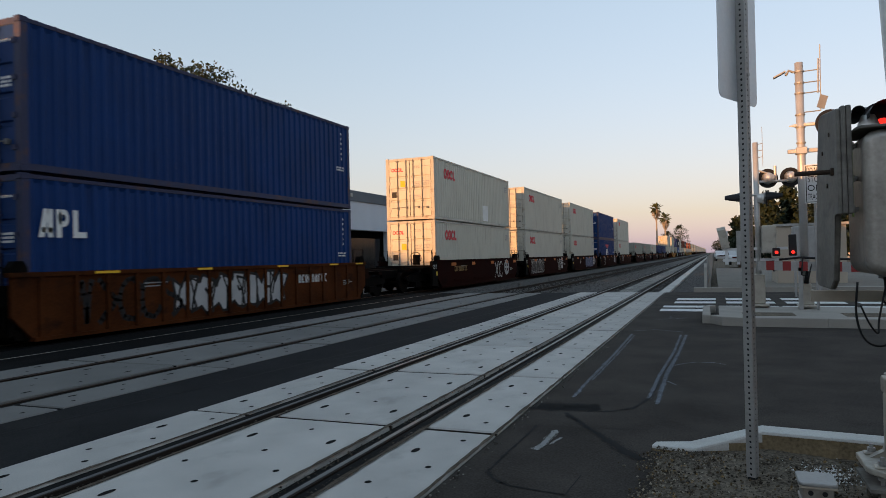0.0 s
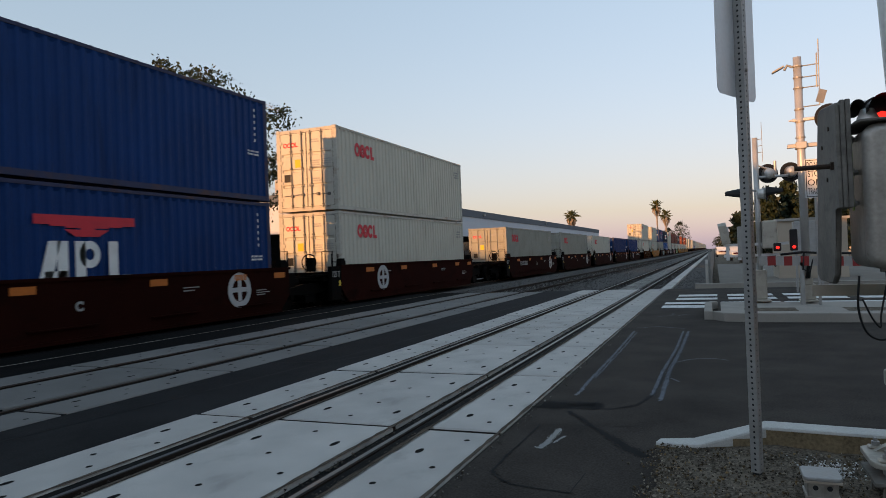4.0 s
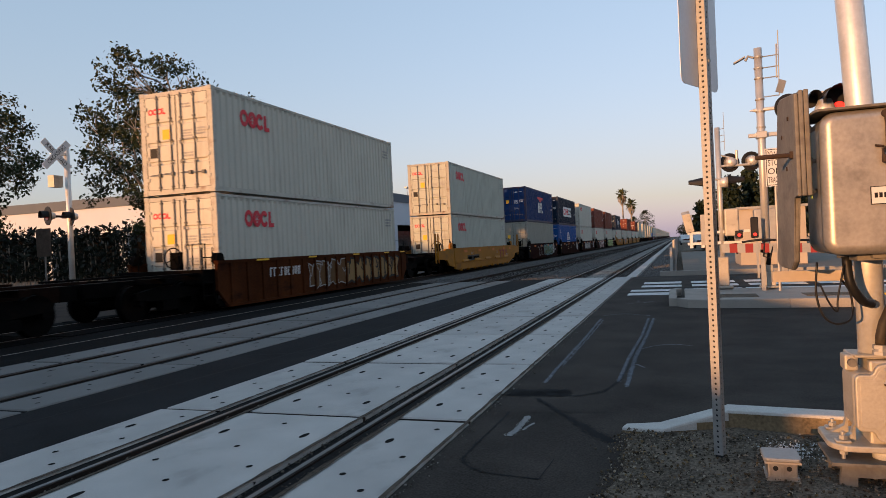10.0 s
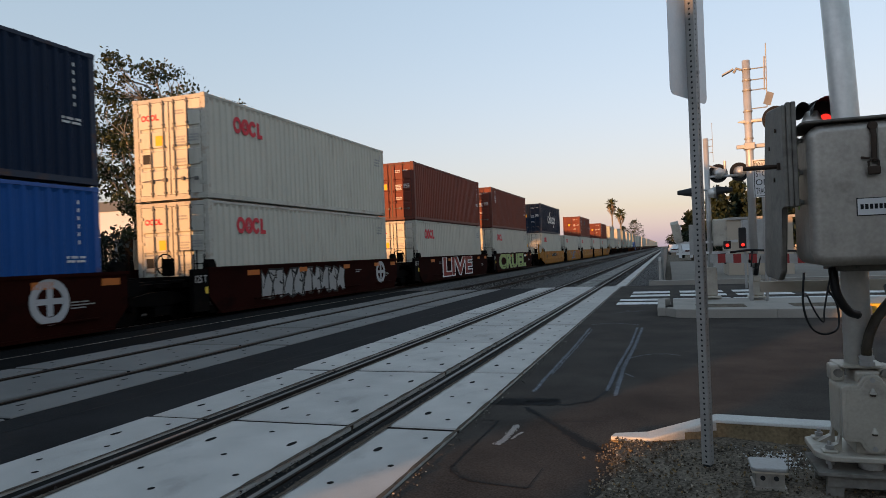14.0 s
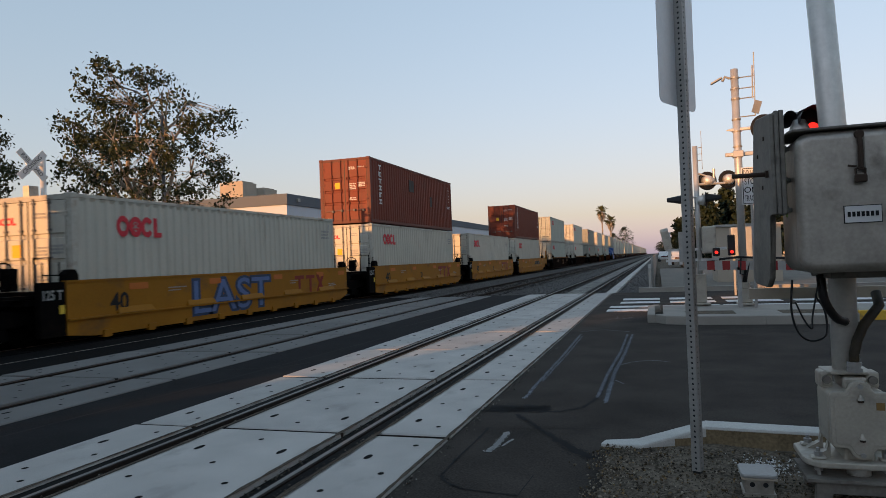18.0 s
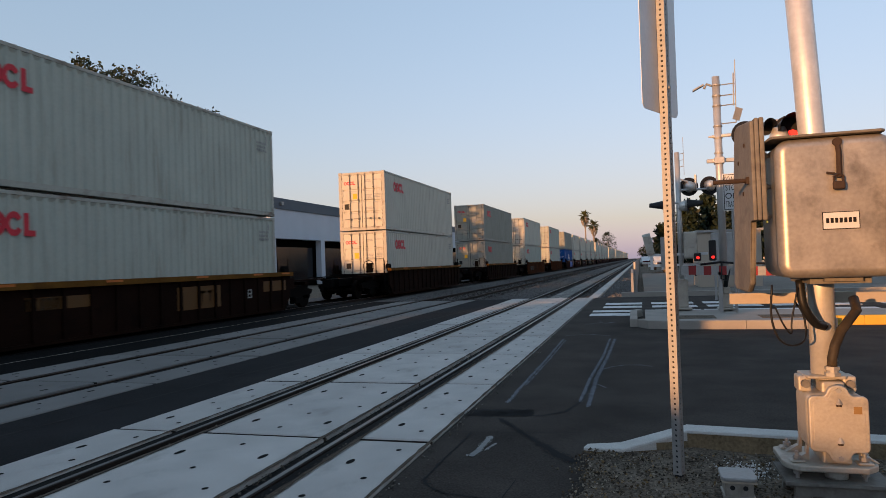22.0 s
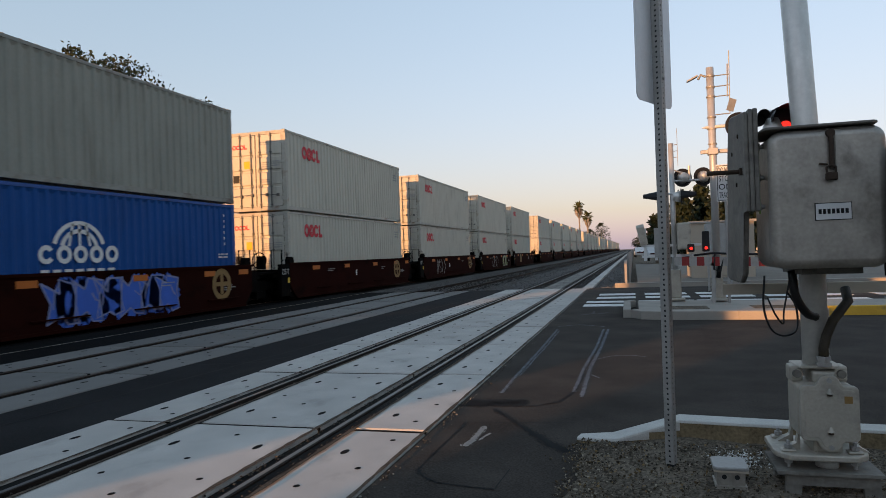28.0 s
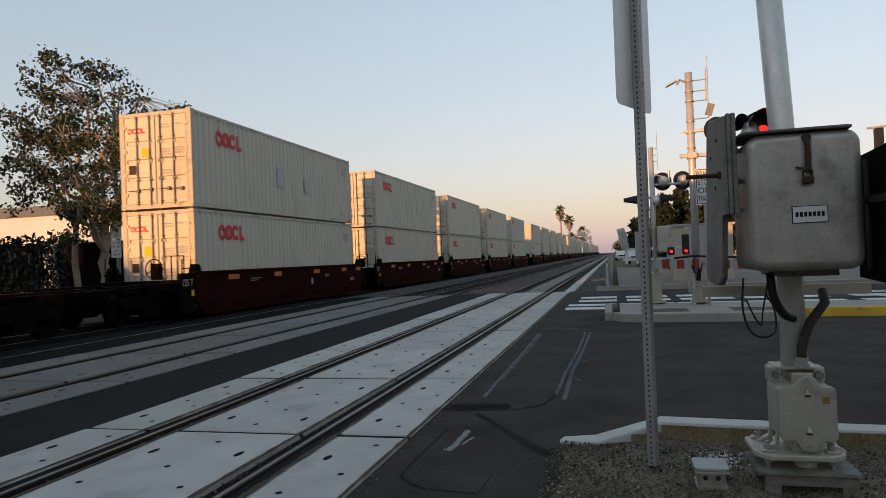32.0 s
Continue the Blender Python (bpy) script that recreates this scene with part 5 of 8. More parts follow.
# ---- the left side behind the train ----
build = thing("warehouse", pose(-32, 54.5, 0), "long low white warehouse with a grey roof band and dark openings", "warehouse")
LEN, HGT = 150.0, 8.1
bm = bmesh.new()
box(bm, -62, 0, 0, LEN, 4.35, 7.1)
for k in range(16):
    box(bm, -0.6, 0, k * 10.0 - 0.0, k * 10.0 + 0.9, -0.2, 4.35)
for k in range(7):
    box(bm, -62 + k * 10, -61 + k * 10, 0, 0.6, -0.2, 4.35)
part("wall", bm, M["building_white"], build, "white painted wall")
bm = bmesh.new()
box(bm, -62.1, 0.12, -0.12, LEN, 7.1, HGT)
part("roof_band", bm, M["building_grey"], build, "dark grey roof band")
# shallow block painted black for the shade of deep openings
bm = bmesh.new()
box(bm, -61.5, -0.9, 0.9, LEN - 1, -0.2, 4.35)
part("recess", bm, M["recess_shade"], build, "recessed openings with their shade painted black")
for k in range(15):
    bm = bmesh.new()
    box(bm, -0.86, -0.8, k * 10 + 1.2, k * 10 + 9.6, 0.4, 3.6)
    part("window", bm, M["window_dark"], build)
for y0, hh in ((-1.5, 1.5), (2.2, 1.2)):
    bm = bmesh.new()
    box(bm, -7.4, -4.9, y0 + 2, y0 + 4.3, HGT, HGT + hh)
    box(bm, -7.2, -5.1, y0 + 2.2, y0 + 4.1, HGT + hh, HGT + hh + 0.12)
    part("roof_unit", bm, M["tan"], build, "tan rooftop air unit")
for y0 in (0.02, 40, 80):
    bm = bmesh.new()
    box(bm, 0.1, 0.35, 1.5 + y0, 1.9 + y0, 7.45, 7.75)
    part("wall_lamp", bm, M["galvanised"], build)
bm = bmesh.new()
tube(bm, ((-0.6, 26, HGT - 0.3), (-0.6, 26, HGT + 1.1)), 0.04, 6)
box(bm, -0.75, -0.45, 25.5, 26.5, HGT + 1.0, HGT + 1.2)
part("roof_mast", bm, M["galvanised"], build)

lamp = thing("street_lamp", pose(-24.5, 29.4, 0), "tall grey street lamp with a curved arm", "street lamp")
bm = bmesh.new()
tube(bm, ((0, 0, -0.2), (0, 0, 9.6)), 0.11, 12, True, 0.08)
part("pole", bm, M["building_grey"], lamp)
bm = bmesh.new()
tube(bm, ((0, 0, 9.5), (-0.45, -0.3, 10.3), (-1.0, -0.6, 10.85), (-1.7, -1.0, 11.1)), 0.045, 8)
part("arm", bm, M["building_grey"], lamp)
bm = bmesh.new()
box(bm, -2.35, -1.6, -1.15, -0.9, 11.05, 11.17)
bmesh.ops.bevel(bm, geom=bm.edges[:], offset=0.04, segments=2, affect="EDGES", profile=0.5)
part("lamp_head", bm, M["building_grey"], lamp)

xb = thing("crossbuck_signal", pose(-17.70, 15.95, -0.08), "crossing signal mast with a white crossbuck and two lights", "crossing signal")
bm = bmesh.new()
tube(bm, ((0, 0, -0.1), (0, 0, 5.15)), 0.085, 14)
part("mast", bm, M["aluminium"], xb, "", True)
for ang, word in ((-45, "RAIL ROAD"), (45, "CROSSING")):
    m = Matrix.Translation((0.16, -0.5, 4.82)) @ Matrix.Rotation(radians(82), 4, "Z") @ Matrix.Rotation(math.pi / 2, 4, "X") @ Matrix.Rotation(radians(ang), 4, "Z")
    bm = bmesh.new()
    box(bm, -0.56, 0.56, -0.105, 0.105, -0.008 if ang > 0 else -0.02, 0.004 if ang > 0 else -0.009, m)
    bl = part("blade", bm, M["sign_white"], xb, "white blade with black words")
    lettering("words", word, 0.17, INK["black"], bl, m @ Matrix.Translation((0, 0, 0.006 if ang > 0 else -0.007)), 0.95 if ang > 0 else 0.98)
bm = bmesh.new()
box(bm, -0.05, 0.05, -0.55, 0.0, 4.85, 4.93)
part("blade_arm", bm, M["aluminium"], xb)
bm = bmesh.new()
box(bm, -0.12, 0.12, -0.6, -0.28, 3.85, 4.2)
part("bell", bm, M["cast_alloy"], xb, "grey bell housing")
for dy in (-0.85, -0.05):
    round_light(xb, 0.1, dy, 2.97, (-0.35, -0.94, 0), False, 0.28)
bm = bmesh.new()
tube(bm, ((0, -0.9, 2.97), (0, 0.3, 2.97)), 0.035, 8)
part("light_arm", bm, M["black"], xb)


# ---- trees ----
def leaf_material(name, base, back):
    m = surface(name, base, 0.6, vary=0.35, scale=0.8, grain=9, bump=0.0, stain=back, stain_amount=0.7, stain_scale=(0.7, 0.7, 0.7))
    return m


LEAF = leaf_material("plane_leaf", (0.026, 0.036, 0.011), (0.06, 0.045, 0.014))
LEAF_DARK = leaf_material("conifer_leaf", (0.014, 0.022, 0.009), (0.03, 0.038, 0.012))
PALM = leaf_material("palm_leaf", (0.05, 0.06, 0.02), (0.16, 0.1, 0.04))


def leaves(centres, per, spread, size, seed):
    """Clumps of single leaves round points."""
    r = np.random.default_rng(seed)
    c = np.repeat(np.array(centres), per, axis=0)
    c = c + r.normal(0, spread, c.shape) * [1, 1, 0.75]
    n = len(c)
    a = r.normal(0, 1, (n, 3)); a /= np.linalg.norm(a, axis=1)[:, None]
    b = np.cross(a, r.normal(0, 1, (n, 3))); b /= np.linalg.norm(b, axis=1)[:, None]
    s = size * r.uniform(0.6, 1.3, (n, 1))
    v = np.stack([c - a * s, c - b * s * 0.55, c + a * s, c + b * s * 0.55], 1).reshape(-1, 3)
    f = np.arange(n * 4).reshape(n, 4)
    me = bpy.data.meshes.new("crown")
    me.from_pydata(v.tolist(), [], f.tolist())
    return me


def broad_tree(m, height, wide, low, seed, label, clumps=230, per=46):
    """A plane tree: a few crooked limbs, twigs to many leaf clumps in a broken, lobed crown."""
    r = random.Random(seed)
    t = thing("tree", m, label, "tree", "trees")
    mid, rad_z, rad_x = (height + low) / 2, (height - low) / 2, wide / 2
    wood, tips, joints = bmesh.new(), [], []

    def lobe(p):
        return 1 + 0.34 * noise.noise(Vector((p.x * 0.42, p.y * 0.42, p.z * 0.42 + seed)))

    def bend(a, b, sag, n=6):
        """A crooked line from a to b."""
        pts = []
        for i in range(n + 1):
            f = i / n
            p = a.lerp(b, f) + Vector((0, 0, sag * math.sin(f * math.pi)))
            if 0 < i < n:
                p += Vector((r.uniform(-1, 1), r.uniform(-1, 1), r.uniform(-1, 1))) * (b - a).length * 0.045
            pts.append(p)
        return pts

    fork = Vector((0.15, 0.1, height * 0.2))
    tube(wood, bend(Vector((0, 0, -0.2)), fork, 0, 4), 0.3, 9, True, 0.24)
    tube(wood, bend(Vector((-1.6, 0.5, -0.2)), Vector((-1.5, 0.6, height * 0.33)), 0, 4), 0.2, 8, True, 0.15)
    for k in range(11):
        a = 6.283 * k / 11 + r.uniform(-0.25, 0.25)
        up_ = r.uniform(-0.35, 0.9)
        out_ = math.sqrt(max(0.05, 1 - up_ * up_ * 0.9)) * 0.72
        end = Vector((rad_x * out_ * math.cos(a), rad_x * out_ * math.sin(a), mid + rad_z * up_ * 0.8))
        start = fork if k % 3 else Vector((-1.5, 0.6, height * 0.33))
        pts = bend(start, end, 0.5, 9)
        tube(wood, pts, 0.15, 7, True, 0.04)
        joints += pts[2:]
        for j in (4, 6):
            side = pts[j] + Vector((r.uniform(-1.5, 1.5), r.uniform(-1.5, 1.5), r.uniform(0.3, 1.8)))
            sub = bend(pts[j], side, 0.1, 4)
            tube(wood, sub, 0.055, 5, True, 0.025)
            joints += sub[1:]
    while len(tips) < clumps:
        p = Vector((r.uniform(-1, 1), r.uniform(-1, 1), r.uniform(-1, 1)))
        d = p.length
        c = Vector((p.x * rad_x, p.y * rad_x, mid + p.z * rad_z))
        if d > lobe(c) * 0.98 or d < 0.95 * r.random() ** 2 or noise.noise(c * 0.62 + Vector((seed, 3, 0))) < -0.12:
            continue
        near = min(joints, key=lambda q: (q - c).length)
        if (near - c).length > 2.6:
            continue
        tube(wood, bend(near, c, 0.08, 3), 0.022, 4, False, 0.008)
        tips.append(tuple(c))
    part("trunk", wood, M["bark"], t, "pale mottled trunk with spreading limbs")
    me = leaves(tips, per, 0.25, 0.105, seed)
    me.materials.append(LEAF)
    part("crown", me, None, t, "loose crown of green and browning leaves")
    return t


broad_tree(pose(-26.0, 30, 0, 0, 0, 20), 12.2, 9.7, 2.9, 5, "broad plane tree with open crown and two trunks", 300, 54)
broad_tree(pose(-35.5, 25.5, 0), 11.4, 7.5, 3.0, 9, "smaller leafy street tree", 190, 60)
broad_tree(pose(-31.5, 21.5, 0), 8.8, 6.5, 2.2, 12, "smaller leafy street tree", 170, 60)


def palm_tree(x, y, h, seed, label):
    r = random.Random(seed)
    t = thing("palm_tree", pose(x, y, 0), label, "palm tree", "palms down the line")
    bm = bmesh.new()
    tube(bm, ((0, 0, -0.3), (0.1, 0, h * 0.5), (0, 0, h)), 0.32, 9, True, 0.22)
    part("trunk", bm, M["bark"], t)
    bm = bmesh.new()
    for k in range(60):
        a, el = r.uniform(0, 6.283), r.uniform(-1.2, 1.3)
        d = Vector((math.cos(a) * math.cos(el), math.sin(a) * math.cos(el), math.sin(el)))
        s = Vector((-math.sin(a), math.cos(a), 0)) * 0.34
        p0 = Vector((0, 0, h))
        L = r.uniform(2.2, 3.3) * (0.8 if el < 0 else 1)
        p1, p2 = p0 + d * L * 0.6, p0 + d * L + Vector((0, 0, -0.5))
        v = [bm.verts.new(q) for q in (p0, p1 - s, p2, p1 + s)]
        bm.faces.new(v)
    part("fronds", bm, PALM, t, "spiky green fronds")
    bm = bmesh.new()
    for k in range(40):
        a = r.uniform(0, 6.283)
        w = r.uniform(1.0, 1.7)
        z = r.uniform(1.5, 4.5)
        v = [bm.verts.new(q) for q in ((0.2 * math.cos(a), 0.2 * math.sin(a), h), (w * math.cos(a - 0.2), w * math.sin(a - 0.2), h - z * 0.5), (0.3 * math.cos(a), 0.3 * math.sin(a), h - z), (w * math.cos(a + 0.2), w * math.sin(a + 0.2), h - z * 0.5))]
        bm.faces.new(v)
    part("dead_fronds", bm, M["bark"], t, "hanging dry brown fronds")
    return t


palm_tree(-18.7, 250, 17.0, 1, "tall fan palm with a skirt of dry fronds")
palm_tree(-15.8, 250, 13.4, 2, "fan palm with a skirt of dry fronds")
palm_tree(-40, 205, 12.5, 3, "fan palm rising behind a warehouse")


def clump_tree(x, y, h, w, seed, leaf, label, cone=False):
    """A dense far tree: trunk, limbs and many leaf clumps."""
    r = random.Random(seed)
    t = thing("tree", pose(x, y, 0), label, "tree", "trees")
    bm = bmesh.new()
    tube(bm, ((0, 0, -0.3), (0, 0, h * 0.85)), 0.25, 7, True, 0.06)
    pts = []
    for k in range(150):
        z = r.uniform(0.15, 1.0)
        rad = w * ((1 - z) * 0.9 + 0.08 if cone else math.sqrt(max(0.03, 1 - (2 * z - 0.95) ** 2))) * math.sqrt(r.random())
        a = r.uniform(0, 6.283)
        p = (rad * math.cos(a), rad * math.sin(a), z * h)
        pts.append(p)
        if k % 6 == 0:
            tube(bm, ((0, 0, max(0.4, p[2] - rad * 0.6)), p), 0.05, 4)
    part("trunk", bm, M["bark"], t)
    me = leaves(pts, 22, 0.07 * w + 0.16, 0.26, seed)
    me.materials.append(leaf)
    part("crown", me, None, t, "dense dark green foliage")
    return t


clump_tree(4.6, 70, 6.2, 2.2, 21, LEAF_DARK, "dark green conifer behind the signals", True)
clump_tree(6.8, 74, 7.4, 2.0, 22, LEAF_DARK, "dark green conifer behind the signals", True)
clump_tree(9.4, 72, 6.2, 2.8, 23, LEAF_DARK, "dark rounded tree behind the signals")
clump_tree(12.8, 76, 6.8, 3.0, 24, LEAF_DARK, "dark rounded tree behind the signals")
clump_tree(2.6, 80, 4.8, 1.6, 25, LEAF_DARK, "dark green conifer behind the signals", True)
clump_tree(-18.5, 420, 17, 5.5, 26, LEAF_DARK, "far dark tree beside the line")
clump_tree(-25.5, 425, 14, 4.5, 27, LEAF_DARK, "far dark tree beside the line")
clump_tree(-36, 150, 7.5, 4.2, 28, LEAF, "round green tree beyond a warehouse")
for k in range(14):
    clump_tree(4 + 5.5 * k + (k * 7 % 3), 300 + 17 * (k % 5), 7 + (k * 5 % 4), 4.5, 40 + k, LEAF_DARK, "far tree at the end of the street")

def hedge(x0, x1, y, h, label):
    """An added hedge of small near-black leaves on short stems, filling a shaded gap."""
    rr = random.Random(8)
    t = thing("hedge", pose(x0, y, 0), label, "hedge")
    bm = bmesh.new()
    pts = []
    for k in range(int((x1 - x0) * 2)):
        x = k * 0.5
        tube(bm, ((x, 0, -0.2), (x + rr.uniform(-0.2, 0.2), rr.uniform(-0.3, 0.3), h * 0.8)), 0.05, 5)
        pts += [(x + rr.uniform(-0.3, 0.3), rr.uniform(-0.6, 0.6), h * (0.12 + 0.085 * j) * (1 + 0.12 * noise.noise(Vector((x * 0.4, 3, 0))))) for j in range(11)]
    part("stem", bm, M["bark"], t)
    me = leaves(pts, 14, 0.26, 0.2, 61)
    # shade is put into the leaf colour
    me.materials.append(leaf_material("hedge_leaf_shade", (0.006, 0.009, 0.004), (0.016, 0.02, 0.007)))
    part("foliage", me, None, t, "dense leaves with shade painted near-black")


hedge(-59.8, -37.8, 40, 4.01, "added near-black hedge filling a shaded gap before a warehouse")

#     plain buildings that close the place, some unseen and added to block light
def hall(name, x0, x1, y0, y1, h, label):
    b = thing(name, Matrix(), label, "building")
    bm = bmesh.new()
    box(bm, x0, x1, y0, y1, -0.3, h)
    part("shell", bm, M["tan"], b)
    bm = bmesh.new()
    box(bm, x0 - 0.2, x1 + 0.2, y0 - 0.2, y1 + 0.2, h, h + 0.5)
    part("roof", bm, M["building_grey"], b)


# unseen, its height set so the low sun misses the train's lower part
hall("sun_blocking_hall", -75, -51, -260, 5, 9.3, "unseen tan hall added to keep low sun off the cars")
# two unseen blocks added to close off part of the sky
hall("unseen_block", 34, 60, -60, 80, 9.0, "unseen tan block added to cut sky light along the street")
hall("unseen_block", -8, 30, -70, -34, 8.0, "unseen tan block added behind the crossing")
hall("far_shed", 6, 40, 130, 190, 5.0, "low tan shed down the street")
hall("far_shed", 12, 60, 640, 660, 5.0, "far low building at the end of the line")


# ---- containers ----
CL, CW, CH = 12.19, 2.44, 2.896


def side_sheet(sign):
    """One corrugated side wall between the corner posts."""
    bm = bmesh.new()
    y, cols = 0.16, []
    step, n = 0.2825, 42
    for i in range(n):
        b = y + i * step
        for dy, dx in ((0.0, 0.0), (0.072, 0.0), (0.122, -0.036), (0.23, -0.036)):
            cols.append((b + dy, dx))
    cols.append((12.03, 0.0))
    lo = [bm.verts.new((sign * (1.205 + dx), yy, 0.15)) for yy, dx in cols]
    hi = [bm.verts.new((sign * (1.205 + dx), yy, 2.80)) for yy, dx in cols]
    for i in range(len(cols) - 1):
        bm.faces.new((lo[i], lo[i + 1], hi[i + 1], hi[i]))
    for i in range(n):
        b = y + i * step
        for z0, z1 in ((2.72, 2.79),):
            bm.faces.new([bm.verts.new((sign * (1.205 + dx), b + dy, z)) for dy, dx, z in ((0.122, -0.034, z0), (0.23, -0.034, z0), (0.2825, 0.001, z1), (0.072, 0.001, z1))])
    box(bm, sign * 1.15 - 0.01, sign * 1.15 + 0.01, 0.16, 12.03, 0.15, 2.8)
    return bm


def container_frame():
    bm = bmesh.new()
    for sx in (-1, 1):
        for y0, y1 in ((0.02, 0.16), (12.03, 12.17)):
            box(bm, min(sx * 1.06, sx * 1.215), max(sx * 1.06, sx * 1.215), y0, y1, 0.12, 2.78)
        for z0, z1 in ((0.02, 0.15), (2.80, 2.875)):
            box(bm, min(sx * 1.14, sx * 1.215), max(sx * 1.14, sx * 1.215), 0.16, 12.03, z0, z1)
    for y0, y1 in ((0.02, 0.14), (12.05, 12.17)):
        for z0, z1 in ((0.02, 0.16), (2.76, 2.875)):
            box(bm, -1.06, 1.06, y0, y1, z0, z1)
    box(bm, -1.14, 1.14, 0.14, 12.05, 0.06, 0.12)
    for sx in (-1.1, 0.98):
        for z in (0.4, 1.0, 1.7, 2.4):
            box(bm, sx, sx + 0.12, 0.0, 0.05, z, z + 0.1)
    for k in range(30):
        for sx in (-1, 1):
            box(bm, min(sx * 1.2, sx * 1.222), max(sx * 1.2, sx * 1.222), 0.35 + k * 0.396, 0.38 + k * 0.396, 2.83, 2.885)
    for sx in (-0.9, 0.0, 0.9):
        box(bm, sx - 0.08, sx + 0.08, 0.14, 12.05, 0.0, 0.06)
    return bm


def roof_sheet():
    bm = bmesh.new()
    n = 44
    cols = [(0.14 + (12.05 - 0.14) * i / n, 0.02 * (i % 2)) for i in range(n + 1)]
    lo = [bm.verts.new((-1.14, y, 2.84 + d)) for y, d in cols]
    hi = [bm.verts.new((1.14, y, 2.84 + d)) for y, d in cols]
    for i in range(n):
        bm.faces.new((lo[i], hi[i], hi[i + 1], lo[i + 1]))
    return bm


def door_leaf(sign):
    """A flat steel door with three narrow pressed-in bands and its edges turned back."""
    bm = bmesh.new()
    rows = [(0.17, 0.03)]
    for z in (0.84, 1.38, 1.93):
        rows += [(z, 0.03), (z + 0.025, 0.065), (z + 0.1, 0.065), (z + 0.125, 0.03)]
    rows.append((2.755, 0.03))
    xs = [sign * x for x in (0.012, 0.075, 0.1, 0.97, 0.995, 1.055)]
    g = [[bm.verts.new((x, y if i in (2, 3) else 0.03, z)) for i, x in enumerate(xs)] for z, y in rows]
    for a, b in zip(g, g[1:]):
        for i in range(len(xs) - 1):
            bm.faces.new((a[i], a[i + 1], b[i + 1], b[i]))
    edge = [e for e in bm.edges if e.is_boundary]
    ext = bmesh.ops.extrude_edge_only(bm, edges=edge)
    bmesh.ops.translate(bm, verts=[v for v in ext["geom"] if isinstance(v, bmesh.types.BMVert)], vec=(0, 0.065, 0))
    return bm


def door_gasket():
    """The black rubber round both doors."""
    bm = bmesh.new()
    for x0, x1 in ((-1.062, -1.045), (-0.016, 0.016), (1.045, 1.062)):
        box(bm, x0, x1, 0.022, 0.06, 0.15, 2.77)
    for z in (0.15, 2.75):
        box(bm, -1.045, 1.045, 0.0225, 0.06, z, z + 0.02)
    return bm


def lock_rod(x):
    bm = bmesh.new()
    tube(bm, ((x, 0.0, 0.12), (x, 0.0, 2.8)), 0.019, 6)
    for z in (0.2, 0.85, 1.5, 2.1, 2.68):
        box(bm, x - 0.04, x + 0.04, -0.018, 0.03, z, z + 0.045)
    return bm


def handle_bar(x, z):
    bm = bmesh.new()
    tube(bm, ((x, -0.03, z), (x + 0.16, -0.035, z + 0.012), (x + 0.36, -0.035, z)), 0.014, 6)
    box(bm, x + 0.28, x + 0.36, -0.05, 0.04, z - 0.05, z + 0.05)
    return bm


def casting(sx, y, z):
    bm = bmesh.new()
    xa, xb = sorted((sx * 1.055, sx * 1.22))
    box(bm, xa, xb, y, y + 0.178, z, z + 0.118)
    bmesh.ops.bevel(bm, geom=bm.edges[:], offset=0.012, segments=1, affect="EDGES", profile=0.5)
    return bm


def ring(bm, cy, cz, ro, ri, x0=1.208, x1=1.214, gap=None, n=18, squash=1.0):
    a0, a1 = (0, 2 * math.pi) if gap is None else (gap, 2 * math.pi - gap)
    pts = [a0 + (a1 - a0) * i / n for i in range(n + 1)]
    for a, b in zip(pts, pts[1:]):
        wall_plate(bm, [(cy + r * math.cos(t) * squash, cz + r * math.sin(t)) for r, t in ((ri, a), (ro, a), (ro, b), (ri, b))], x0, x1)


def bar(bm, y0, y1, z0, z1, x0=1.208, x1=1.214, lean=0.0):
    wall_plate(bm, [(y0, z0), (y1, z0), (y1 + lean, z1), (y0 + lean, z1)], x0, x1)


def emblem_round(c, petals=False):
    """One open red round of the emblem; the middle one holds a flower."""
    bm = bmesh.new()
    ring(bm, c, 2.22, 0.245, 0.12, squash=0.82, gap=0.55 if c > 2.2 else None)
    if petals:
        for k in range(5):
            a = k * 2 * math.pi / 5 + 0.3
            ring(bm, c + 0.07 * math.cos(a), 2.22 + 0.07 * math.sin(a), 0.036, 0.0, n=6)
    return bm


def emblem_hook():
    bm = bmesh.new()
    bar(bm, 2.47, 2.59, 1.98, 2.45)
    bar(bm, 2.59, 2.75, 1.98, 2.1)
    return bm


def side_emblem(c):
    for k, y in enumerate((1.47, 1.87, 2.25)):
        part("emblem_round", shared("emblem_round/%d" % k, lambda: emblem_round(y, k == 1), INK["red"]), None, c, "red painted round")
    part("emblem_hook", shared("emblem_hook", emblem_hook, INK["red"]), None, c, "red painted hook")


def door_petals():
    """The same emblem, small, on the left door."""
    bm = bmesh.new()
    for c in (-0.86, -0.7, -0.55):
        for a in range(10):
            t0, t1 = a * math.pi / 5, (a + 1) * math.pi / 5
            ps = [(c + r * math.cos(t), 0.026, 2.35 + r * math.sin(t)) for r, t in ((0.045, t0), (0.088, t0), (0.088, t1), (0.045, t1))]
            bm.faces.new([bm.verts.new(p) for p in ps])
    box(bm, -0.46, -0.42, 0.022, 0.028, 2.265, 2.44)
    box(bm, -0.42, -0.34, 0.022, 0.028, 2.265, 2.31)
    return bm


def door_patch(x0, x1, z0, z1, y=0.022):
    bm = bmesh.new()
    box(bm, x0, x1, y, y + 0.006, z0, z1)
    return bm


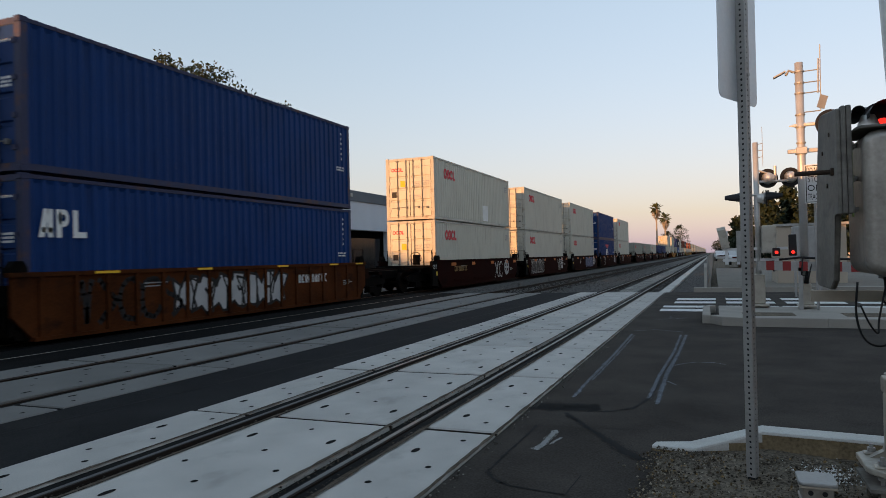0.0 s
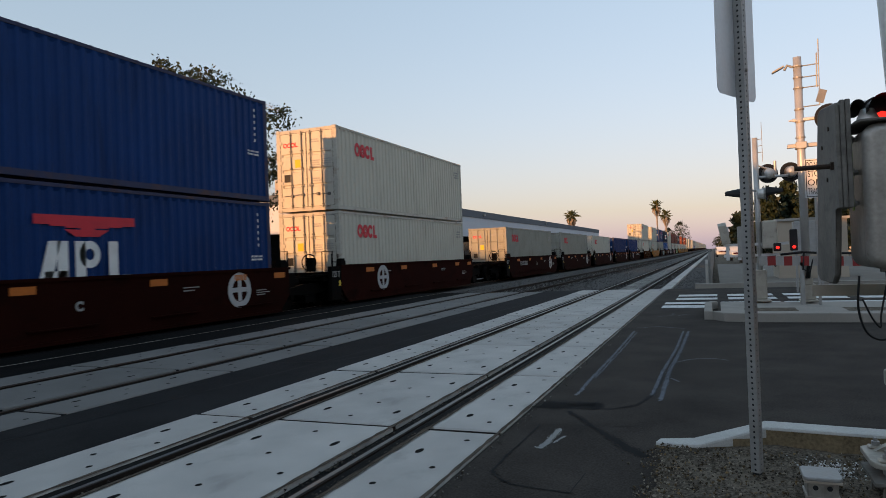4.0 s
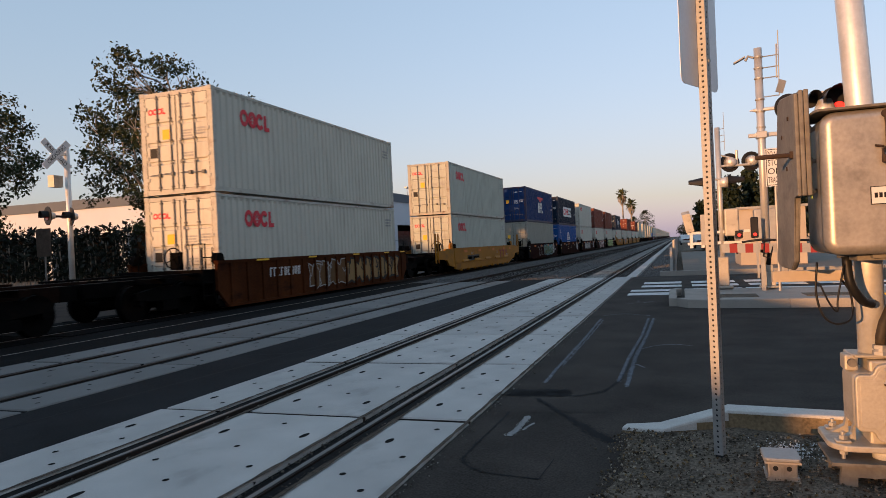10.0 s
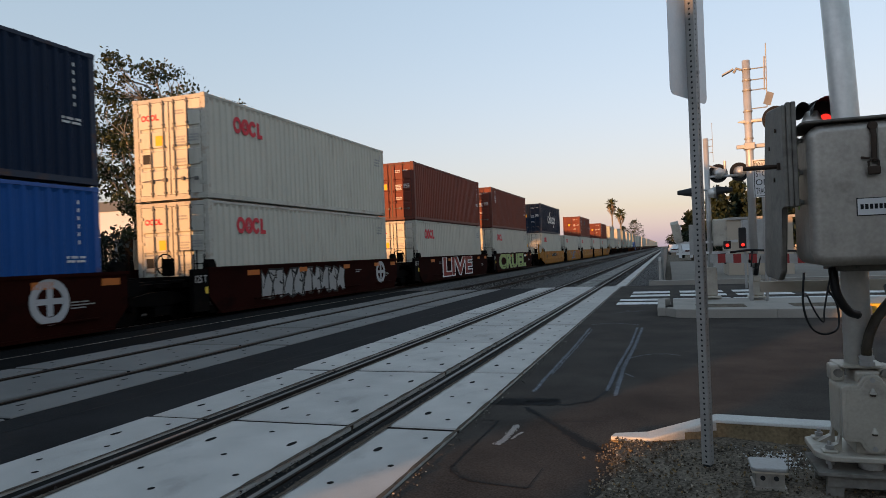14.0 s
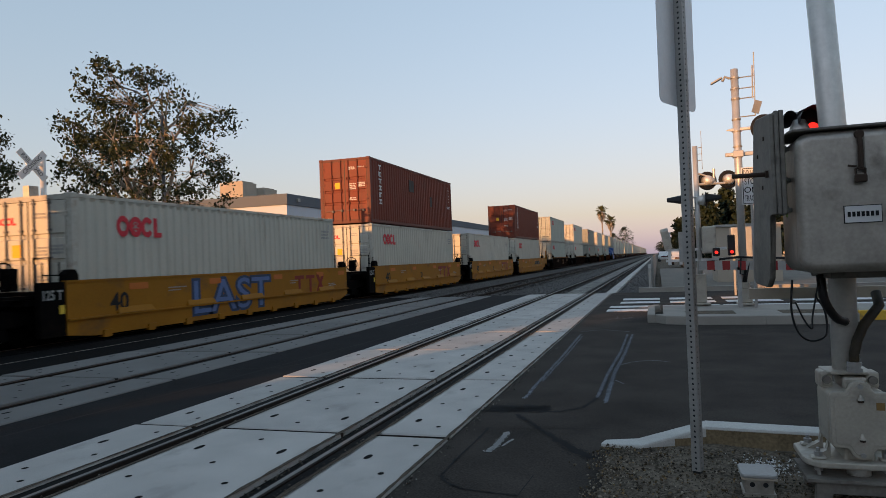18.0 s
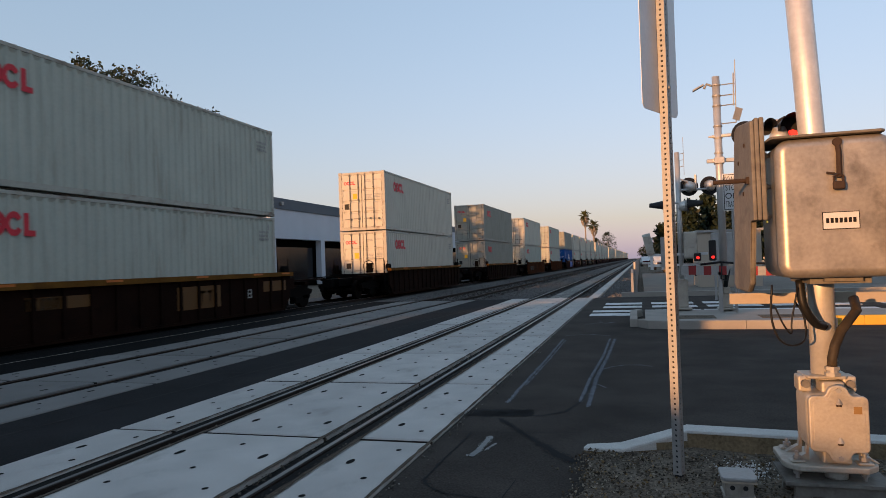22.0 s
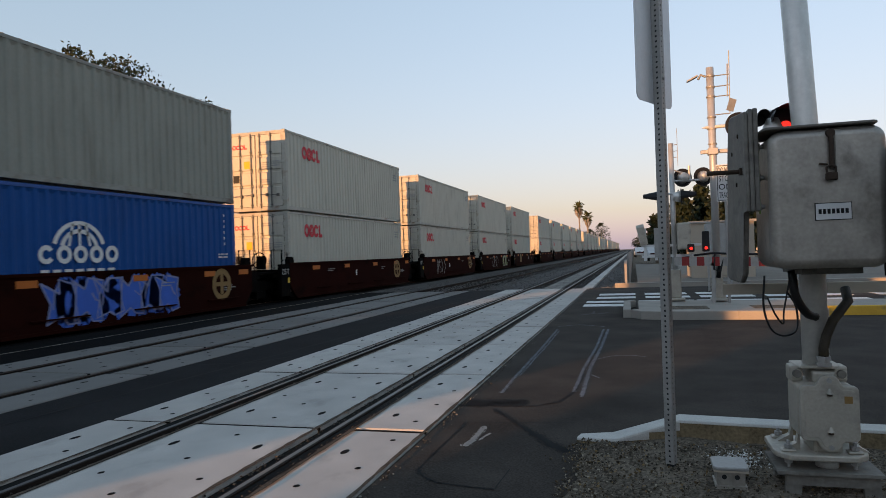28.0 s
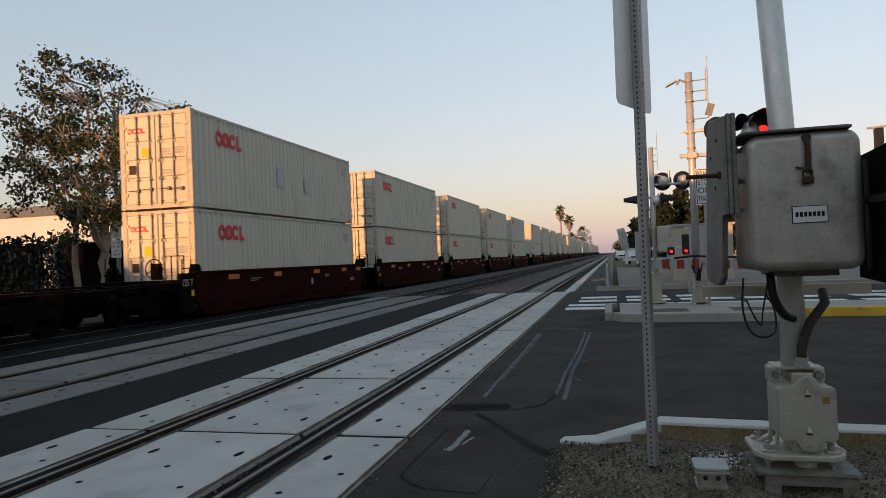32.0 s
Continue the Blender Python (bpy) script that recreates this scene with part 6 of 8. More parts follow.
def small_rows(bm, y0, z0, rows, wide=0.55, tall=0.07):
    """Rows of small unreadable marks."""
    rnd = random.Random(rows * 7 + int(z0 * 10))
    for r in range(rows):
        y = y0
        while y < y0 + wide:
            w = rnd.uniform(0.03, 0.07)
            bar(bm, y, y + w, z0 - r * tall * 1.7, z0 - r * tall * 1.7 + tall)
            y += w + rnd.choice((0.02, 0.02, 0.06))


def door_rows():
    bm = bmesh.new()
    rnd = random.Random(4)
    for x0, z0, rows in ((0.2, 2.45, 2), (0.62, 2.45, 1), (0.2, 1.72, 4), (0.64, 1.75, 3), (0.22, 1.1, 2)):
        for r in range(rows):
            x = x0
            while x < x0 + 0.3:
                w = rnd.uniform(0.02, 0.05)
                box(bm, x, x + w, 0.022, 0.028, z0 - 0.075 * r, z0 - 0.075 * r + 0.045)
                x += w + rnd.choice((0.012, 0.03))
    return bm


def logo_wedges():
    """White slanted blocks under a red winged bar."""
    bm = bmesh.new()
    bar(bm, 4.95, 5.22, 0.85, 1.75, lean=0.25)
    bar(bm, 5.38, 5.62, 0.85, 1.75)
    bar(bm, 5.1, 5.6, 1.0, 1.16)
    bar(bm, 5.78, 6.02, 0.85, 1.75)
    ring(bm, 6.12, 1.48, 0.28, 0.12, squash=0.9)
    bar(bm, 6.58, 6.82, 0.85, 1.75)
    bar(bm, 6.82, 7.25, 0.85, 1.04)
    return bm


def logo_wing():
    bm = bmesh.new()
    for i in range(7):
        d = abs(i - 3)
        bar(bm, 4.9 + i * 0.34, 5.24 + i * 0.34, 1.98 + 0.03 * d, 2.26)
    wall_plate(bm, [(5.8, 1.84), (6.35, 1.84), (6.6, 1.98), (5.55, 1.98)], 1.208, 1.214)
    return bm


def logo_plate():
    bm = bmesh.new()
    bar(bm, 4.7, 8.35, 0.9, 1.95, 1.206, 1.211)
    bm.transform(Matrix.Translation((0, 3.35, 0)) @ Matrix.Diagonal((1, 1.53, 1, 1)) @ Matrix.Translation((0, -4.7, 0)))
    return bm


def logo_plate_marks(first):
    bm = bmesh.new()
    if first:
        ring(bm, 5.15, 1.42, 0.34, 0.18, 1.212, 1.216, gap=0.7)
        bar(bm, 5.62, 5.8, 1.08, 1.76, 1.212, 1.216)
        bar(bm, 6.1, 6.28, 1.08, 1.76, 1.212, 1.216)
        bar(bm, 5.8, 6.1, 1.35, 1.55, 1.212, 1.216)
        bar(bm, 6.35, 6.52, 1.08, 1.76, 1.212, 1.216, 0.12)
        bar(bm, 6.68, 6.85, 1.08, 1.76, 1.212, 1.216, -0.1)
    else:
        ring(bm, 7.05, 1.42, 0.3, 0.15, 1.212, 1.216, gap=0.7, squash=0.8)
        ring(bm, 7.55, 1.42, 0.3, 0.15, 1.212, 1.216, gap=0.5, squash=0.8)
        bar(bm, 7.86, 8.0, 1.1, 1.74, 1.212, 1.216)
        bar(bm, 8.16, 8.3, 1.1, 1.74, 1.212, 1.216)
        bar(bm, 8.0, 8.16, 1.4, 1.62, 1.212, 1.216)
    bm.transform(Matrix.Translation((0, 3.35, 0)) @ Matrix.Diagonal((1, 1.53, 1, 1)) @ Matrix.Translation((0, -4.7, 0)))
    return bm


def logo_arcs():
    """White blocks with two swept arcs above and below."""
    bm = bmesh.new()
    ring(bm, 5.35, 1.4, 0.4, 0.22, gap=0.7, squash=0.8)
    for y in (5.85, 6.35):
        bar(bm, y, y + 0.17, 1.05, 1.78)
    bar(bm, 6.0, 6.37, 1.42, 1.62)
    bar(bm, 6.62, 6.8, 1.05, 1.78, lean=0.14)
    bar(bm, 7.0, 7.16, 1.05, 1.78, lean=-0.1)
    ring(bm, 7.65, 1.4, 0.38, 0.2, gap=0.7, squash=0.75)
    ring(bm, 8.2, 1.4, 0.38, 0.2, gap=0.45, squash=0.75)
    for y in (8.58, 9.0):
        bar(bm, y, y + 0.16, 1.05, 1.78)
    bar(bm, 8.7, 9.05, 1.4, 1.66)
    for c, a0 in ((6.9, 1.75), (7.7, 4.9)):
        for i in range(9):
            a, b = a0 + i * 0.1, a0 + (i + 1) * 0.1
            w = 0.05 + 0.011 * i
            wall_plate(bm, [(c + r * math.cos(t) * 1.3, 1.42 + r * math.sin(t)) for r, t in ((0.85 - w, a), (0.85 + w * 0.3, a), (0.85 + w * 0.3, b), (0.85 - w, b))], 1.208, 1.214)
    bm.transform(Matrix.Translation((0, 6.3, 0)) @ Matrix.Diagonal((1, 1.14, 1, 1)) @ Matrix.Translation((0, -7.2, 0)))
    return bm


def logo_dome():
    """A white ribbed dome over two rows of white blocks."""
    bm = bmesh.new()
    for r in (0.62, 0.44):
        for i in range(12):
            a, b = 0.25 + i * 0.22, 0.25 + (i + 1) * 0.22
            wall_plate(bm, [(7.3 + q * math.cos(t) * 1.15, 1.5 + q * math.sin(t)) for q, t in ((r - 0.05, a), (r + 0.04, a), (r + 0.04, b), (r - 0.05, b))], 1.208, 1.214)
    for dy in (-0.3, 0.0, 0.3):
        bar(bm, 7.27 + dy, 7.33 + dy, 1.6, 2.1, lean=-dy * 0.4)
    for c in (6.4, 6.87, 7.78, 8.25):
        ring(bm, c, 1.42, 0.2, 0.1, gap=None if c != 6.4 else 0.6)
    ring(bm, 7.32, 1.42, 0.2, 0.1, n=10)
    for k in range(7):
        bar(bm, 6.25 + k * 0.31, 6.46 + k * 0.31, 0.93, 1.1)
    for k in range(7):
        bar(bm, 0.95, 1.15, 2.2 - k * 0.2, 2.34 - k * 0.2)
    bmesh.ops.translate(bm, verts=[v for v in bm.verts if v.co.y > 3], vec=(0, -1.2, 0))
    return bm


def logo_column(count):
    """A column of white blocks, one under the other."""
    bm = bmesh.new()
    for k in range(count):
        z = 2.42 - k * 0.31
        bar(bm, 1.0, 1.32, z + 0.16, z + 0.22)
        bar(bm, 1.12, 1.2, z, z + 0.2)
        if k % 2:
            bar(bm, 1.0, 1.32, z, z + 0.05)
        if k % 3 == 1:
            bar(bm, 1.0, 1.06, z, z + 0.2)
    return bm


def end_marks():
    bm = bmesh.new()
    small_rows(bm, 11.2, 2.35, 3)
    bar(bm, 11.75, 11.8, 2.45, 2.65)
    return bm


def column_marks():
    bm = bmesh.new()
    for k in range(6):
        bar(bm, 11.6, 11.64, 2.5 - k * 0.17, 2.58 - k * 0.17)
    small_rows(bm, 11.3, 1.35, 2, 0.4, 0.05)
    return bm


def patches(rows):
    bm = bmesh.new()
    for y0, y1, z0, z1 in rows:
        bar(bm, y0, y1, z0, z1)
    return bm


SHARED = {}


def shared(key, make, material):
    if key not in SHARED:
        bm = make()
        if key.startswith(("emblem", "wing")):
            bmesh.ops.remove_doubles(bm, verts=bm.verts, dist=0.0002)
        SHARED[key] = mesh_of(key.split("/")[0], bm, material)
    return SHARED[key]


LABELS = {"white": "off-white corrugated steel shipping container with red emblem", "blue": "dark blue corrugated steel shipping container with worn paint",
          "navy": "navy corrugated steel shipping container with a white emblem", "sea_blue": "bright blue corrugated shipping container with white dome emblem",
          "oxide": "oxide-red corrugated steel shipping container, faded", "orange": "orange corrugated steel shipping container, weathered",
          "pale": "pale greenish-white corrugated steel shipping container with red emblem", "grey": "dirty grey-white corrugated steel shipping container with red emblem", "green": "dull green corrugated steel shipping container"}
BUILT = {}


def container(paint, logo, m, note="", extra=()):
    """A 12 m container: base in the middle of its door end; doors face -y."""
    key = (paint, logo, extra)
    group = "containers of the train"
    if key in BUILT:
        return copy_thing(BUILT[key], m)
    c = thing("shipping_container", m, note or LABELS[paint], "container", group)
    BUILT[key] = c
    part("frame", shared("frame/" + paint, container_frame, RIM[paint]), None, c)
    for s in (-1, 1):
        part("side_wall", shared("side_wall/%s%d" % (paint, s), lambda: side_sheet(s), PAINT[paint]), None, c)
    part("roof", shared("roof/" + paint, roof_sheet, PAINT[paint]), None, c)
    def far_wall():
        bm = bmesh.new()
        box(bm, -1.06, 1.06, 12.06, 12.12, 0.16, 2.76)
        for k in range(8):
            box(bm, -0.98 + k * 0.26, -0.84 + k * 0.26, 12.12, 12.15, 0.2, 2.72)
        return bm
    part("end_wall", shared("end_wall/" + paint, far_wall, PAINT[paint]), None, c)
    for s in (-1, 1):
        d = part("door", shared("door/%s%d" % (paint, s), lambda: door_leaf(s), PAINT[paint]), None, c)
        for x in (0.18, 0.62):
            part("lock_rod", shared("lock_rod/%s%.2f" % (paint, s * x), lambda: lock_rod(s * x), RIM[paint] if paint not in ("white", "pale") else M["rod_grey"]), None, d, "grey lock rod" if paint == "white" else "")
        for x in (0.18, 0.62):
            part("handle", shared("handle/%d%.2f" % (s, x), lambda: handle_bar(s * x - (0.3 if s < 0 else 0.06), 0.58 if x < 0.5 else 0.56), M["rod_grey"]), None, d)
    part("door_gasket", shared("door_gasket", door_gasket, M["black"]), None, c, "black rubber door gasket")
    for sx in (-1, 1):
        for y in (0.0, 12.012):
            for z in (0.0, 2.778):
                part("corner_casting", shared("corner_casting/%s%d%.1f%.1f" % (paint, sx, y, z), lambda: casting(sx, y, z), RIM[paint]), None, c)
    tagged(part("stencil_text", shared("stencil_text/d" + paint, door_rows, INK["grey"] if paint in ("white", "grey", "pale") else INK["white"]), None, c), kind="stuff")
    part("hazard_label", shared("hazard_label", lambda: door_patch(-0.48, -0.24, 1.55, 1.83), INK["amber"]), None, c, "amber square door label")
    if logo == "petals":
        side_emblem(c)
        part("door_emblem", shared("door_emblem", door_petals, INK["red"]), None, c, "small red door emblem")
        tagged(part("stencil_text", shared("stencil_text/end", end_marks, INK["grey"]), None, c), kind="stuff")
        part("label", shared("label/dark", lambda: door_patch(-0.93, -0.68, 1.06, 1.33), INK["black"]), None, c, "dark square door label")
    elif logo == "wedges_near":
        bm = logo_wedges()
        bm.transform(Matrix.Translation((0, 0.33, 1.7)) @ Matrix.Diagonal((1, 0.46, 0.61, 1)) @ Matrix.Translation((0, -4.95, -0.85)))
        part("emblem", bm, INK["white"], c, "white block emblem beside the doors")
        tagged(part("stencil_text", shared("stencil_text/col", column_marks, INK["white"]), None, c), kind="stuff")
    elif logo == "wedges":
        part("emblem", shared("emblem/wedges", logo_wedges, INK["white"]), None, c, "white block emblem")
        part("wing", shared("wing/wedges", logo_wing, INK["red"]), None, c, "faded red winged bar")
        tagged(part("stencil_text", shared("stencil_text/col", column_marks, INK["white"]), None, c), kind="stuff")
    elif logo == "plate":
        p = part("sign_plate", shared("sign_plate", logo_plate, INK["white"]), None, c, "white painted field")
        part("emblem", shared("emblem/plate_red", lambda: logo_plate_marks(True), INK["red"]), None, p)
        part("emblem", shared("emblem/plate_black", lambda: logo_plate_marks(False), INK["black"]), None, p)
        tagged(part("stencil_text", shared("stencil_text/col", column_marks, INK["white"]), None, c), kind="stuff")
    elif logo == "arcs":
        part("emblem", shared("emblem/arcs", logo_arcs, INK["white"]), None, c, "white blocks between two arcs")
        tagged(part("stencil_text", shared("stencil_text/col", column_marks, INK["white"]), None, c), kind="stuff")
    elif logo == "dome":
        part("emblem", shared("emblem/dome", logo_dome, INK["white"]), None, c, "white ribbed dome emblem")
        tagged(part("stencil_text", shared("stencil_text/col", column_marks, INK["white"]), None, c), kind="stuff")
    elif logo in ("column3", "column6"):
        part("emblem", shared("emblem/" + logo, lambda: logo_column(int(logo[-1])), INK["white"]), None, c, "column of white blocks")
        tagged(part("stencil_text", shared("stencil_text/col", column_marks, INK["white"]), None, c), kind="stuff")
    elif logo == "bare":
        tagged(part("stencil_text", shared("stencil_text/col", column_marks, INK["white"]), None, c), kind="stuff")
    for name, ink, rows in extra:
        part(name, patches(rows), INK[ink], c, ink + " painted-over patch" if name == "patch" else "")
    return c


def plain_container(paint, m):
    """The same for the far end of the train, where only the large parts can be told."""
    key = ("far", paint)
    if key in BUILT:
        return copy_thing(BUILT[key], m)
    c = thing("shipping_container", m, LABELS[paint].replace(" with red emblem", " far down the line"), "container", "containers of the train")
    BUILT[key] = c
    part("frame", shared("frame/" + paint, container_frame, RIM[paint]), None, c)
    for s in (-1, 1):
        part("side_wall", shared("side_wall/%s%d" % (paint, s), lambda: side_sheet(s), PAINT[paint]), None, c)
        part("door", shared("door/%s%d" % (paint, s), lambda: door_leaf(s), PAINT[paint]), None, c)
    part("roof", shared("roof/" + paint, roof_sheet, PAINT[paint]), None, c)
    if paint == "white":
        side_emblem(c)
    return c


# ---- well cars ----
def step_bracket(y):
    """A short tilted step plate above the ledge of a yellow car."""
    bm = bmesh.new()
    v = [bm.verts.new(p) for p in ((1.492, y, 0.535), (1.492, y + 1.15, 0.535), (1.565, y + 1.15, 0.545), (1.565, y, 0.545), (1.492, y + 0.06, 0.68), (1.492, y + 1.09, 0.68))]
    for f in ((0, 3, 2, 1), (3, 4, 5, 2), (0, 4, 3), (1, 2, 5), (0, 1, 5, 4)):
        bm.faces.new([v[i] for i in f])
    return bm


def end_body(s, y):
    """The stepped end of a yellow car's side beyond the well, with its box."""
    bm = bmesh.new()
    wall_plate(bm, [(y, 0.3), (y + s * 0.9, 0.42), (y + s * 1.25, 0.72), (y + s * 2.5, 0.78), (y + s * 2.5, 1.16), (y + s * 1.5, 1.2), (y + s * 1.4, 1.3), (y, 1.3)], 1.36, 1.47)
    a, b = sorted((y + s * 1.6, y + s * 2.3))
    box(bm, 1.3, 1.475, a, b, 0.9, 1.22)
    for k in range(2):
        a, b = sorted((y + s * (2.3 + 0.4 * k), y + s * (2.36 + 0.4 * k)))
        box(bm, 1.36, 1.42, a, b, 0.6, 2.1)
    a, b = sorted((y + s * 0.1, y + s * 0.45))
    wall_plate(bm, [(a, 1.3), (b, 1.3), (b, 1.5), ((a + b) / 2, 1.62), (a, 1.5)], 1.3, 1.46)
    return bm


def end_plate():
    bm = bmesh.new()
    box(bm, 1.36, 1.488, -1.05, -0.46, 0.2, 1.3)
    return bm


def sill(sign, ribs, ledge=False):
    """One side of the well: a deep plate with top and bottom flanges, ribbed on some cars."""
    bm = bmesh.new()
    out, inn = sign * 1.49, sign * 1.40
    if ledge:
        wall_plate(bm, [(-0.42, 0.2), (0.3, 0.12), (12.0, 0.12), (12.62, 0.3), (12.62, 1.28), (-0.42, 1.28)], min(out, inn), max(out, inn))
        a, b = sorted((sign * 1.36, sign * 1.51))
        box(bm, a, b, -0.42, 12.62, 1.281, 1.325)
        a, b = sorted((sign * 1.48, sign * 1.555))
        box(bm, a, b, -0.42, 12.62, 0.5, 0.535)
        a, b = sorted((sign * 1.41, sign * 1.53))
        for k in range(9):
            y = 0.5 + k * 1.35
            box(bm, a, b, y, y + 0.22, 0.06, 0.22)
        return bm
    wall_plate(bm, [(-0.42, 0.55), (0.0, 0.12), (12.2, 0.12), (12.62, 0.55), (12.62, 1.28), (-0.42, 1.28)], min(out, inn), max(out, inn))
    a, b = sorted((sign * 1.36, sign * 1.53))
    box(bm, a, b, -0.45, 12.65, 1.27, 1.34)
    box(bm, a, b, 0.0, 12.2, 0.08, 0.15)
    if ribs:
        for k in range(17):
            y = 0.1 + k * 0.745
            a, b = sorted((sign * 1.44, sign * 1.535))
            box(bm, a, b, y, y + 0.09, 0.15, 1.27)
    else:
        for k in range(4):
            y = 1.6 + k * 2.9
            a, b = sorted((sign * 1.48, sign * 1.56))
            box(bm, a, b, y, y + 1.5, 0.36, 0.39)
    return bm


def well_floor():
    bm = bmesh.new()
    box(bm, -1.4, 1.4, -0.3, 12.5, 0.12, FLOOR_Z)
    return bm


def bulkhead(y):
    bm = bmesh.new()
    box(bm, -1.4, 1.4, y, y + 0.1, 0.2, 1.1)
    return bm


def end_platform(y0, y1):
    """The deck over the wheels, with its centre sill and cross braces."""
    bm = bmesh.new()
    box(bm, -0.32, 0.32, y0, y1, 0.62, 0.95)
    box(bm, -1.38, 1.38, y0 if y0 > 5 else y1 - 0.5, y0 + 0.5 if y0 > 5 else y1, 0.75, 1.12)
    for s in (-1, 1):
        box(bm, min(s * 0.3, s * 1.3), max(s * 0.3, s * 1.3), (y0 + y1) / 2 - 0.12, (y0 + y1) / 2 + 0.12, 0.85, 0.97)
        box(bm, min(s * 0.85, s * 1.25), max(s * 0.85, s * 1.25), y0 + 0.15, y1 - 0.15, 1.0, 1.05)
    return bm


def corner_guide(y, s):
    """A rounded container guide on the corner of the well."""
    bm = bmesh.new()
    wall_plate(bm, [(y - 0.17, 1.3), (y + 0.17, 1.3), (y + 0.16, 1.44), (y + 0.08, 1.55), (y - 0.08, 1.55), (y - 0.16, 1.44)], s * 1.38 - 0.09, s * 1.38 + 0.09)
    return bm


def grab_rail(y, s):
    bm = bmesh.new()
    if True:
        tube(bm, ((s * 1.3, y - 0.4 if y < 5 else y + 0.4, 0.4), (s * 1.3, y - 0.4 if y < 5 else y + 0.4, 1.8), (s * 0.9, y - 0.4 if y < 5 else y + 0.4, 1.8), (s * 0.9, y - 0.4 if y < 5 else y + 0.4, 0.95)), 0.02, 5)
    return bm


def ladder(y):
    bm = bmesh.new()
    for dy in (0, 0.4):
        tube(bm, ((1.45, y + dy, 0.35), (1.45, y + dy, 1.7)), 0.018, 5)
    for k in range(4):
        tube(bm, ((1.45, y, 0.45 + k * 0.33), (1.45, y + 0.4, 0.45 + k * 0.33)), 0.014, 5)
    return bm


def brake_wheel(y):
    bm = bmesh.new()
    for i in range(14):
        a, b = i * math.pi / 7, (i + 1) * math.pi / 7
        tube(bm, ((0.75 + 0.27 * math.cos(a), y, 1.45 + 0.27 * math.sin(a)), (0.75 + 0.27 * math.cos(b), y, 1.45 + 0.27 * math.sin(b))), 0.018, 5, False)
    for a in (0.4, 2.0, 3.6, 5.2):
        tube(bm, ((0.75, y, 1.45), (0.75 + 0.27 * math.cos(a), y, 1.45 + 0.27 * math.sin(a))), 0.014, 5)
    box(bm, 0.62, 0.88, y + 0.02, y + 0.2, 1.15, 1.6)
    return bm


def truck_frame(y):
    bm = bmesh.new()
    for s in (-1, 1):
        for q in (-1, 1):
            wall_plate(bm, [(y, 0.42), (y + q * 1.05, 0.5), (y + q * 1.1, 0.66), (y + q * 0.3, 0.78), (y, 0.78)], s * 1.0 - 0.07, s * 1.0 + 0.07)
        box(bm, s * 1.0 - 0.12, s * 1.0 + 0.12, y - 0.28, y + 0.28, 0.2, 0.42)
    box(bm, -1.0, 1.0, y - 0.18, y + 0.18, 0.4, 0.68)
    return bm


def wheel_set(y):
    bm = bmesh.new()
    for s in (-1, 1):
        disc(bm, (s * 0.755, y, 0.422), (1, 0, 0), 0.418, 0.13, 24)
        disc(bm, (s * 0.675, y, 0.422), (1, 0, 0), 0.445, 0.03, 24)
    tube(bm, ((-1.05, y, 0.422), (1.05, y, 0.422)), 0.075, 10)
    return bm


def coupler(y0, y1):
    bm = bmesh.new()
    box(bm, -0.1, 0.1, y0, y1, 0.66, 0.88)
    box(bm, -0.22, 0.22, (y0 if y0 < 5 else y1) - 0.14, (y0 if y0 < 5 else y1) + 0.14, 0.6, 0.94)
    return bm


def round_emblem(y):
    """A pale ring with an upright cross in it."""
    bm = bmesh.new()
    x0, x1 = 1.492, 1.498
    ring(bm, y, 0.8, 0.46, 0.3, x0, x1, n=24)
    bar(bm, y - 0.29, y + 0.29, 0.75, 0.87, x0, x1)
    bar(bm, y - 0.07, y + 0.07, 0.52, 0.75, x0, x1)
    bar(bm, y - 0.07, y + 0.07, 0.87, 1.1, x0, x1)
    return bm


def plate_marks(rows):
    bm = bmesh.new()
    for y0, y1, z0, z1 in rows:
        bar(bm, y0, y1, z0, z1, 1.492, 1.497)
    return bm


def block_letters(y, count, size, seed, thick=0.05):
    """A number too small to trust: plain upright bars."""
    rnd = random.Random(seed)
    rows = []
    for k in range(count):
        w = size * 0.5
        a = y + k * size * 0.72
        rows += [(a, a + thick, 0.78, 0.78 + size), (a, a + w, 0.78 + size - thick, 0.78 + size)]
        if rnd.random() < 0.6:
            rows.append((a, a + w, 0.78, 0.78 + thick))
        if rnd.random() < 0.6:
            rows.append((a + w - thick, a + w, 0.78, 0.78 + size))
    return rows


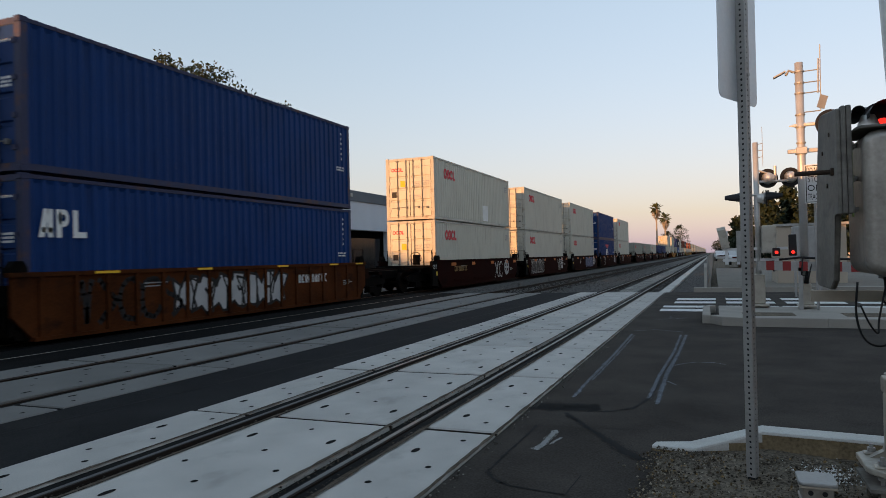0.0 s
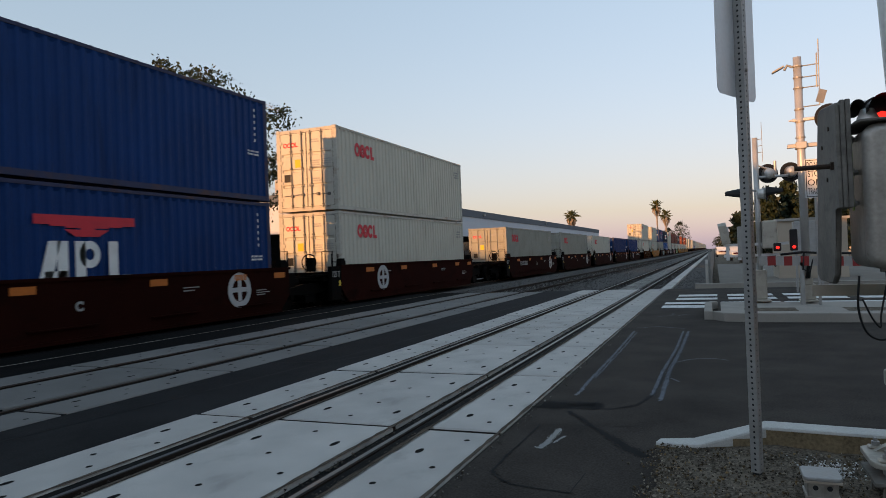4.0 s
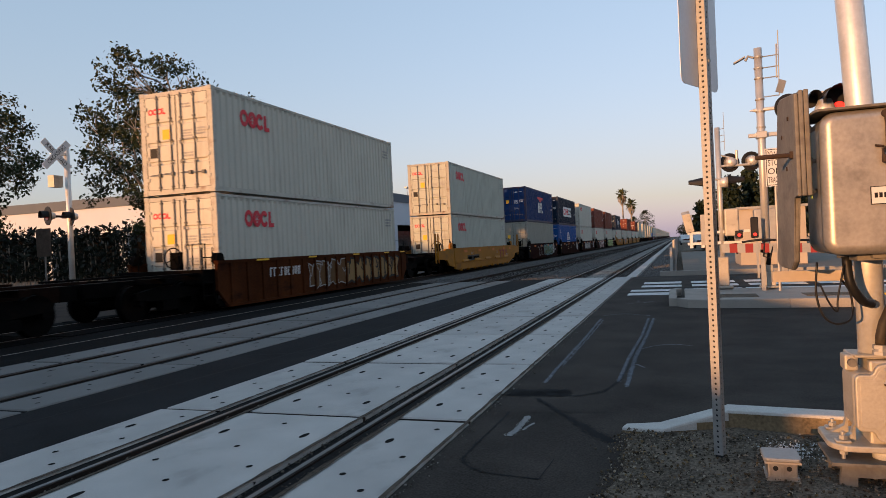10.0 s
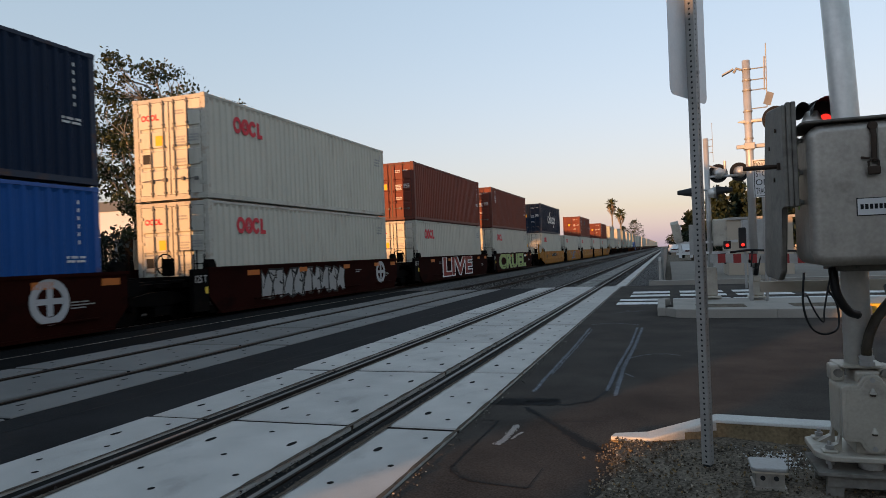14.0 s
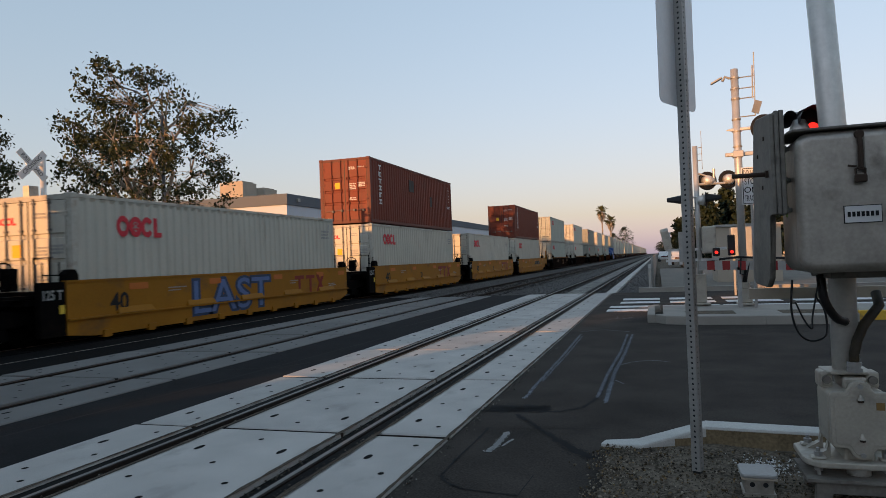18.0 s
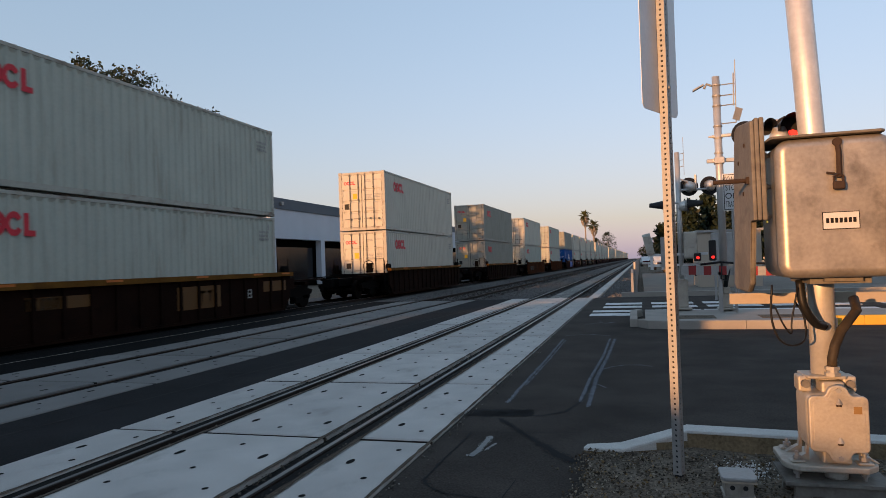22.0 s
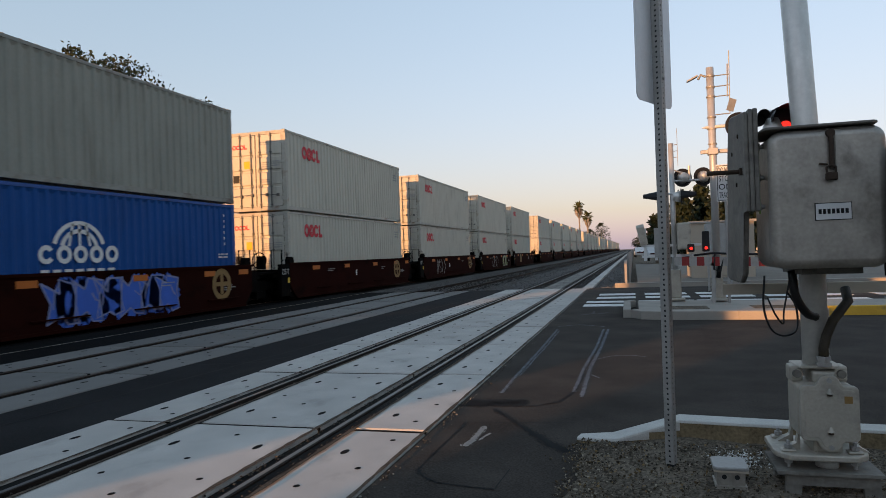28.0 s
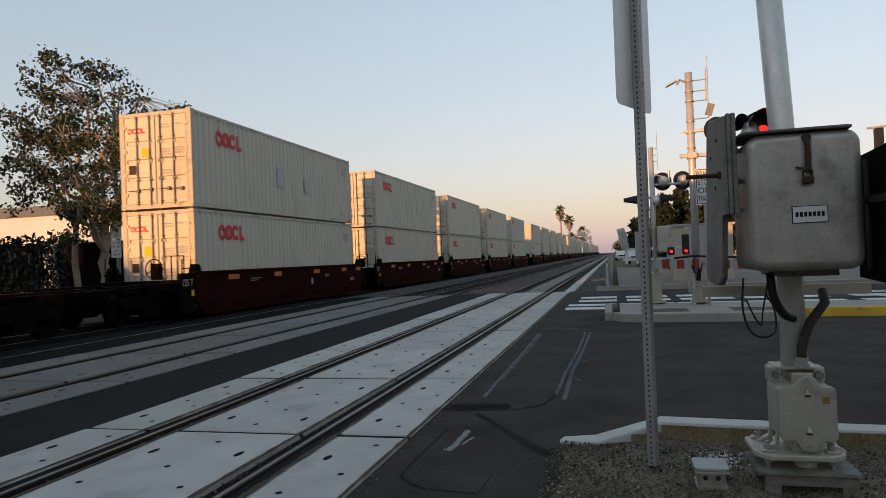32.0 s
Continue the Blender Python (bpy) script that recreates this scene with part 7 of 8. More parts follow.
def scrawl(y0, y1, seed, fat, layer, z0=0.2, z1=1.22):
    """Spray-painted looping strokes from y0 to y1."""
    rnd = random.Random(seed)
    bm = bmesh.new()
    y, zm = y0, (z0 + z1) / 2
    x0 = 1.4915 + 0.004 * layer
    while y < y1 - 0.35:
        w = rnd.uniform(0.45, 0.8)
        pts = []
        kind = rnd.randrange(4)
        n = 12
        for i in range(n + 1):
            t = i / n
            if kind == 0:
                a = 0.6 + t * 5.2
                p = (y + w * (0.5 + 0.42 * math.cos(a)), zm + (z1 - z0) * 0.42 * math.sin(a))
            elif kind == 1:
                p = (y + w * (0.15 + 0.7 * t), z0 + 0.08 + (z1 - z0 - 0.16) * abs(math.sin(t * 4.7)))
            elif kind == 2:
                a = t * 6.0
                p = (y + w * (0.5 + 0.4 * math.sin(a)), z0 + 0.1 + (z1 - z0 - 0.2) * t)
            else:
                p = (y + w * (0.2 + 0.6 * (t if t < 0.5 else 1 - t) * 2), z1 - 0.08 - (z1 - z0 - 0.16) * t)
            pts.append(Vector((p[0], p[1] + rnd.uniform(-0.03, 0.03))))
        for i in range(n):
            d = (pts[i + 1] - pts[i])
            if d.length < 1e-4:
                continue
            d.normalize()
            q = Vector((-d.y, d.x)) * fat * rnd.uniform(0.8, 1.1)
            a, b = pts[i] - d * fat * 0.35, pts[i + 1] + d * fat * 0.35
            vs = [bm.verts.new((x0, c.x, min(z1 + 0.03, max(z0 - 0.03, c.y)))) for c in (a - q, b - q, b + q, a + q)]
            if len({tuple(v.co) for v in vs}) == 4:
                bm.faces.new(vs)
        y += w * rnd.uniform(0.8, 1.0)
    return bm


def piece_letters(y0, y1, seed, z0=0.22, z1=1.2):
    """Outlines of spiky overlapping letter shapes, each a list of (y, z)."""
    r = random.Random(seed)
    n = max(3, round((y1 - y0) / 0.62))
    w = (y1 - y0) / n
    shapes = []
    for k in range(n):
        a, b = y0 + k * w - 0.12, y0 + (k + 1) * w + 0.12
        m_, h = (a + b) / 2, z1 - z0
        lean = r.uniform(-0.12, 0.12)
        shapes.append([(a + r.uniform(0, 0.1), z0 + r.uniform(0, 0.12) * h), (m_ - 0.05, z0 + r.uniform(0.1, 0.25) * h), (m_ + 0.12, z0 + r.uniform(0, 0.1) * h), (b - 0.05, z0 + r.uniform(0.0, 0.2) * h), (b - 0.14, z0 + r.uniform(0.4, 0.55) * h),
                       (b + lean, z1 - r.uniform(0, 0.2) * h), (m_ + lean, z1 - r.uniform(0, 0.05) * h), (m_ - 0.1, z1 - r.uniform(0.2, 0.35) * h), (a + lean, z1 - r.uniform(0, 0.12) * h), (a + 0.12, z0 + r.uniform(0.45, 0.6) * h)])
    return shapes


def piece_fill(y0, y1, seed, layer):
    bm = bmesh.new()
    for k, sh in enumerate(piece_letters(y0, y1, seed)):
        x0 = 1.4915 + 0.001 * (k % 2)
        c = (sum(p[0] for p in sh) / len(sh), sum(p[1] for p in sh) / len(sh))
        for p, q in zip(sh, sh[1:] + sh[:1]):
            bm.faces.new([bm.verts.new((x0, *v)) for v in (c, p, q)])
    return bm


def piece_edge(y0, y1, seed, fat, layer):
    r = random.Random(seed + 50)
    bm = bmesh.new()
    for k, sh in enumerate(piece_letters(y0, y1, seed)):
        x0 = 1.4945 + 0.004 * layer + 0.001 * (k % 2)
        inner = [((p[0] + q[0]) / 2, (p[1] + q[1]) / 2) for p, q in zip(sh, sh[3:] + sh[:3])]
        for line in (sh + sh[:1], inner[2:5] if k % 2 else inner[5:8]):
            for p, q in zip(line, line[1:]):
                d = Vector((q[0] - p[0], q[1] - p[1]))
                if d.length < 1e-3:
                    continue
                d.normalize()
                u = Vector((-d.y, d.x)) * fat * r.uniform(0.7, 1.2)
                a, b = Vector(p) - d * fat * 0.5, Vector(q) + d * fat * 0.5
                bm.faces.new([bm.verts.new((x0, *v)) for v in (a - u, b - u, b + u, a + u)])
    return bm


TRAIN_X, FLOOR_Z = -13.02, 0.30
CAR_LABEL = {"brown": "brown-red steel well car unit with orange reflectors", "yellow": "yellow steel well car unit with dark lettering, dirty",
             "rusty": "rusty orange well car with ribbed sides", "dark": "dark brown rusty well car with ribbed sides"}


def well_car(paint, m, free_near, free_far, deco=()):
    ribs = paint in ("rusty", "dark")
    outer = {"rusty": 1.534, "dark": 1.6}.get(paint, 1.496)
    c = thing("well_car", m, CAR_LABEL[paint], "railway car", "cars of the train")
    for s in (-1, 1):
        sd = part("side_sill", shared("side_sill/%s%d" % (paint, s), lambda: sill(s, ribs, paint == "yellow"), CAR[paint]), None, c)
        if s > 0:
            for k, y in enumerate((1.3, 4.2, 7.4, 10.2, 11.9)):
                def tag():
                    bm = bmesh.new()
                    bar(bm, y, y + (0.5 if k else 0.6), 1.28 if ribs else 1.05, 1.33 if ribs else 1.2, outer - 0.006, outer + 0.006 - 0.004 * (not ribs))
                    return bm
                part("reflector", shared("reflector/%s%d" % (outer, k), tag, INK["amber"] if paint in ("yellow", "rusty") else INK["orange"]), None, sd, "orange reflector strip")
    if ribs:
        def rail_():
            bm = bmesh.new()
            box(bm, 1.355, outer - 0.0005, -0.455, 12.655, 1.262 if paint == "rusty" else 1.215, 1.345)
            return bm
        part("top_rail", shared("top_rail/" + paint, rail_, CAR["rusty" if paint == "rusty" else "ledge"]), None, c, "rusty orange top rail" if paint == "rusty" else "overhanging rusty yellow ledge")
    if paint == "yellow":
        for k in range(5):
            part("step_bracket", shared("step_bracket/%d" % k, lambda: step_bracket(0.9 + k * 2.35), CAR["yellow"]), None, c, "tilted yellow step plate")
    if paint == "yellow":
        for free, s, y in ((free_near, -1, -0.43), (free_far, 1, 12.63)):
            if free:
                part("end_body", shared("end_body/%d" % s, lambda: end_body(s, y), CAR["yellow"]), None, c, "yellow stepped end of the car body")
    if not ribs and not (paint == "yellow" and free_near):
        plate = part("end_plate", shared("end_plate", end_plate, M["black_and_shade"]), None, c, "black end plate with white letters")
        t = lettering("lettering", "125 T", 0.27, INK["grey"], plate, Matrix.Translation((1.491, -0.77, 1.03)) @ Euler((radians(90), 0, radians(90))).to_matrix().to_4x4(), 0.78, 0.006)
        bm = bmesh.new()
        bar(bm, -0.6, -0.48, 0.65, 0.83, 1.489, 1.493)
        part("reflector", bm, INK["yellow"], plate, "yellow reflector strip")
    # floor, end decks, trucks and wheels: shade below the load painted as near-black
    part("well_floor", shared("well_floor/" + paint, well_floor, M["black_and_shade"]), None, c)
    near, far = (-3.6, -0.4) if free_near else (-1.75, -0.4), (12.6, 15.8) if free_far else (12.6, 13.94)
    part("end_platform", shared("end_platform/%s%s" % near, lambda: end_platform(*near), CAR["dark"] if ribs else M["black_and_shade"]), None, c)
    part("end_platform", shared("end_platform/%s%s" % far, lambda: end_platform(*far), CAR["dark"] if ribs else M["black_and_shade"]), None, c)
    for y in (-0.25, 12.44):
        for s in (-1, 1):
            part("corner_guide", shared("corner_guide/%.1f%d" % (y, s), lambda: corner_guide(y, s), M["black_and_shade"]), None, c)
            part("grab_rail", shared("grab_rail/%.1f%d" % (y, s), lambda: grab_rail(y, s), M["black_and_shade"]), None, c)
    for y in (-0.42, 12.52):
        part("bulkhead", shared("bulkhead/%.1f" % y, lambda: bulkhead(y), M["black_and_shade"]), None, c)
    part("ladder", shared("ladder/n", lambda: ladder(-0.95), M["black_and_shade"]), None, c)
    part("brake_wheel", shared("brake_wheel/n", lambda: brake_wheel(-1.2), M["black_and_shade"]), None, c)
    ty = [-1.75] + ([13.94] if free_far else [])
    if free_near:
        part("coupler", shared("coupler/n", lambda: coupler(-4.0, -3.0), M["black_and_shade"]), None, c)
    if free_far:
        part("coupler", shared("coupler/f", lambda: coupler(15.2, 16.2), M["black_and_shade"]), None, c)
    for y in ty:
        tr = part("truck", shared("truck/%.1f" % y, lambda: truck_frame(y), M["black_and_shade"]), None, c)
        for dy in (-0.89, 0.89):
            part("wheelset", shared("wheelset/%.1f%.1f" % (y, dy), lambda: wheel_set(y + dy), M["black_and_shade"]), None, tr)
    for d in deco:
        if d[0] == "ring":
            part("emblem", shared("emblem/ring%.1f%s" % (d[1], d[2]), lambda: round_emblem(d[1]), INK[d[2]]), None, c, "pale ring emblem")
        elif d[0] == "marks":
            tagged(part("stencil_text", plate_marks(d[2]), INK[d[1]], c), kind="stuff")
        elif d[0] == "cross":
            _, ink, y, z0, z1, w = d
            bm = bmesh.new()
            bar(bm, y, y + w * 0.3, z0, z1, 1.492, 1.497, w * 0.7)
            bar(bm, y + w * 0.7, y + w, z0, z1, 1.4975, 1.499, -w * 0.7)
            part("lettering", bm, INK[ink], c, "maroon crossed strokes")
        elif d[0] == "number":
            part("car_number", plate_marks(block_letters(d[1], d[2], d[3], int(d[1] * 10), 0.045)), INK[d[4]], c)
        elif d[0] == "spray":
            _, y0, y1, seed, inks = d
            for layer, (ink, fat) in enumerate(inks):
                tagged(part("graffiti", scrawl(y0, y1, seed, fat, layer), INK[ink], c, ink + " spray-painted strokes"), kind="stuff")
        elif d[0] == "piece":
            _, y0, y1, seed, fill, edge, fat = d
            tagged(part("graffiti", piece_fill(y0, y1, seed, 0), INK[fill], c, fill + " spray-painted letter fills"), kind="stuff")
            tagged(part("graffiti", piece_edge(y0, y1, seed, fat, 0), INK[edge], c, edge + " spray-painted outlines"), kind="stuff")
        elif d[0] == "tag":
            _, word, y, z, size, inks, wide = d
            for layer, (ink, fat) in enumerate(inks):
                t = lettering("graffiti", word, size, INK[ink], c, Matrix.Translation((1.4945 + 0.004 * layer, y, z)) @ Euler((radians(90), 0, radians(90))).to_matrix().to_4x4(), wide, fat)
                tagged(t, ink + " spray-painted block letters", kind="stuff")
        elif d[0] == "word":
            _, word, y, z, size, ink = d
            t = lettering("lettering", word, size, INK[ink], c, Matrix.Translation((1.497, y, z)) @ Euler((radians(90), 0, radians(90))).to_matrix().to_4x4(), 1.0, 0.012)
            tagged(t, ink + " stencilled letters")
    return c


# ---- the train: where each stack's door end lies along the track at 0 s ----
W = ("white", "petals")
G = ("grey", "petals")
P = ("pale", "petals")
RING = lambda y, ink="silver": ("ring", y, ink)
SMALL = ("marks", "grey", [(y + 0.075 * k, y + 0.05 + 0.075 * k, z, z + 0.028) for y, z, n in ((2.6, 1.02, 9), (2.6, 0.95, 6), (8.4, 0.95, 7), (8.4, 0.88, 5), (11.1, 0.74, 6), (11.1, 0.68, 8), (11.1, 0.62, 5)) for k in range(n)])
PATCH_A = (("patch", "white", ((7.0, 7.9, 0.2, 1.05),)),)
PATCH_B = (("patch", "silver", ((5.2, 5.7, 1.05, 1.75), (7.4, 7.9, 1.0, 1.65), (10.9, 11.2, 0.25, 0.45))),)
DARK_A = (("patch", "black", ((4.9, 5.6, 1.75, 2.35), (8.15, 8.45, 1.2, 1.75))),)
DARK_B = (("patch", "black", ((7.5, 7.8, 0.6, 1.0),)),)
UNITS = [
    # door end, car, lower box, upper box, free near end, free far end, paint on the car
    # three unseen stacks, added to hold the low sun off the crossing
    (-38.5, "brown", W, W, 0, 0, ()),
    (-22.75, "brown", W, W, 0, 0, ()),
    (-7.0, "rusty", W, W, 0, 0, ()),
    (8.69, "rusty", ("blue", "wedges_near"), ("blue", "bare"), 0, 1, (("spray", 0.8, 3.4, 3, (("black", 0.06),)), ("piece", 3.5, 7.7, 5, "silver", "black", 0.035), ("number", 8.3, 10, 0.25, "white"), SMALL)),
    (28.57, "brown", W, W + (PATCH_A,), 1, 0, (RING(10.4), ("spray", 8.0, 9.9, 8, (("white", 0.03),)), ("number", 1.7, 10, 0.25, "tan"), SMALL)),
    (44.5, "brown", W, W, 0, 0, (RING(10.3), ("piece", 0.5, 4.0, 9, "black", "silver", 0.018), ("spray", 2.6, 3.6, 19, (("silver", 0.016),)), ("spray", 8.6, 9.8, 10, (("white", 0.025),)), SMALL)),
    (60.25, "brown", W, W, 0, 0, (RING(10.3), ("piece", 5.6, 9.6, 12, "slate", "lilac", 0.018), ("word", "D", 2.9, 0.75, 0.3, "white"), SMALL)),
    (75.96, "brown", ("blue", "wedges"), ("blue", "bare"), 0, 0, (RING(10.4), ("spray", 1.9, 3.2, 14, (("white", 0.03),)), ("word", "C", 5.6, 0.75, 0.25, "grey"), SMALL)),
    (91.98, "brown", W, W, 0, 1, (RING(2.6), SMALL)),
    (111.78, "brown", G, None, 1, 0, (RING(10.4), ("number", 2.0, 10, 0.25, "grey"), ("word", "B", 6.3, 0.8, 0.3, "grey"), SMALL)),
    (127.6, "brown", G, None, 0, 0, (RING(10.4), ("word", "C", 5.2, 0.8, 0.3, "grey"), SMALL)),
    (143.3, "brown", W, None, 0, 0, (RING(10.4), SMALL)),
    (159.02, "brown", ("blue", "bare"), None, 0, 0, (RING(10.3), ("word", "E", 5.2, 0.75, 0.3, "grey"), SMALL)),
    (174.73, "brown", ("blue", "bare"), None, 0, 1, (RING(2.8), ("number", 8.7, 10, 0.25, "grey"), ("word", "A", 7.4, 0.8, 0.3, "grey"), SMALL)),
    (194.77, "rusty", W, W, 1, 1, (("number", 2.0, 9, 0.27, "white"), ("piece", 7.0, 11.6, 18, "tan", "black", 0.035), ("piece", 4.3, 6.8, 27, "ochre", "grey", 0.02))),
    (214.79, "yellow", P, P, 1, 1, (("marks", "black", [(1.9, 4.3, 0.55, 0.88)]), ("marks", "white", [(2.0, 2.8, 0.64, 0.8), (3.1, 4.2, 0.64, 0.8)]), ("marks", "maroon", [(9.2, 9.8, 0.95, 1.06), (9.42, 9.56, 0.5, 0.95), (10.0, 10.6, 0.95, 1.06), (10.22, 10.36, 0.5, 0.95)]), ("cross", "maroon", 10.7, 0.5, 1.06, 0.62), SMALL)),
    (234.57, "brown", ("grey", "plain"), ("blue", "wedges"), 1, 0, (("piece", 5.6, 9.8, 20, "leaf", "sky", 0.024), ("spray", 6.0, 9.4, 21, (("teal", 0.07), ("leaf", 0.03))), RING(10.3), ("spray", 3.0, 5.5, 21, (("grey", 0.02),)), SMALL)),
    (250.26, "brown", ("sea_blue", "dome"), ("navy", "plate"), 0, 0, (RING(10.6), ("marks", "tan", [(3.6, 4.4, 0.55, 0.62), (3.75, 4.25, 0.75, 0.82), (3.9, 4.1, 0.95, 1.02)]), ("word", "E", 5.9, 0.75, 0.3, "grey"), SMALL)),
    (266.16, "brown", W, W, 0, 0, (("piece", 2.0, 7.4, 23, "grey", "black", 0.03), RING(10.8), SMALL)),
    (282.1, "brown", W, ("oxide", "bare"), 0, 0, (("tag", "LIVE", 6.0, 0.7, 1.35, (("white", 0.1), ("maroon", 0.035)), 2.3), SMALL)),
    (297.63, "brown", W, ("oxide", "column3"), 0, 1, (("tag", "CRUEL", 5.15, 0.7, 1.45, (("black", 0.12), ("green", 0.07)), 2.15), ("spray", 4.2, 5.8, 44, (("black", 0.015),)), ("marks", "white", [(9.4, 10.2, 1.0, 1.15)]), SMALL)),
    (317.45, "yellow", W, ("navy", "arcs"), 1, 0, (("word", "40", 1.0, 0.78, 0.55, "black"), ("marks", "black", [(3.9, 7.0, 0.78, 1.12)]), ("marks", "white", [(4.1, 5.2, 0.87, 1.03), (5.6, 6.8, 0.87, 1.03)]), ("word", "B", 7.9, 0.9, 0.32, "black"), ("marks", "maroon", [(8.5, 8.9, 0.93, 1.0), (8.65, 8.75, 0.82, 1.1)]), SMALL)),
    (333.17, "yellow", W, None, 0, 0, (("word", "40", 1.0, 0.78, 0.55, "black"), ("tag", "LAST", 5.3, 0.68, 1.25, (("slate", 0.07), ("steel", 0.0)), 1.35), ("marks", "maroon", [(8.7, 9.3, 1.0, 1.12), (8.93, 9.07, 0.5, 1.0), (9.45, 10.05, 1.0, 1.12), (9.68, 9.82, 0.5, 1.0)]), ("cross", "maroon", 10.15, 0.5, 1.12, 0.62), SMALL)),
    (349.02, "yellow", W, ("oxide", "column6", DARK_A), 0, 0, (("word", "40", 1.0, 0.78, 0.55, "black"), ("word", "D", 5.5, 0.75, 0.35, "black"), ("marks", "maroon", [(8.3, 8.95, 1.0, 1.14), (8.55, 8.7, 0.5, 1.0), (9.05, 9.7, 1.0, 1.14), (9.3, 9.45, 0.5, 1.0)]), ("cross", "maroon", 9.8, 0.5, 1.14, 0.7), SMALL)),
    (364.9, "yellow", W, None, 0, 0, (("word", "40", 1.0, 0.78, 0.55, "black"), ("word", "E", 5.5, 0.75, 0.35, "black"), ("marks", "maroon", [(8.3, 8.95, 1.0, 1.14), (8.55, 8.7, 0.5, 1.0), (9.05, 9.7, 1.0, 1.14), (9.3, 9.45, 0.5, 1.0)]), ("cross", "maroon", 9.8, 0.5, 1.14, 0.7), SMALL)),
    (380.49, "yellow", W, ("oxide", "column6", DARK_B), 0, 1, (("word", "A", 7.0, 0.75, 0.35, "black"), ("marks", "black", [(7.6, 10.2, 0.72, 1.06)]), ("marks", "white", [(7.8, 8.7, 0.82, 0.97), (9.0, 10.1, 0.82, 0.97)]), ("marks", "maroon", [(5.1, 5.6, 0.88, 0.96)]), SMALL)),
    (401.1, "dark", P, P, 1, 1, (("marks", "ochre", [(6.72, 8.6, 0.45, 1.06), (2.2, 3.9, 0.78, 1.04), (10.9, 12.3, 0.75, 1.08)]), ("number", 2.2, 5, 0.24, "grey"), ("marks", "black", [(7.62, 7.9, 0.86, 0.93), (7.73, 7.79, 0.62, 0.86), (8.0, 8.2, 0.86, 0.93), (8.07, 8.13, 0.62, 0.86), (8.3, 8.36, 0.62, 0.93)]), ("marks", "grey", [(10.0, 10.04, 0.6, 0.86), (10.18, 10.22, 0.6, 0.86), (10.04, 10.18, 0.71, 0.75), (10.04, 10.18, 0.6, 0.63), (10.04, 10.18, 0.83, 0.86)]))),
    (423.73, "dark", W, W, 1, 1, ()),
    (445.52, "dark", G, G, 1, 1, ()),
    (465.23, "rusty", P, W, 1, 1, (("marks", "black", [(1.4, 4.2, 0.45, 0.9)]), ("marks", "grey", [(1.6, 2.4, 0.6, 0.75), (2.9, 4.0, 0.6, 0.75)]))),
    (485.44, "rusty", P, P, 1, 1, ()),
    (505.19, "brown", ("sea_blue", "dome"), ("grey", "plain"), 1, 0, (("piece", 5.0, 9.0, 31, "blue", "lilac", 0.02), ("spray", 5.2, 9.0, 31, (("blue", 0.14),)), RING(11.0, "tan"), SMALL)),
    (520.7, "brown", W, W, 0, 0, (("word", "E", 5.4, 0.8, 0.3, "white"), RING(10.6, "tan"), SMALL)),
    (536.25, "brown", W, W, 0, 0, (("spray", 2.2, 4.6, 33, (("grey", 0.025),)), ("word", "D", 5.2, 0.75, 0.3, "white"), RING(10.9, "tan"), SMALL)),
    (551.75, "brown", W, W, 0, 0, (("spray", 3.6, 6.4, 34, (("silver", 0.02),)), ("spray", 8.2, 10.4, 35, (("silver", 0.08), ("green", 0.04))), SMALL)),
    (567.06, "brown", W, W, 0, 1, (RING(3.2, "tan"), ("word", "B", 8.6, 0.75, 0.25, "white"), SMALL)),
    (586.79, "brown", W, W + (PATCH_B,), 1, 0, (("word", "B", 7.2, 0.75, 0.3, "grey"), SMALL)),
    (602.45, "brown", W, W + (PATCH_B,), 0, 0, (SMALL,)),
    (618.1, "brown", W, W, 0, 0, (SMALL,)),
    (633.8, "brown", W, W, 0, 0, (SMALL,)),
    (649.5, "brown", W, W, 0, 1, (SMALL,)),
]
TRAIN = []                        # each thing of the train with its start
for s, paint, lower, upper, fn, ff, deco in UNITS:
    car = well_car(paint, pose(TRAIN_X, s, 0), fn, ff, deco)
    TRAIN.append((car, s, 0.0))
    for spec, z in ((lower, FLOOR_Z), (upper, FLOOR_Z + CH + 0.03)):
        if spec:
            box_ = container(spec[0], spec[1], pose(TRAIN_X, s, z), extra=spec[2] if len(spec) > 2 else ())
            TRAIN.append((box_, s, z))
#   the far part, never near
far_rnd = random.Random(11)
s = 669.3
for k in range(26):
    kinds = ("white", "white")
    car = copy_thing(TRAIN[-3][0] if k == 0 else first_far, pose(TRAIN_X, s, 0))
    if k == 0:
        first_far = car
    TRAIN.append((car, s, 0.0))
    for paint, z in zip(kinds, (FLOOR_Z, FLOOR_Z + 2.88)):
        TRAIN.append((plain_container(paint, pose(TRAIN_X, s, z)), s, z))
    s += 15.68 if k % 5 != 4 else 19.8


def motions():
    """The train rolls towards the camera's side, slowing a little."""
    run = ((0, 0.0), (3, 53.97), (6, 107.89), (9, 161.59), (13, 232.89), (17, 304.09), (21, 375.17), (25, 446.0), (28, 499.01), (32, 569.51))
    for ob, s0, z in TRAIN:
        walk(ob, [(t, pose(TRAIN_X, s0 - d, z)) for t, d in run])



# ---- crossing panels: each slab is a piece of its own ----
PITCH = 2.57


def panel_mesh(name, w):
    bm = bmesh.new()
    box(bm, 0, w, 0.032, PITCH - 0.032, -0.16, 0.0)
    bmesh.ops.bevel(bm, geom=[e for e in bm.edges if e.verts[0].co.z > -0.01 and e.verts[1].co.z > -0.01], offset=0.012, segments=1, affect="EDGES", profile=0.5)
    return mesh_of(name, bm, M["panel"])


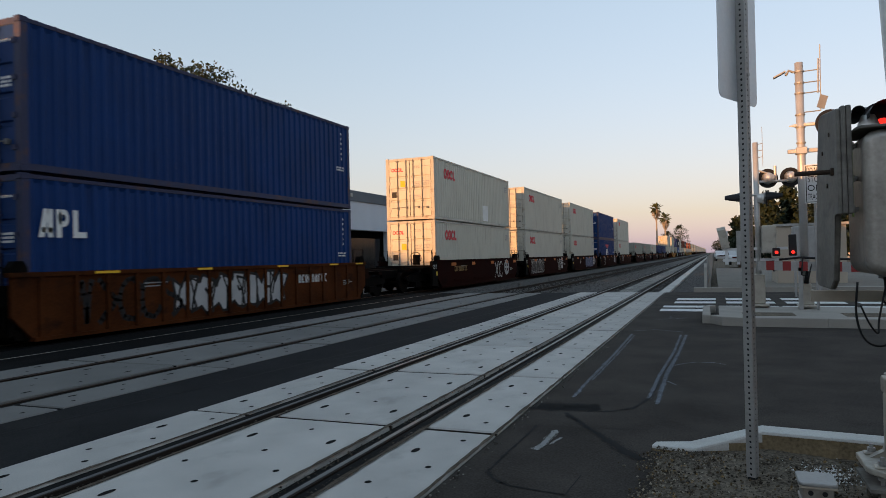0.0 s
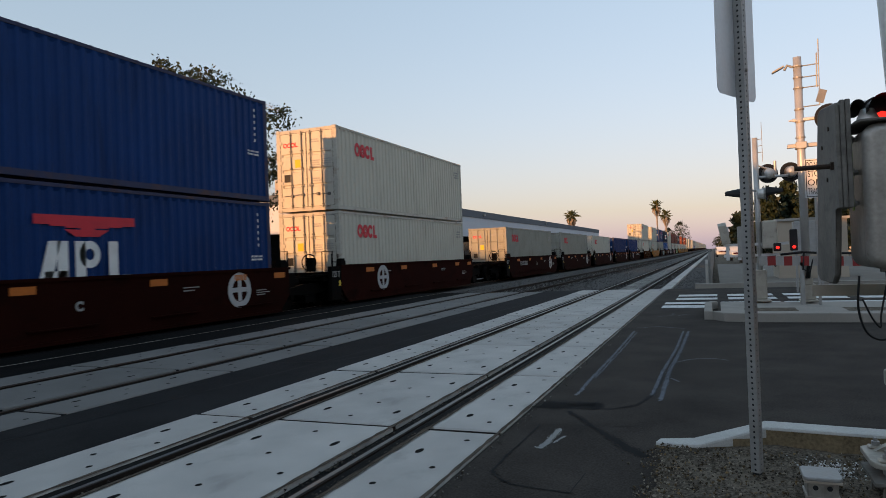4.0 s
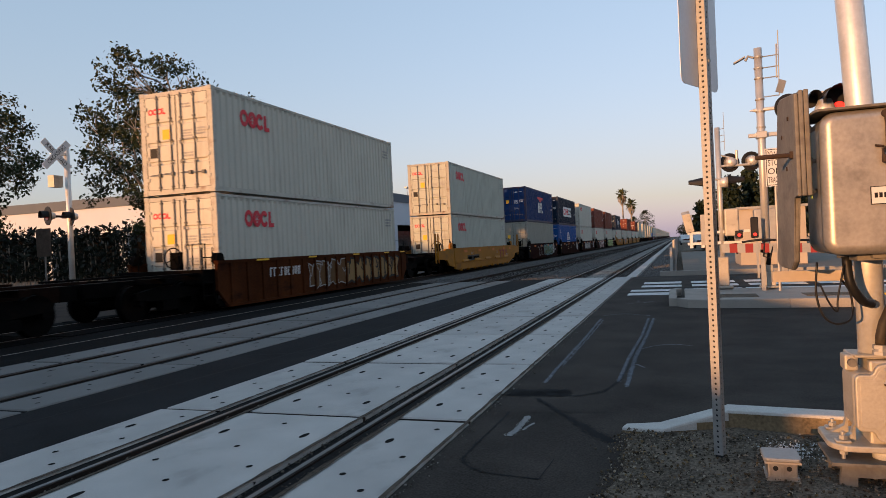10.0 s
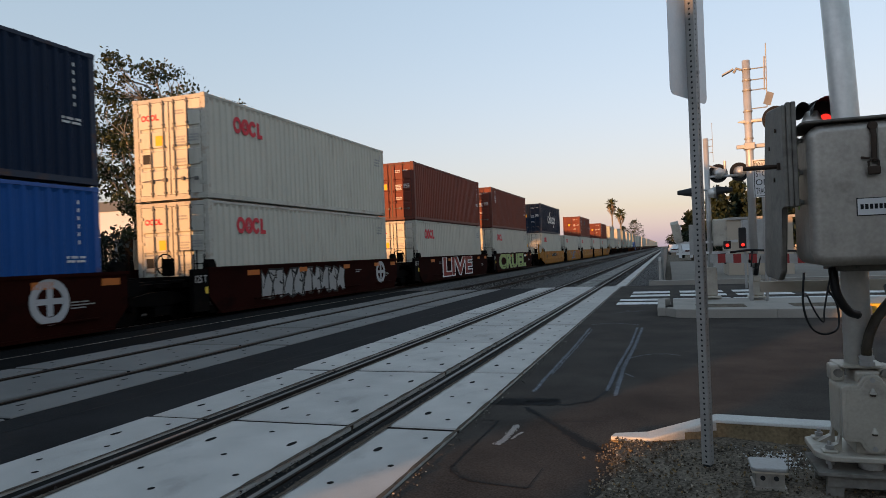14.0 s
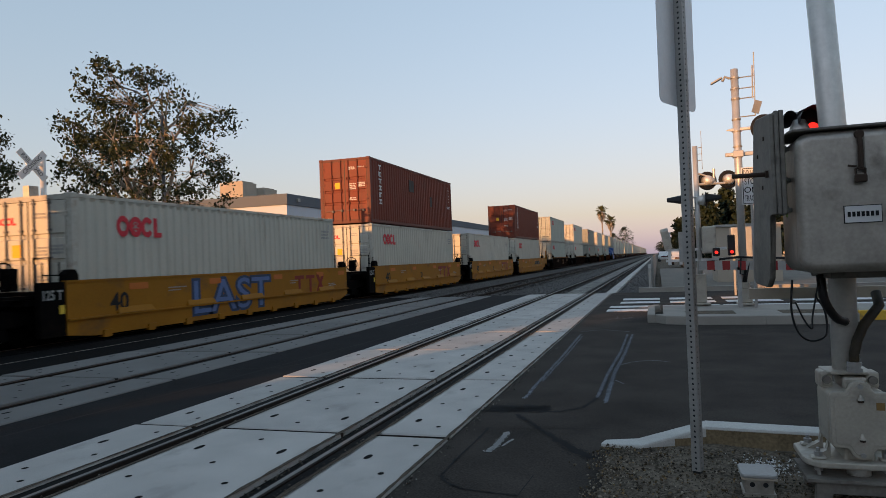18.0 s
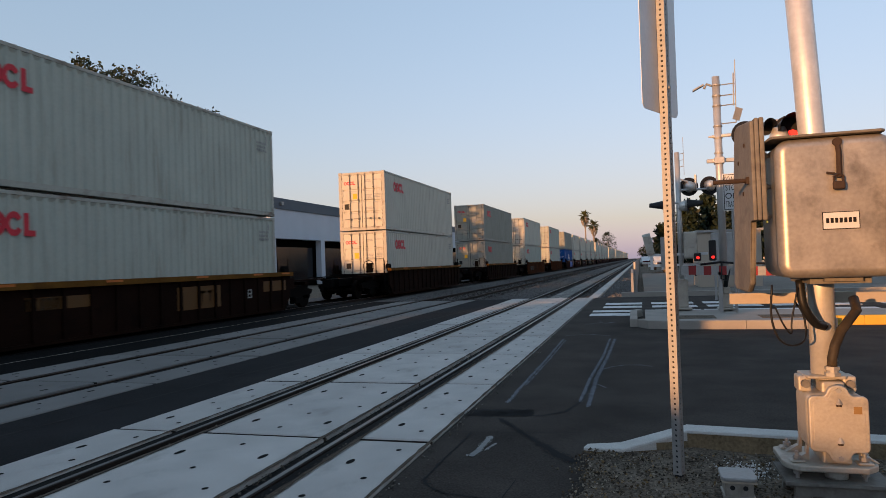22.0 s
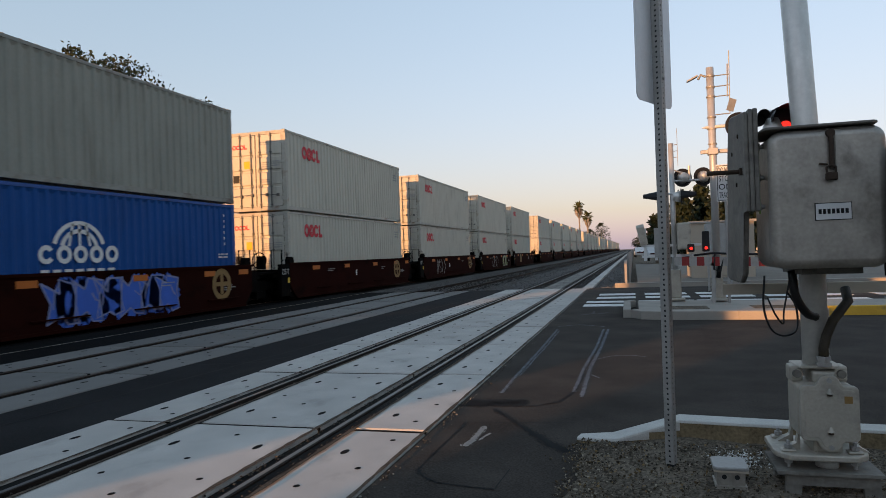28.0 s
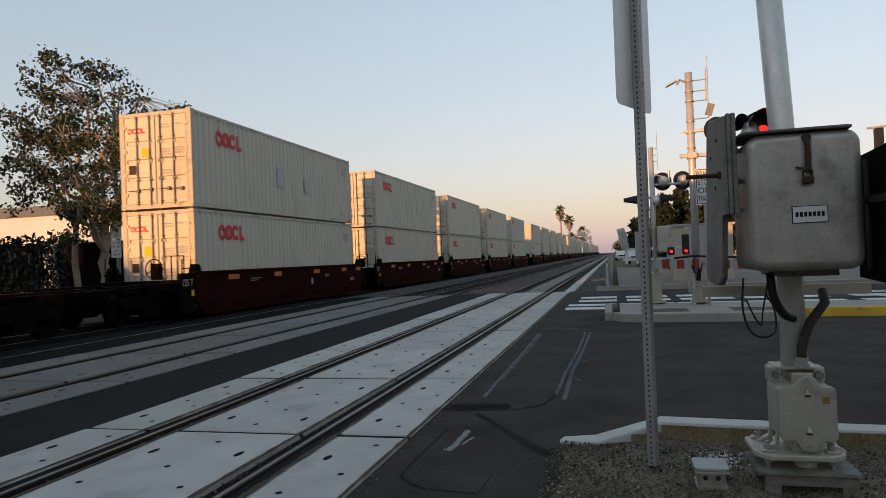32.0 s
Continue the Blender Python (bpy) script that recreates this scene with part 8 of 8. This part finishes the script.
def hole_mesh(name, spots):
    bm = bmesh.new()
    for x, y, a, b in spots:
        n = 10
        bm.faces.new([bm.verts.new((x + a * math.cos(t), y + b * math.sin(t), 0.002)) for t in (2 * math.pi * k / n for k in range(n))])
    return mesh_of(name, bm, M["rubber"])


FIELD, GAUGE = 0.64, 1.19
field_me, gauge_me = panel_mesh("field_panel", FIELD), panel_mesh("gauge_panel", GAUGE)
field_holes = hole_mesh("bolt_pocket", [(0.2, 0.5, 0.028, 0.062), (0.2, 1.95, 0.028, 0.062), (0.45, 0.3, 0.023, 0.027), (0.45, 0.95, 0.023, 0.027), (0.45, 1.6, 0.023, 0.027), (0.45, 2.3, 0.023, 0.027), (0.2, 1.2, 0.023, 0.027)])
gauge_holes = hole_mesh("bolt_pocket", [(0.22, 0.5, 0.028, 0.07), (0.97, 0.5, 0.028, 0.07), (0.22, 1.95, 0.028, 0.07), (0.97, 1.95, 0.028, 0.07), (0.2, 1.2, 0.023, 0.027), (0.99, 1.2, 0.023, 0.027),
                                        (0.6, 0.28, 0.023, 0.027), (0.6, 0.85, 0.023, 0.027), (0.6, 1.6, 0.023, 0.027), (0.6, 2.25, 0.023, 0.027)])
# copies for the train's track, with the train's shade painted in
train_shade_me = {}
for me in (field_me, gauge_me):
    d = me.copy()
    d.materials[0] = M["panel_train_shade"]
    train_shade_me[me.name] = d
# middle track: the same slabs with part of the shade painted in
shade_me = {}
for me in (field_me, gauge_me):
    d = me.copy()
    d.materials[0] = M["panel_shade"]
    shade_me[me.name] = d
for which, first in (("near", 5.25 - 4 * PITCH), ("middle", 4.93 - 4 * PITCH), ("train", 5.0 - 4 * PITCH)):
    xa, xb = RAILS[which]
    deck = thing("crossing_deck", Matrix(), "pale grey concrete crossing panels laid between and beside the rails", "crossing deck", "", "structure")
    for k in range(12):
        y = first + k * PITCH
        for x0, me, holes in ((xa - 0.15 - FIELD, field_me, field_holes), ((xa + xb) / 2 - GAUGE / 2, gauge_me, gauge_holes), (xb + 0.15, field_me, field_holes)):
            p = new("panel", {"near": me, "middle": shade_me[me.name], "train": train_shade_me[me.name]}[which])
            p.parent = deck
            p.location = (x0, y, 0.004 * math.sin(k * 2.3 + x0))
            q = new("bolt_pocket", holes)
            q.parent = p
            bm = bmesh.new()
            box(bm, x0 + 0.01, x0 + (GAUGE if me is gauge_me else FIELD) - 0.01, y - 0.0315, y + 0.0315, -0.16, -0.01)
            part("joint_filler", bm, M["joint_dirt"] if which == "near" else M["rubber"], deck, "dirt-packed joint" if which == "near" else "dark dirty joint")
            if which == "near":
                bm = bmesh.new()
                box(bm, x0 + 0.01, x0 + (GAUGE if me is gauge_me else FIELD) - 0.01, y - 0.009, y + 0.009, -0.012, -0.006)
                part("joint_gap", bm, M["rubber"], deck, "black gap in the joint")
    for x in (xa, xb):
        for s in (-1, 1):
            bm = bmesh.new()
            a, b = sorted((x + s * 0.04, x + s * 0.148))
            box(bm, a, b, first, first + 12 * PITCH, -0.16, -0.03 if (x == xa) == (s > 0) else -0.012)
            part("rubber_seal", bm, M["rubber"], deck, "dirty black rubber rail seal")

# ---- ties and loose ballast beyond the crossing ----
bm = bmesh.new()
box(bm, -1.3, 1.3, -0.11, 0.11, -0.2, -0.15 + 0.03)
tie_me = mesh_of("tie", bm, M["tie"])
for which in ("near", "middle"):
    xa, xb = RAILS[which]
    row = thing("track_ties", Matrix(), "concrete ties sunk in grey ballast", "ties", "", "structure")
    for k in range(120):
        t = new("tie", tie_me)
        t.parent = row
        t.location = ((xa + xb) / 2, FAR_Y + 0.4 + k * 0.61, 0.005)


def bed_stone(r):
    y = FAR_Y + 0.1 + 60 * r.random() ** 2.2
    x = r.uniform(-10.6, -1.95) if r.random() < 0.85 else r.uniform(-1.55, -0.4)
    return x, y, -0.105 + (0.12 if -6.0 < x < -4.8 else 0.02) * r.random()


rocks("ballast_stones", 12000, bed_stone, 0.035, M["stone"], "loose grey crushed stones between the tracks", 31)

# ---- dirt along the rails of the near track ----
grime = thing("rail_grime", Matrix(), "brown dirt packed along the panel edges beside the rails", "dirt", "", "structure")
EDGE_DIRT = surface("edge_dirt", (0.085, 0.067, 0.052), 0.95, vary=0.4, scale=5, grain=50, bump=0.5, speckle=1.4, spec=0.05)
for k, x in enumerate((-3.97 - 0.165, -3.97 + 0.165, -2.46 - 0.165, -2.46 + 0.165)):
    bm = bmesh.new()
    ribbon(bm, [(x, -2.0), (x, 8.0), (x, 25.4)], 0.04, 0.0085, 0.0015, 90 + k)
    part("dirt_strip", bm, EDGE_DIRT, grime)
bm = bmesh.new()
ribbon(bm, [(-1.678, -2.0), (-1.678, 8.0), (-1.678, 25.4)], 0.035, 0.0085, 0.002, 99)
part("dirt_strip", bm, EDGE_DIRT, grime)
rocks("flangeway_gravel", 1500, lambda q: (q.choice((-2.46 - 0.1, -2.46 + 0.09, -2.46 - 0.1, -3.97 + 0.1)) + q.gauss(0, 0.02), 3.0 + q.random() ** 1.6 * 16, -0.012), 0.009, chip_material("flangeway_bits", (0.03, 0.025, 0.02), (0.16, 0.14, 0.115)), "small stones caught beside the rail", 12)
rocks("edge_gravel", 260, lambda q: (-1.63 + abs(q.gauss(0, 0.035)), 3.0 + q.random() ** 1.4 * 10, 0.0), 0.009, chip_material("edge_bits", (0.04, 0.036, 0.03), (0.3, 0.28, 0.25)), "small stones along the edge of the panels", 13)

motions()
